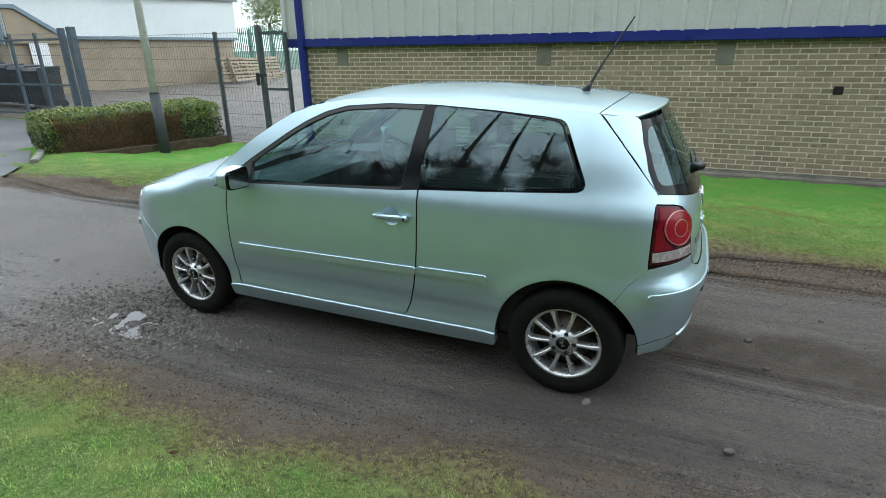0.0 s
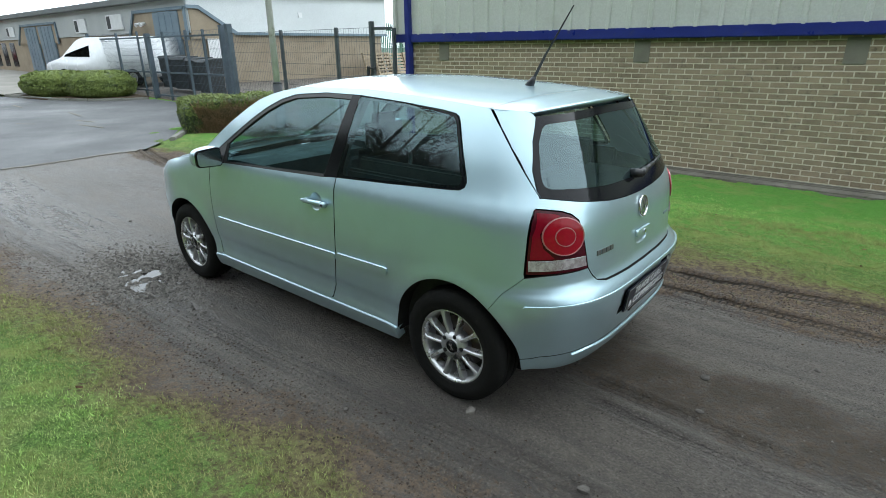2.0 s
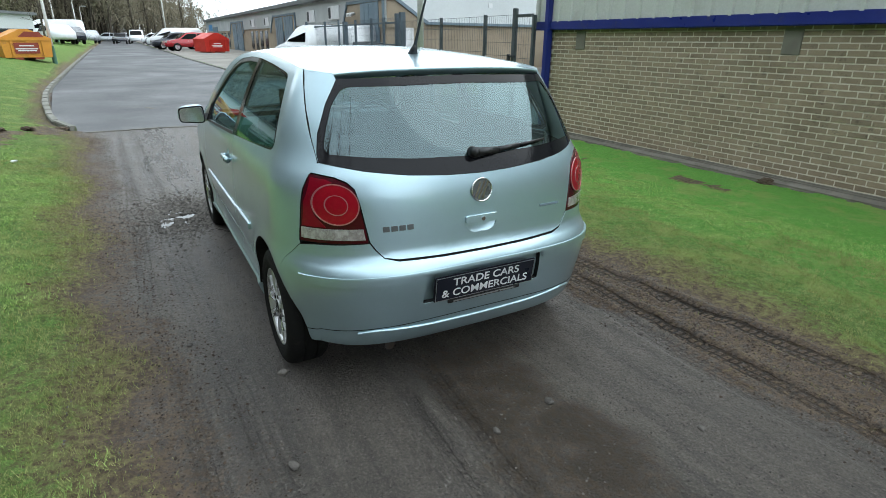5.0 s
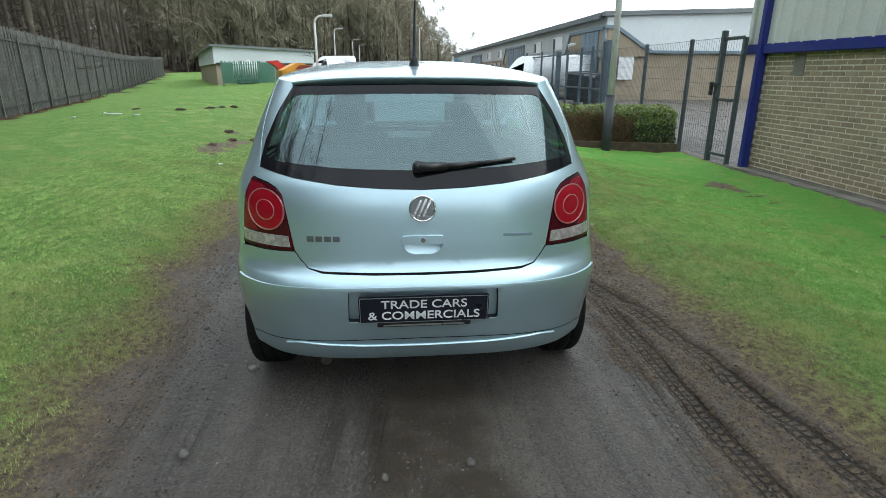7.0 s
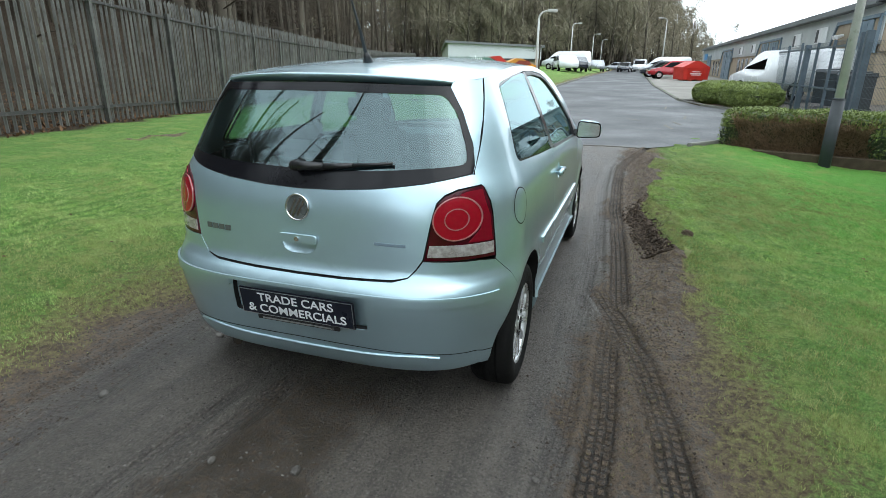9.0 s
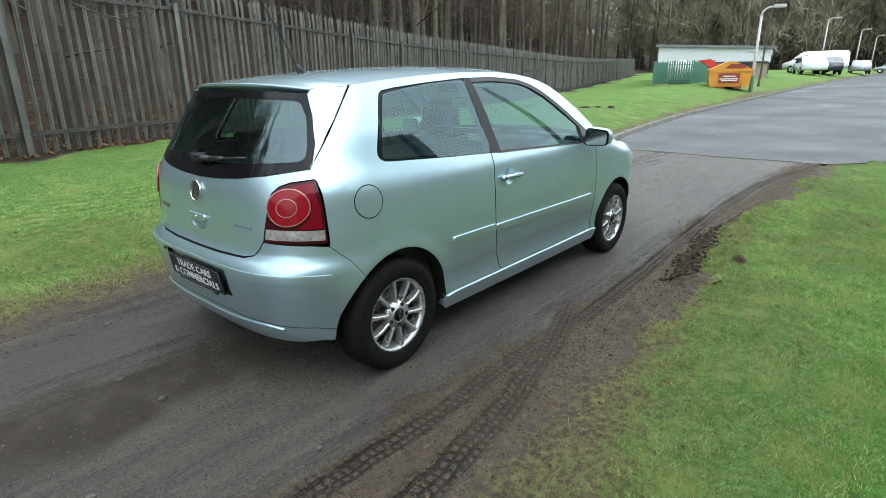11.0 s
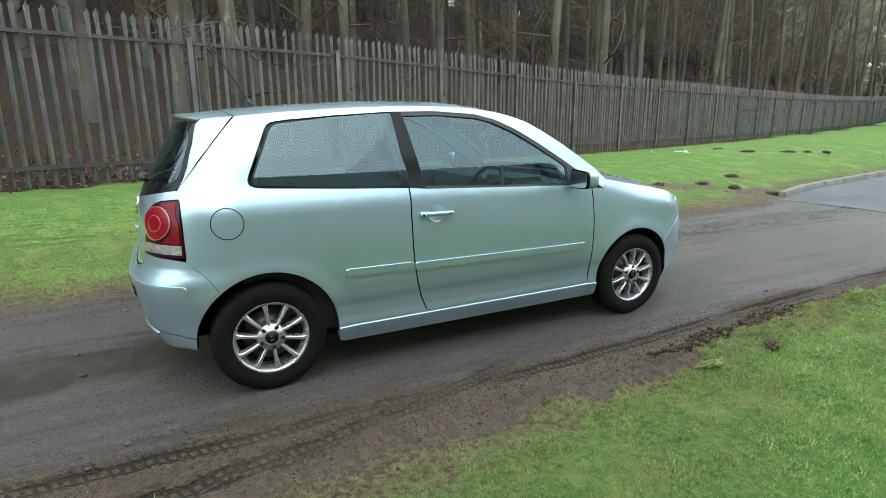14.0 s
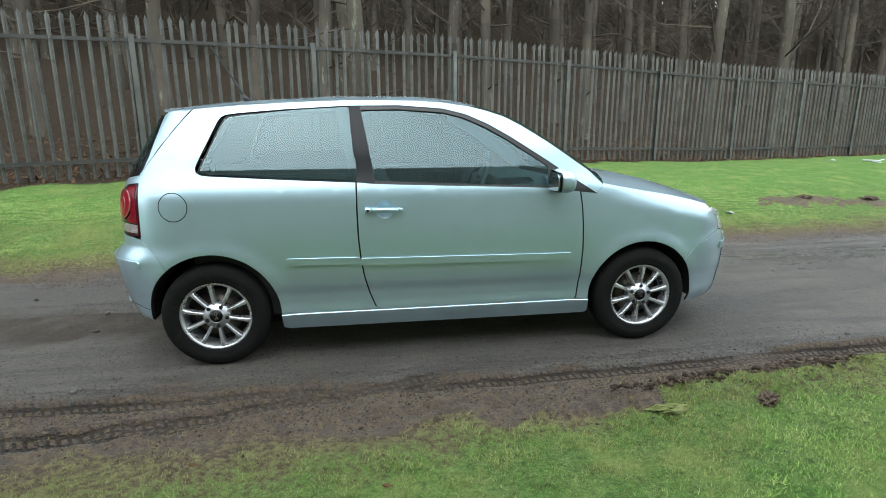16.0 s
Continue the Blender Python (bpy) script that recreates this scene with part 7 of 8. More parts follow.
# ---- skips, compound, bins, pallets ----
def skip(name, label, at, turn, long, wide, high, mat, panel, peak):
    s = thing(name, label, "skip", at, turn)
    prof = [(-long * 0.32, 0.08), (long * 0.32, 0.08), (long * 0.5, high * 0.55), (long * 0.46, high), (-long * 0.46, high), (-long * 0.5, high * 0.55)]
    if peak:
        prof = [(-long * 0.46, 0.08), (long * 0.46, 0.08), (long * 0.5, high * 0.70), (long * 0.08, high), (-long * 0.08, high), (-long * 0.5, high * 0.70)]
    body = prism_bm(prof, -wide / 2, wide / 2, "y")
    part("body", body, mat, s, "")
    for x in (-long * 0.30, 0, long * 0.30):
        part("rib", box_bm(x - 0.035, x + 0.035, -wide / 2 - 0.045, -wide / 2, 0.12, high * 0.66, 0.008), mat, s)
    for y in (-wide / 2, wide / 2):
        part("rim", box_bm(-long * 0.49, long * 0.49, y - 0.045, y + 0.045, high * 0.62, high * 0.72, 0.01), mat, s)
    part("side_panel", box_bm(-long * 0.26, long * 0.22, -wide / 2 - 0.052, -wide / 2 - 0.045, high * 0.20, high * 0.56), panel, s, "dark red panel with pale print")
    bars = bmesh.new()
    for z, w in ((0.44, 0.16), (0.34, 0.24), (0.28, 0.2)):
        box_bm(-long * w, long * w * 0.8, -wide / 2 - 0.058, -wide / 2 - 0.052, high * z, high * (z + 0.035), 0, bars)
    part("print_bars", bars, WHITE, s, "pale bars of print")
    for x in (-long * 0.2, long * 0.2):
        part("skid", box_bm(x - 0.15, x + 0.15, -wide / 2, wide / 2, 0, 0.09), SKIP_DARK, s)
    return s


s1 = skip("covered_skip", "yellow covered skip with dark red panels on the lawn", (25.6, 4.75, ground_at(25.6, 4.75)), -70, 1.75, 1.4, 1.15, SKIP_YELLOW, SKIP_DARK, True)
part("lid_panel", prism_bm([(-0.25, 0.86), (0.62, 0.86), (0.5, 1.04), (0.0, 1.06)], -0.72, -0.705, "y"), SKIP_DARK, s1, "dark red lid panel")
skip("skip", "bright red covered skip beside the parking ground", (44.0, -4.9, float(road_height(44)) + 0.05), -65, 2.1, 1.5, 1.40, SKIP_RED, SKIP_RED, True)
red = thing("red_chute", "red plastic chute leaning by a yellow skip", "chute", (26.6, 5.7, ground_at(26.6, 5.7)), -70)
part("body", prism_bm([(-0.75, 1.12), (-0.2, 1.18), (0.35, 0.75), (0.4, 0.2), (0.15, 0.0), (0.05, 0.5), (-0.4, 0.95)], -0.25, 0.25, "y"), SKIP_RED, red)


def compound():
    c = thing("green_compound", "small green steel palisade compound round a white tank", "enclosure", (27.6, 8.9, ground_at(28, 7.6)), -71)
    me = None
    for i in range(24):
        part("pale", box_bm(i * 0.118 - 0.036, i * 0.118 + 0.036, -0.01, 0.01, 0.04, 1.12 + 0.04 * (i % 2)), GREEN_STEEL, c)
    for i in range(10):
        part("pale", box_bm(-0.01, 0.01, 0.1 + i * 0.14 - 0.04, 0.1 + i * 0.14 + 0.04, 0.04, 1.12), GREEN_STEEL, c)
    for z in (0.25, 0.95):
        part("rail", box_bm(-0.05, 2.8, 0.012, 0.045, z, z + 0.05), GREEN_STEEL, c)
    for x in (-0.05, 0.93, 1.86, 2.8):
        part("post", box_bm(x - 0.04, x + 0.04, 0.0, 0.08, -0.2, 1.18), GREEN_STEEL, c)
    part("back_sheet", box_bm(0, 2.75, 1.45, 1.5, 0, 1.1), GREEN_STEEL, c)
    tank = thing("white_tank", "white plastic tank behind green palings", "tank", (28.6, 7.9, ground_at(28, 7.6)), -71)
    part("body", cyl_bm((-0.7, 0, 0.62), (0.6, 0, 0.62), 0.48, None, 20), WHITE, tank, "", True)
    part("neck", cyl_bm((0.0, 0, 1.05), (0.0, 0, 1.22), 0.18, 0.16, 16), WHITE, tank)
    part("cradle", box_bm(-0.6, 0.5, -0.3, 0.3, 0, 0.2), BIN_DARK, tank)


compound()


def wheeled_bin(x, y, turn):
    b = thing("wheeled_bin", "dark grey wheeled bin behind the yard fence", "bin", (x, y, ground_at(x, y)), turn, "bins")
    part("body", prism_bm([(-0.27, 0.06), (0.25, 0.06), (0.30, 0.98), (-0.30, 0.98)], -0.29, 0.29, "y"), BIN_DARK, b)
    part("lid", prism_bm([(-0.33, 0.98), (0.33, 0.98), (0.28, 1.06), (-0.30, 1.09)], -0.31, 0.31, "y"), BIN_DARK, b)
    for y0 in (-0.27, 0.27):
        part("wheel", cyl_bm((-0.24, y0 - 0.03, 0.1), (-0.24, y0 + 0.03, 0.1), 0.1, None, 14), BIN_DARK, b)


for i, (x, y) in enumerate(((14.6, -6.8), (15.4, -6.9), (16.15, -6.8), (16.9, -6.75))):
    wheeled_bin(x, y, 90 + i * 7)


def pallet(at, tilt, turn):
    p = thing("pallet", "weathered wooden pallet leaning on the gable", "pallet", at, turn, "pallets")
    p.matrix_basis = pose(*at, 0, 0, turn) @ Matrix.Rotation(radians(tilt), 4, "X")
    for i in range(7):
        part("slat", box_bm(-0.6, 0.6, -0.02, 0.0, i * 0.155, i * 0.155 + 0.095), PALLET, p)
    for x in (-0.58, -0.04, 0.50):
        part("bearer", box_bm(x, x + 0.09, 0.0, 0.09, 0, 1.03), PALLET, p)


pallet((16.9, -16.2, 0.42), -14, -84)
pallet((16.75, -16.8, 0.42), -18, -80)
pallet((17.0, -17.9, 0.42), -24, -92)
pallet((16.9, -19.0, 0.42), -20, -95)


# ---- parked vehicles ----
def vehicle(name, label, at, turn, mat, kind="car", group="parked cars"):
    v = thing(name, label, "van" if kind == "van" else "car", at, turn, group)
    if kind == "van":
        L, W, prof = 4.9, 0.92, [(-2.4, 0.35), (2.42, 0.32), (2.5, 0.62), (2.42, 0.88), (1.70, 1.10), (0.95, 1.74), (0.6, 1.86), (-2.3, 1.88), (-2.45, 1.70), (-2.48, 0.6)]
        glass = [[(1.52, 1.14), (0.92, 1.66), (0.30, 1.68), (0.30, 1.12)]]
        screen = [(1.68, 1.12), (0.98, 1.72)]
        axles, r = (-1.55, 1.6), 0.33
    else:
        L, W, prof = 4.2, 0.86, [(-2.1, 0.34), (2.05, 0.32), (2.1, 0.55), (1.98, 0.72), (1.15, 0.90), (0.45, 1.36), (0.1, 1.43), (-1.1, 1.41), (-1.75, 1.02), (-2.08, 0.92), (-2.12, 0.6)]
        glass = [[(0.98, 0.93), (0.42, 1.30), (-0.25, 1.33), (-0.25, 0.93)], [(-0.33, 0.93), (-0.33, 1.33), (-1.02, 1.32), (-1.50, 0.98)]]
        screen = [(1.12, 0.93), (0.48, 1.35)]
        axles, r = (-1.3, 1.3), 0.31
    body = prism_bm(prof, -W, W, "y")
    for q in body.verts:
        if q.co.z > 0.95:
            q.co.y *= 1 - 0.12 * min(1, (q.co.z - 0.95) / 0.5)
    bmesh.ops.bevel(body, geom=body.edges[:], offset=0.05, segments=2, affect="EDGES")
    part("body", body, mat, v, "", True)
    for g in glass:
        for s in (-1, 1):
            gm = bmesh.new()
            vs = [gm.verts.new((x, s * (W * (1 - 0.12 * min(1, max(0, (z - 0.95)) / 0.5)) + 0.006), z)) for x, z in g]
            gm.faces.new(vs)
            bmesh.ops.solidify(gm, geom=gm.faces[:], thickness=0.004)
            part("window", gm, GLOSS_BLACK, v, "dark side window")
    (x0, z0), (x1, z1) = screen
    sm = bmesh.new()
    vs = [sm.verts.new(c) for c in ((x0 + 0.03, -W * 0.86, z0 + 0.02), (x0 + 0.03, W * 0.86, z0 + 0.02), (x1 + 0.03, W * 0.78, z1), (x1 + 0.03, -W * 0.78, z1))]
    sm.faces.new(vs)
    bmesh.ops.solidify(sm, geom=sm.faces[:], thickness=0.006)
    part("windscreen", sm, GLOSS_BLACK, v, "dark windscreen")
    for x in axles:
        for s in (-1, 1):
            w = part("wheel", cyl_bm((x, s * (W - 0.16), r), (x, s * (W + 0.015), r), r, None, 24), RUBBER, v, "", True)
            part("hub", cyl_bm((x, s * (W + 0.012), r), (x, s * (W + 0.025), r), r * 0.58, None, 18), ALLOY, w)
    for s in (-1, 1):
        part("lamp", box_bm(L / 2 - 0.12, L / 2 - 0.03, s * W * 0.72 - 0.13, s * W * 0.72 + 0.13, 0.62, 0.76, 0.02), LAMP_CLEAR, v)
    return v


vehicle("van", "white panel van parked behind the yard fence", (20.9, -6.5, 0.40), 25, VAN_WHITE, "van", "parked vans").matrix_basis @= Matrix.Diagonal((0.97, 0.95, 0.90, 1))
rz = lambda x: float(road_height(x)) + 0.05
for x, y, turn, mat, label, kind in ((48.5, -3.9, 100, RED_PAINT, "red small car on the parking ground", "car"), (54, -3.3, 95, DARK_PAINT, "dark estate car on the parking ground", "car"),
                                     (61, -3.6, 92, VAN_WHITE, "white van on the parking ground", "van"), (66, -3.8, 95, SILVER_PAINT, "silver car on the parking ground", "car"), (72, -3.5, 88, DARK_PAINT, "dark car on the parking ground", "car"),
                                     (78, -3.3, 92, VAN_WHITE, "white car on the parking ground", "car"), (52, 5.6, 20, VAN_WHITE, "white car beside the far lawn", "car"), (57, 5.0, 15, DARK_PAINT, "dark blue car beside the far lawn", "car"),
                                     (60, 6.4, 70, VAN_WHITE, "white van beside the far lawn", "van"), (74, 4.2, 10, SILVER_PAINT, "silver car on the estate road", "car"), (88, 0.9, 172, DARK_PAINT, "dark car on the estate road", "car"),
                                     (94, -1.2, 175, VAN_WHITE, "white van at the end of the road", "van"), (98, 2.6, 90, SILVER_PAINT, "silver car at the end of the road", "car"), (102, -3.5, 90, VAN_WHITE, "white car at the end of the road", "car")):
    vehicle("van" if kind == "van" else "parked_car", label, (x, y, max(rz(x), ground_at(x, y)) if y > 3 else rz(x)), turn, mat, kind, "parked vans" if kind == "van" else "parked cars")


# ---- loose stones, litter, clods ----
def scatter_stones():
    rng = np.random.RandomState(21)
    named = [(-1.374, 0.832, 0.022), (-2.155, -0.155, 0.020), (-2.01, 0.945, 0.022), (-2.22, 0.17, 0.016), (1.62, 1.0, 0.018), (0.3, 1.2, 0.016), (-2.6, -0.6, 0.016), (-0.9, 1.2, 0.014), (3.2, 0.5, 0.016), (-2.9, 0.6, 0.015), (-1.9, -1.0, 0.015), (2.6, -0.9, 0.016)]
    for x, y, r in named:
        bm = bmesh.new()
        bmesh.ops.create_icosphere(bm, subdivisions=2, radius=r)
        for v in bm.verts:
            v.co = Vector((v.co.x * 1.2, v.co.y * 0.9, v.co.z * 0.7)) * (1 + 0.35 * noise.noise(v.co * 40 + Vector((x, y, 0))))
        ob = part("stone", bm, STONE)
        ob.matrix_basis = pose(x, y, on_sheet(x, y) + r * 0.35, 0, 0, x * 77)
        tagged(ob, "small grey stone lying on the wet track", "stone", "loose stones")
    # fine grit all over the track
    k = 22000
    x = rng.uniform(-4.5, 7.2, k)
    y = np.clip(rng.normal(0, 0.8, k), -1.6, 1.7)
    pud = rng.rand(k) < 0.22
    x = np.where(pud, 1.66 + rng.normal(0, 0.34, k), x)
    y = np.where(pud, 1.03 + rng.normal(0, 0.2, k), y)
    r = rng.uniform(0.0025, 0.0080, k) * np.where(pud, 2.4, 1)
    z = np.array([on_sheet(a, b) for a, b in zip(x, y)])
    oct_v = np.array([(1, 0, 0), (-0.6, 0.9, 0), (-0.6, -0.9, 0), (0.1, 0.1, 0.8)])
    ang = rng.uniform(0, 6.28, k)
    c, s = np.cos(ang)[:, None], np.sin(ang)[:, None]
    vx = oct_v[None, :, 0] * c - oct_v[None, :, 1] * s
    vy = oct_v[None, :, 0] * s + oct_v[None, :, 1] * c
    v = np.stack([x[:, None] + vx * r[:, None], y[:, None] + vy * r[:, None], z[:, None] - 0.001 + oct_v[None, :, 2] * r[:, None]], -1).reshape(-1, 3)
    f = (np.arange(k)[:, None, None] * 4 + np.array([(0, 1, 3), (1, 2, 3), (2, 0, 3)])[None]).reshape(-1, 3)
    me = bpy.data.meshes.new("grit")
    fill_mesh(me, v, f)
    me.materials.append(STONE)
    tagged(new("grit", me), "fine loose grit over the wet track", "gravel", kind="stuff")
    # crumbs of trodden soil along both edges of the track
    k = 26000
    x = rng.uniform(-3.2, 7.0, k)
    right = rng.rand(k) < 0.72
    y = np.where(right, -1.34 + rng.normal(0, 0.17, k), kerb_left(x) - 0.14 + rng.normal(0, 0.13, k))
    r = rng.uniform(0.003, 0.008, k) * rng.uniform(0.6, 1.5, k)
    z = np.array([on_sheet(a, b) for a, b in zip(x, y)])
    ang = rng.uniform(0, 6.28, k)
    c, s = np.cos(ang)[:, None], np.sin(ang)[:, None]
    vx = oct_v[None, :, 0] * c - oct_v[None, :, 1] * s
    vy = oct_v[None, :, 0] * s + oct_v[None, :, 1] * c
    v = np.stack([x[:, None] + vx * r[:, None], y[:, None] + vy * r[:, None], z[:, None] - 0.001 + oct_v[None, :, 2] * r[:, None]], -1).reshape(-1, 3)
    f = (np.arange(k)[:, None, None] * 4 + np.array([(0, 1, 3), (1, 2, 3), (2, 0, 3)])[None]).reshape(-1, 3)
    me = bpy.data.meshes.new("soil_crumbs")
    fill_mesh(me, v, f)
    me.materials.append(CRUMB)
    tagged(new("soil_crumbs", me), "brown crumbs of trodden soil at the track edges", "soil", kind="stuff")
    # torn turf and clods heaped along the bank
    ico = bmesh.new()
    bmesh.ops.create_icosphere(ico, subdivisions=1, radius=1.0)
    unit_v = np.array([v.co[:] for v in ico.verts])
    unit_f = np.array([[v.index for v in f.verts] for f in ico.faces])
    ico.free()
    k = 2600
    heap = rng.rand(k) < 0.95
    x = np.where(heap, np.clip(rng.normal(1.55, 0.45, k), 0.8, 2.7), rng.uniform(-0.8, 6.6, k))
    y = -1.46 + 0.10 * np.exp(-((x - 2.4) / 0.8) ** 2) + value_noise(x, x * 0, 0.33, 26) * 0.14 + rng.normal(0.02, 0.045, k) * np.where(heap, 1.0, 1.7)
    r = np.where(heap, rng.uniform(0.004, 0.017, k), rng.uniform(0.003, 0.009, k))
    z = np.array([on_sheet(a, b) for a, b in zip(x, y)])
    v = unit_v[None] * rng.uniform(0.6, 1.35, (k, len(unit_v), 1)) * np.stack([r * rng.uniform(0.8, 1.5, k), r * rng.uniform(0.8, 1.2, k), r * rng.uniform(0.4, 1.0, k)], -1)[:, None, :]
    v = v + np.stack([x, y, z + r * 0.2], -1)[:, None, :]
    f = (np.arange(k)[:, None, None] * len(unit_v) + unit_f[None]).reshape(-1, 3)
    me = bpy.data.meshes.new("torn_bank")
    fill_mesh(me, v.reshape(-1, 3), f)
    me.materials.append(TURNED)
    tagged(new("torn_bank", me), "dark clods of torn soil along the lawn edge", "soil", kind="stuff")
    # clods thrown onto the lawn
    for x, y, rx, ry, h, a, mat, lab in ((1.38, -1.74, 0.050, 0.036, 0.026, 25, SOIL, "dark clod of turned soil on the grass"), (0.91, -1.70, 0.10, 0.030, 0.014, -12, BLADE_DRY, "flat strip of lifted turf on the grass"),
                                         (0.4, -5.85, 0.10, 0.05, 0.06, 10, SOIL, "dark heap of debris at the wall foot"),
                                         *((x, y, r * 0.66, r * 0.42, 0.034, a, SOIL, "lump of dug brown turf on the far lawn") for x, y, r, a in ((11.5, 5.6, 0.30, 10), (12.3, 5.1, 0.26, -20), (12.75, 4.9, 0.18, 5), (13.2, 4.7, 0.2, 30), (12.2, 7.0, 0.22, -8), (7.15, 2.75, 0.2, 20), (7.55, 2.35, 0.22, -15), (6.7, 3.05, 0.18, 8), (5.7, 3.1, 0.16, 0), (8.0, 3.45, 0.2, 12)))):
        bm = bmesh.new()
        bmesh.ops.create_icosphere(bm, subdivisions=4, radius=1.0)
        for v in bm.verts:
            n = noise.noise(v.co * 2.5 + Vector((x * 3, y * 5, 0))) * 0.45 + noise.noise(v.co * 6 + Vector((x, 0, 0))) * 0.45 + noise.noise(v.co * 14 + Vector((0, y, 0))) * 0.25
            v.co = Vector((v.co.x * rx, v.co.y * ry, v.co.z * h)) * (1 + n)
        ob = part("soil_clod", bm, mat)
        ob.matrix_basis = pose(x, y, on_sheet(x, y) + h * 0.25, 0, 0, a)
        tagged(ob, lab, "soil clod", "soil clods")
    # white scraps and fallen leaves
    for x, y, a, ln in ((10.4, 7.7, 10, 0.07), (11.5, 7.5, 40, 0.08), (10.5, 6.8, -50, 0.17), (9.8, 6.0, -40, 0.08), (4.2, 2.55, 15, 0.05)):
        bm = box_bm(-ln, ln, -0.035, 0.035, 0.0, 0.02, 0.008)
        for v in bm.verts:
            v.co.z += noise.noise(v.co * 9 + Vector((x, 0, 0))) * 0.03
        ob = part("litter", bm, WHITE)
        ob.matrix_basis = pose(x, y, on_sheet(x, y) + 0.005, 0, 0, a)
        tagged(ob, "white scrap of litter lying on the lawn", "litter", "litter")
    for i in range(34):
        x, y = (rng.uniform(-3.2, 3.5), rng.uniform(1.75, 3.6)) if i % 2 else (rng.uniform(-3, 4), rng.uniform(-3.8, -1.8))
        bm = bmesh.new()
        vs = [bm.verts.new(c) for c in ((-0.03, 0, 0.004), (-0.01, 0.018, 0.014), (0.022, 0.012, 0.006), (0.036, 0, 0.018), (0.02, -0.014, 0.012), (-0.012, -0.018, 0.004))]
        for v in vs:
            v.co *= 0.6
        bm.faces.new(vs)
        bmesh.ops.solidify(bm, geom=bm.faces[:], thickness=0.0015)
        ob = part("fallen_leaf", bm, LEAF)
        ob.matrix_basis = pose(x, y, on_sheet(x, y) + 0.014, rng.uniform(-15, 15), rng.uniform(-15, 15), rng.uniform(0, 360))
        tagged(ob, "curled brown dead leaf lying on the grass", "leaf", "fallen leaves")


scatter_stones()


# ---- green palisade and a bush beyond the terrace's end ----
def green_fence():
    c = thing("green_fence", "tall green steel palisade fence beyond the yard", "fence", (22.0, -20.5, ground_at(22.0, -20.5)), -90)
    pale_me = bpy.data.meshes.new("pale")
    bm = prism_bm([(-0.04, 0.05), (0.04, 0.05), (0.04, 2.45), (0.0, 2.55), (-0.04, 2.45)], -0.012, 0.012, "y")
    bm.to_mesh(pale_me)
    bm.free()
    pale_me.materials.append(GREEN_STEEL)
    for i in range(60):
        ob = new("pale", pale_me)
        ob.parent, ob.location = c, (i * 0.15, 0, 0)
    for z in (0.4, 2.1):
        part("rail", box_bm(-0.1, 9.0, 0.014, 0.05, z, z + 0.06), GREEN_STEEL, c)
    for i in range(4):
        part("post", box_bm(i * 2.95 - 0.05, i * 2.95 + 0.05, 0.052, 0.15, -0.3, 2.4), GREEN_STEEL, c)


green_fence()
rng_b = np.random.RandomState(33)
bush = thing("leafy_tree", "green leafy tree behind the yard fence", "tree", (25.5, -29.5, ground_at(25.5, -29.5)))
part("trunk", cyl_bm((0, 0, -0.3), (0.1, 0, 3.0), 0.16, 0.09, 10), BARK, bush, "grey trunk")
bc = rng_b.normal(size=(14000, 3)) * (1.1, 1.3, 1.25)
bc = bc[np.linalg.norm(bc / (2.2, 2.5, 2.6), axis=1) < 1] + (0, 0, 4.3)
bn = rng_b.normal(size=bc.shape)
bn /= np.linalg.norm(bn, axis=1, keepdims=True)
tagged(part("crown", leaf_cloud("crown", bc, bn, 0.11, HEDGE, rng_b), None, bush, "yellow-green leaves"), kind="stuff")

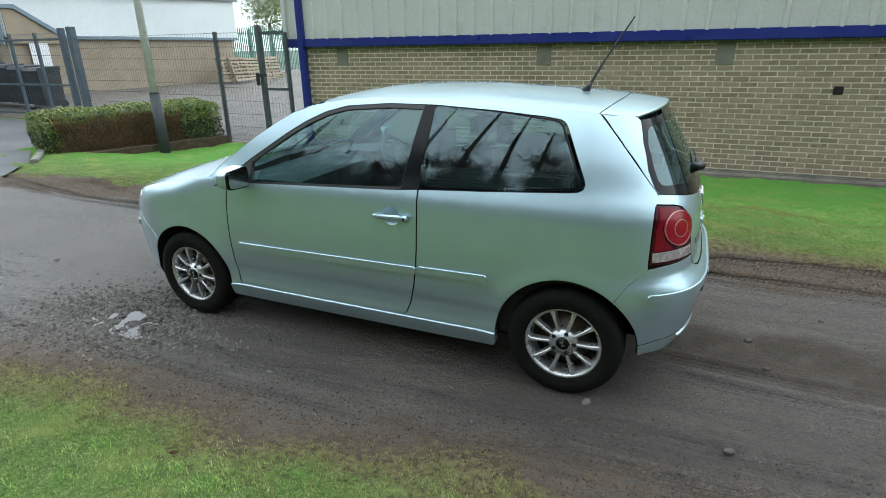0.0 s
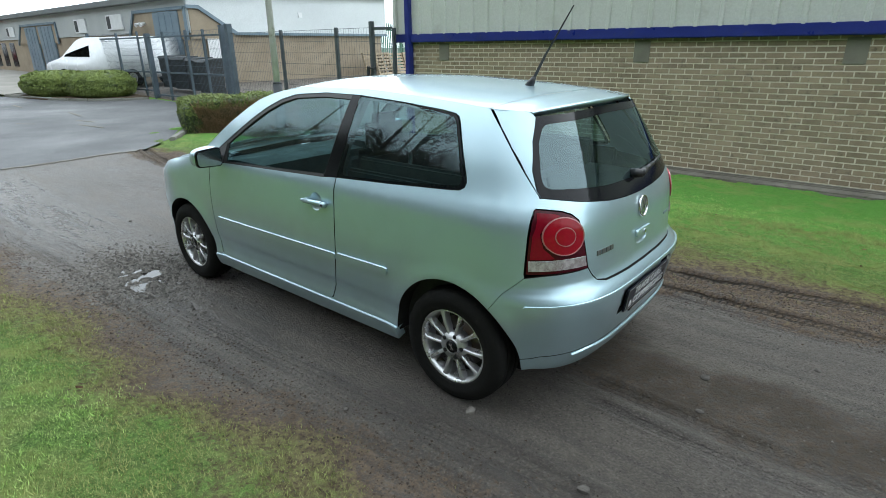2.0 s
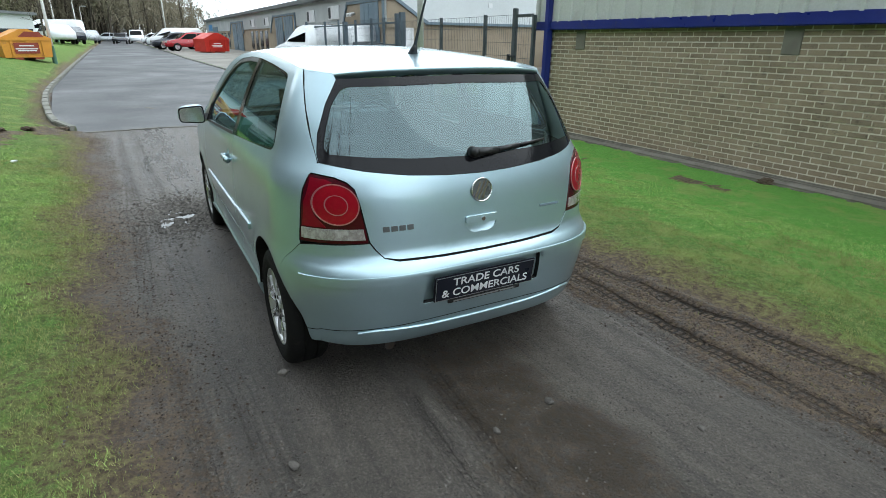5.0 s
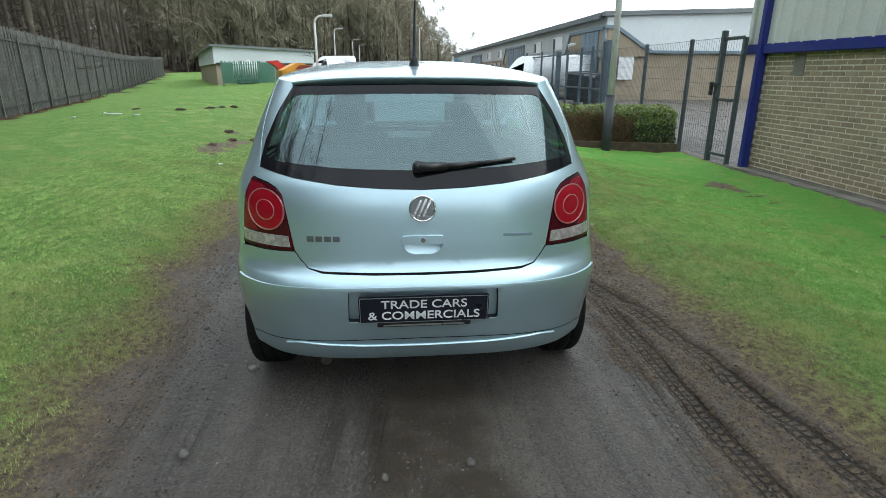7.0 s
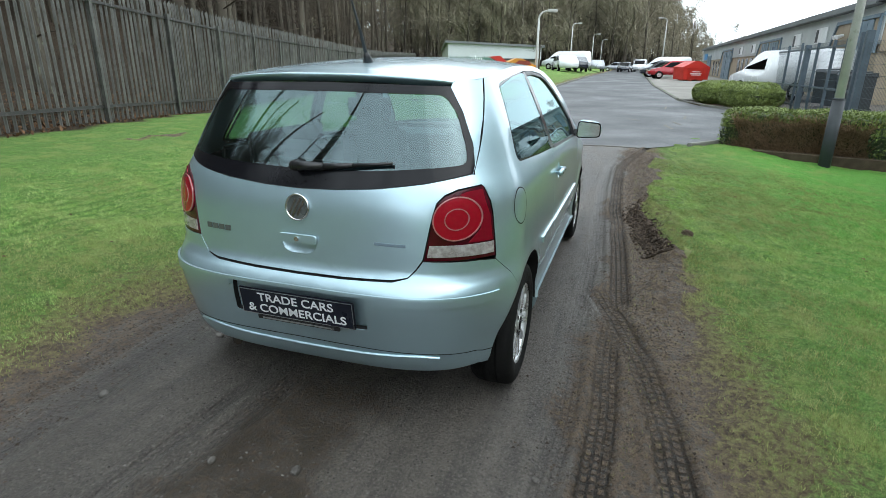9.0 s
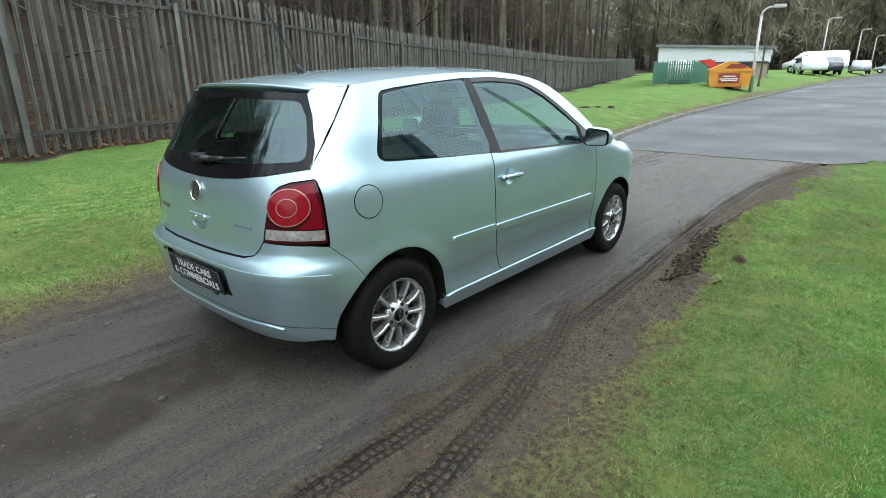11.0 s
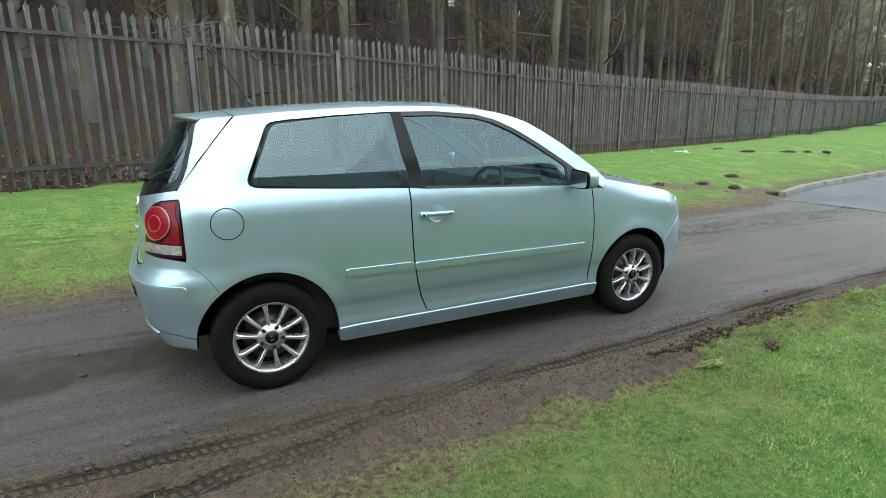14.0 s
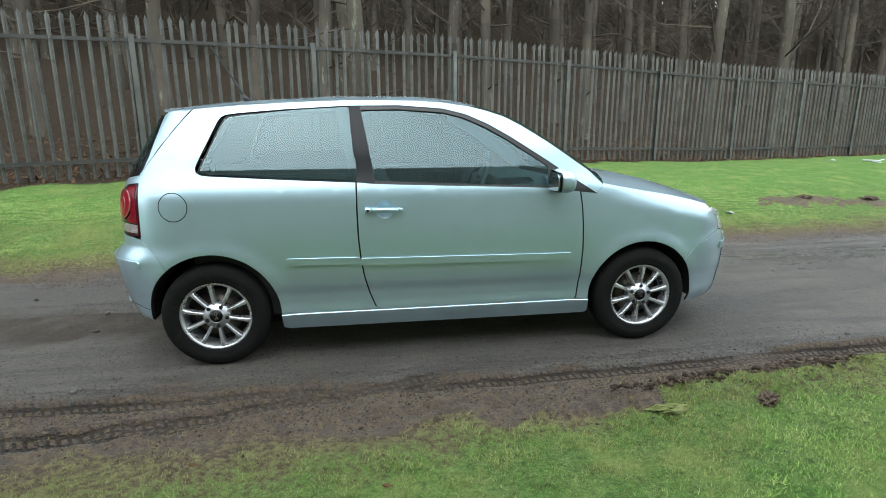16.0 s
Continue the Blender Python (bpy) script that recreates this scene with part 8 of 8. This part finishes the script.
# ---- the wood ----
def grow_tree(seed, high, girth, first, limbs, reach, twigs, twiglets, droop, thick):
    """Segments of a bare tree: trunk, limbs that fork into twigs. Returns trunk and crown rows."""
    rng = np.random.RandomState(seed)
    trunk, crown = [], []
    p, lean = np.zeros(3) - np.array((0, 0, 0.3)), rng.normal(size=2) * 0.012
    n = 9
    path = [p]
    for i in range(n):
        lean = lean + rng.normal(size=2) * 0.010
        q = p + np.array((lean[0] * high / n * 2, lean[1] * high / n * 2, high / n))
        r0, r1 = girth * (1 - 0.80 * (i / n) ** 1.1), girth * (1 - 0.80 * ((i + 1) / n) ** 1.1)
        if i == 0:
            r0 *= 1.35
        trunk.append((p, q, r0, r1))
        path.append(q)
        p = q
    path = np.array(path)
    for b in range(limbs):
        t = first + (1 - first) * (b + rng.rand()) / limbs
        k = min(int(t * n), n - 1)
        o = path[k] + (path[k + 1] - path[k]) * (t * n - k)
        a = rng.uniform(0, 2 * np.pi)
        up = rng.uniform(*droop)
        d = np.array((np.cos(a), np.sin(a), up))
        d /= np.linalg.norm(d)
        ln = reach * (1.15 - 0.75 * t) * rng.uniform(0.6, 1.3)
        r = girth * 0.20 * (1.15 - t) * rng.uniform(0.7, 1.2)
        joints = [o]
        for s in range(3):
            d = d + rng.normal(size=3) * 0.20 + np.array((0, 0, 0.06))
            d /= np.linalg.norm(d)
            joints.append(joints[-1] + d * ln / 3)
        for s in range(3):
            crown.append((joints[s], joints[s + 1], max(thick, r * (1 - s * 0.30)), max(thick * 0.7, r * (0.7 - s * 0.30))))
        for w in range(twigs):
            s = rng.uniform(0.2, 1.0) * 3
            k2 = min(int(s), 2)
            o2 = joints[k2] + (joints[k2 + 1] - joints[k2]) * (s - k2)
            d2 = d + rng.normal(size=3) * 0.75
            d2 /= np.linalg.norm(d2)
            l2 = ln * rng.uniform(0.22, 0.5)
            e = o2 + d2 * l2
            crown.append((o2, e, thick, thick * 0.5))
            for _ in range(twiglets):
                f = rng.uniform(0.25, 1.0)
                o3 = o2 + (e - o2) * f
                d3 = d2 + rng.normal(size=3) * 0.8
                d3 /= np.linalg.norm(d3)
                crown.append((o3, o3 + d3 * l2 * rng.uniform(0.3, 0.7), thick * 0.7, thick * 0.3))
    return trunk, crown


def build_wood():
    rng = np.random.RandomState(8)
    kinds = []
    for i in range(5):                                   # tall thin stems with dead side shoots
        kinds.append(grow_tree(30 + i, rng.uniform(13, 16), rng.uniform(0.12, 0.19), 0.10, 34, 2.0, 5, 2, (-0.25, 0.5), 0.007))
    for i in range(3):                                   # broad bare trees
        kinds.append(grow_tree(50 + i, rng.uniform(9, 12), rng.uniform(0.13, 0.2), 0.20, 16, 4.2, 10, 4, (0.3, 1.3), 0.009))
    models = []
    for i, (trunk, crown) in enumerate(kinds):
        models.append((tubes_mesh("trunk", trunk, 9, BARK), tubes_mesh("crown", crown, 3, TWIG)))
        models[-1][0].polygons.foreach_set("use_smooth", [True] * len(models[-1][0].polygons))
    first = {}
    places = []
    for s in np.arange(-22, 64, 2.8):
        for d in (1.2, 3.6, 6.2, 9.0, 12.2):
            if rng.rand() < (0.66 if d < 2 else 0.85):
                places.append((s + rng.uniform(-1.0, 1.0), d + rng.uniform(-0.5, 1.0)))
    for s, d in places:
        x, y = fence_point(s, max(0.7, d))
        if rng.rand() < 0.22 and d > 2:
            continue
        broad = 0.06 if s < 5 else 0.18
        i = rng.choice(8, p=[(1 - 3 * broad) / 5] * 5 + [broad] * 3)
        m = pose(x, y, ground_at(x, y) - 0.05, 0, 0, rng.uniform(0, 360)) @ Matrix.Diagonal((1, 1, 1, 1))
        if i in first:
            copy_thing(first[i], m)
        else:
            t = thing("tree", "bare leafless tree with a slender grey-brown trunk", "tree", (0, 0, 0), 0, "trees of the wood")
            t.matrix_basis = m
            part("trunk", models[i][0], None, t)
            part("crown", models[i][1], None, t, "bare twigs and branches")
            first[i] = t
    # deeper wood and the wooded hillside, joined: each crown a cloud of fine twigs on a few limbs
    def far_tree(seed, high):
        r = np.random.RandomState(seed)
        trunk, limbs = grow_tree(seed, high, 0.15, 0.12, 11, 3.8, 1, 0, (0.2, 1.2), 0.03)
        p = np.array([s[0] for s in limbs])
        q = np.array([s[1] for s in limbs])
        k = 930
        i = r.randint(len(p), size=k)
        o = p[i] + (q[i] - p[i]) * r.rand(k)[:, None] + r.normal(size=(k, 3)) * (0.35, 0.35, 0.45)
        d = (q - p)[i]
        d = d / np.linalg.norm(d, axis=1, keepdims=True) + r.normal(size=(k, 3)) * 0.55 + (0, 0, 0.3)
        d = d / np.linalg.norm(d, axis=1, keepdims=True) * r.uniform(0.5, 1.5, k)[:, None]
        side_v = np.cross(d, r.normal(size=(k, 3)))
        side_v = side_v / np.linalg.norm(side_v, axis=1, keepdims=True) * r.uniform(0.018, 0.046, k)[:, None]
        v = np.stack([o - side_v, o + side_v, o + d], 1).reshape(-1, 3)
        return tube_arrays(trunk[:6] + limbs[:26], 3), (v, np.arange(k * 3).reshape(-1, 3))

    far = [far_tree(70 + i, 11 + 1.2 * (i % 3)) for i in range(5)]
    vs, fs, off = [], [], 0
    vt, ft, offt = [], [], 0
    spots = []
    for s in np.arange(-34, 130, 3.4):
        for d in np.arange(14.5, 64, 3.6):
            spots.append((*fence_point(s + rng.uniform(-1.7, 1.7), d + rng.uniform(-1.8, 1.8)), 1.0))
    for x in np.arange(118, 215, 5.5):
        for y in np.arange(-19, 62, 4.2):
            if (y - float(np.interp(x, FENCE_X, FENCE_Y))) * 0.96 < 14 and x > 128 - y * 0.4:
                spots.append((x + rng.uniform(-2.5, 2.5), y + rng.uniform(-2, 2), float(np.clip((y + 25) / 24, 0.35, 1.0))))
    for x, y, size in spots:
        (tv, tf), (cv, cf) = far[rng.randint(5)]
        a, k = rng.uniform(0, 2 * np.pi), rng.uniform(0.85, 1.3) * size * (1.0 + 0.85 * min(1.0, max(0.0, x - 20) / 60))
        c, s = np.cos(a) * k, np.sin(a) * k
        rot = np.array(((c, s, 0), (-s, c, 0), (0, 0, k)))
        o = np.array((x, y, ground_at(x, y) - 0.2))
        vs.append(cv @ rot + o)
        fs.append(cf + off)
        off += len(cv)
        vt.append(tv @ rot + o)
        ft.append(tf + offt)
        offt += len(tv)
    wood = thing("far_wood", "brown leafless wood covering the hillside", "wood", kind="stuff")
    for name, mat, label, far_off in (("twigs", FAR_TWIG, "brown twigs", False), ("hill_twigs", HILL_TWIG, "olive-brown twigs paled by painted haze", True)):
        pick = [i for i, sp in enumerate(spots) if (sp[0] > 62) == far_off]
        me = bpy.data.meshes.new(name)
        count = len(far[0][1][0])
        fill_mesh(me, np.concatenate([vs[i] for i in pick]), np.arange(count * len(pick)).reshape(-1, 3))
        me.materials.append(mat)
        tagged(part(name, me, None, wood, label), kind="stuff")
    me = bpy.data.meshes.new("stems")
    fill_mesh(me, np.concatenate(vt), np.concatenate(ft))
    me.materials.append(BARK)
    tagged(part("stems", me, None, wood, "thin grey stems"), kind="stuff")
    # brushwood and fallen sticks behind the fence
    seg = []
    for _ in range(2600):
        x, y = fence_point(rng.uniform(-16, 45), rng.uniform(0.25, 9) ** 1.0)
        z = ground_at(x, y)
        if rng.rand() < 0.5:
            d = np.array((rng.normal(), rng.normal(), 0.12 * rng.rand())) * rng.uniform(0.2, 0.7)
            r = rng.uniform(0.004, 0.014)
            seg.append((np.array((x, y, z + 0.02)), np.array((x, y, z + 0.03)) + d, r, r * 0.5))
        else:
            o = np.array((x, y, z))
            for _ in range(3):
                d = np.array((rng.normal() * 0.35, rng.normal() * 0.35, rng.uniform(0.25, 1.1)))
                seg.append((o, o + d, 0.005, 0.002))
    tagged(new("brushwood", tubes_mesh("brushwood", seg, 3, TWIG)), "brushwood and fallen sticks on the wood floor", "brushwood", kind="stuff")
    c = []
    for _ in range(14000):
        x, y = fence_point(rng.uniform(-16, 30), -0.25 + abs(rng.normal()) * 2.2)
        c.append((x, y, ground_at(x, y) + rng.uniform(0.0, 0.03)))
    n = np.tile(np.array((0, 0, 1.0)), (len(c), 1))
    tagged(new("leaf_litter", leaf_cloud("leaf_litter", c, n, 0.06, LEAF, rng)), "brown leaf litter along the fence foot", "leaf litter", kind="stuff")
    # a young roadside tree by the lamp
    t, cr = grow_tree(91, 4.6, 0.06, 0.3, 14, 1.6, 6, 3, (0.5, 1.4), 0.010)
    st = thing("young_tree", "slender young bare tree on the far lawn", "tree", (29.5, 4.3, ground_at(29.5, 4.3)))
    part("trunk", tubes_mesh("trunk", t, 8, BARK), None, st)
    part("crown", tubes_mesh("crown", cr, 3, TWIG), None, st, "bare twigs")


build_wood()

# ---- grass blades on the nearest lawns ----
def build_grass():
    rng = np.random.RandomState(12)
    pts = []
    for x0, x1, y0, y1, k, edge in ((-5.0, 6.0, 1.25, 4.6, 560000, 1.25), (-5.0, 6.0, -4.9, -1.3, 700000, -1.3)):
        x, y = rng.uniform(x0, x1, k), edge + (y1 - y0) * np.sign(edge) * rng.rand(k) ** 1.7
        i = np.clip(np.searchsorted(GX, x), 1, len(GX) - 1)
        j = np.clip(np.searchsorted(GY, y), 1, len(GY) - 1)
        cov = GCOVER[i, j] + rng.normal(0, 0.08, k)
        thin = np.clip((y1 - y0 - np.abs(y - edge)) / 1.6, 0, 1) * np.clip((6.0 - x) / 2.5, 0, 1)
        keep = (cov > 0.50 + 0.28 * rng.rand(k)) & (value_noise(x, y, 0.035, 42) + 0.6 * value_noise(x, y, 0.11, 43) > -0.16 - 0.3 * rng.rand(k)) & (rng.rand(k) < thin)
        dry = (cov + 0.9 * value_noise(x, y, 0.8, 31) + 0.5 * value_noise(x, y, 0.25, 32) < np.where(y < 0, 1.14 + 0.20 * np.exp(-((x + 1.0) / 1.3) ** 2) * (y > -2.8) - 0.40 * np.clip((-2.2 - y) / 1.6, 0, 1), 1.12 - 0.40 * np.clip((y - 1.9) / 1.2, 0, 1))).astype(int)
        pts.append((np.stack([x, y, GZ[i, j]], -1)[keep], dry[keep]))
    for name, mat, label, pick in (("grass", BLADE, "short mown green grass blades", 0), ("dry_grass", BLADE_DRY, "yellowed worn grass along the track", 1)):
        p = np.concatenate([q[w == pick] for q, w in pts])
        k = len(p)
        a = rng.uniform(0, 2 * np.pi, k)
        h = rng.uniform(0.005, 0.017, k) * np.clip(1.0 + 1.3 * value_noise(p[:, 0], p[:, 1], 0.07, 41), 0.45, 1.7)
        lean = rng.uniform(0.3, 1.3, k)
        w = rng.uniform(0.0009, 0.0020, k)
        b = rng.uniform(0, 2 * np.pi, k)
        side_v = np.stack([np.cos(a), np.sin(a), np.zeros(k)], -1) * w[:, None]
        tip = p + np.stack([np.cos(b) * lean * h, np.sin(b) * lean * h, h], -1)
        base = p - np.array((0, 0, 0.006))
        v = np.stack([base - side_v, base + side_v, tip], 1).reshape(-1, 3)
        me = bpy.data.meshes.new(name)
        fill_mesh(me, v, np.arange(k * 3).reshape(-1, 3))
        me.materials.append(mat)
        tagged(new(name, me), label, "grass", kind="stuff")


build_grass()


# ---- bricks of the wall: stretcher bond, the stretch nearest the path piece by piece ----
def build_bricks():
    rng = random.Random(5)
    bw, bh, j = 0.209, 0.059, 0.016
    meshes = []
    for i in range(4):
        bm = box_bm(-bw / 2, bw / 2, -0.05, 0.0, -bh / 2, bh / 2)
        bmesh.ops.delete(bm, geom=[f for f in bm.faces if f.normal.y < -0.9], context="FACES")
        for v in bm.verts:
            v.co += Vector((rng.uniform(-0.002, 0.002), rng.uniform(-0.0015, 0.0015), rng.uniform(-0.002, 0.002)))
        me = bpy.data.meshes.new("brick")
        bm.to_mesh(me)
        bm.free()
        me.materials.append(BRICK)
        meshes.append(me)
    rv, rf = [], []
    pads = (4.50, 0.63, -2.03, -5.6, -9.0)
    row, z = 0, -0.135 + j + bh / 2
    while z + bh / 2 < 1.745:
        x = WALL_X1 - bw / 2 - (0.5 * (bw + j) if row % 2 else 0.0)
        while x > WALL_X0:
            blocked = any(abs(x - q) < 0.01 for q in pads) and 1.4 < z < 1.66
            vent = abs(x + 3.5) < 0.004
            if not (blocked or vent):
                y = WALL_Y + rng.uniform(-0.002, 0.002)
                me = meshes[rng.randrange(4)]
                if -1.25 < x < 1.35:
                    ob = new("brick", me)
                    ob.parent, ob.location = wall, (x, y, z)
                else:
                    o = len(rv)
                    rv += [(v.co.x + x, v.co.y + y, v.co.z + z) for v in me.vertices]
                    rf += [tuple(k + o for k in p.vertices) for p in me.polygons]
            x -= bw + j
        row += 1
        z += bh + j
    tagged(part("more_bricks", mesh_of("more_bricks", rv, rf, BRICK), None, wall, "courses of buff brick"), kind="stuff")


build_bricks()
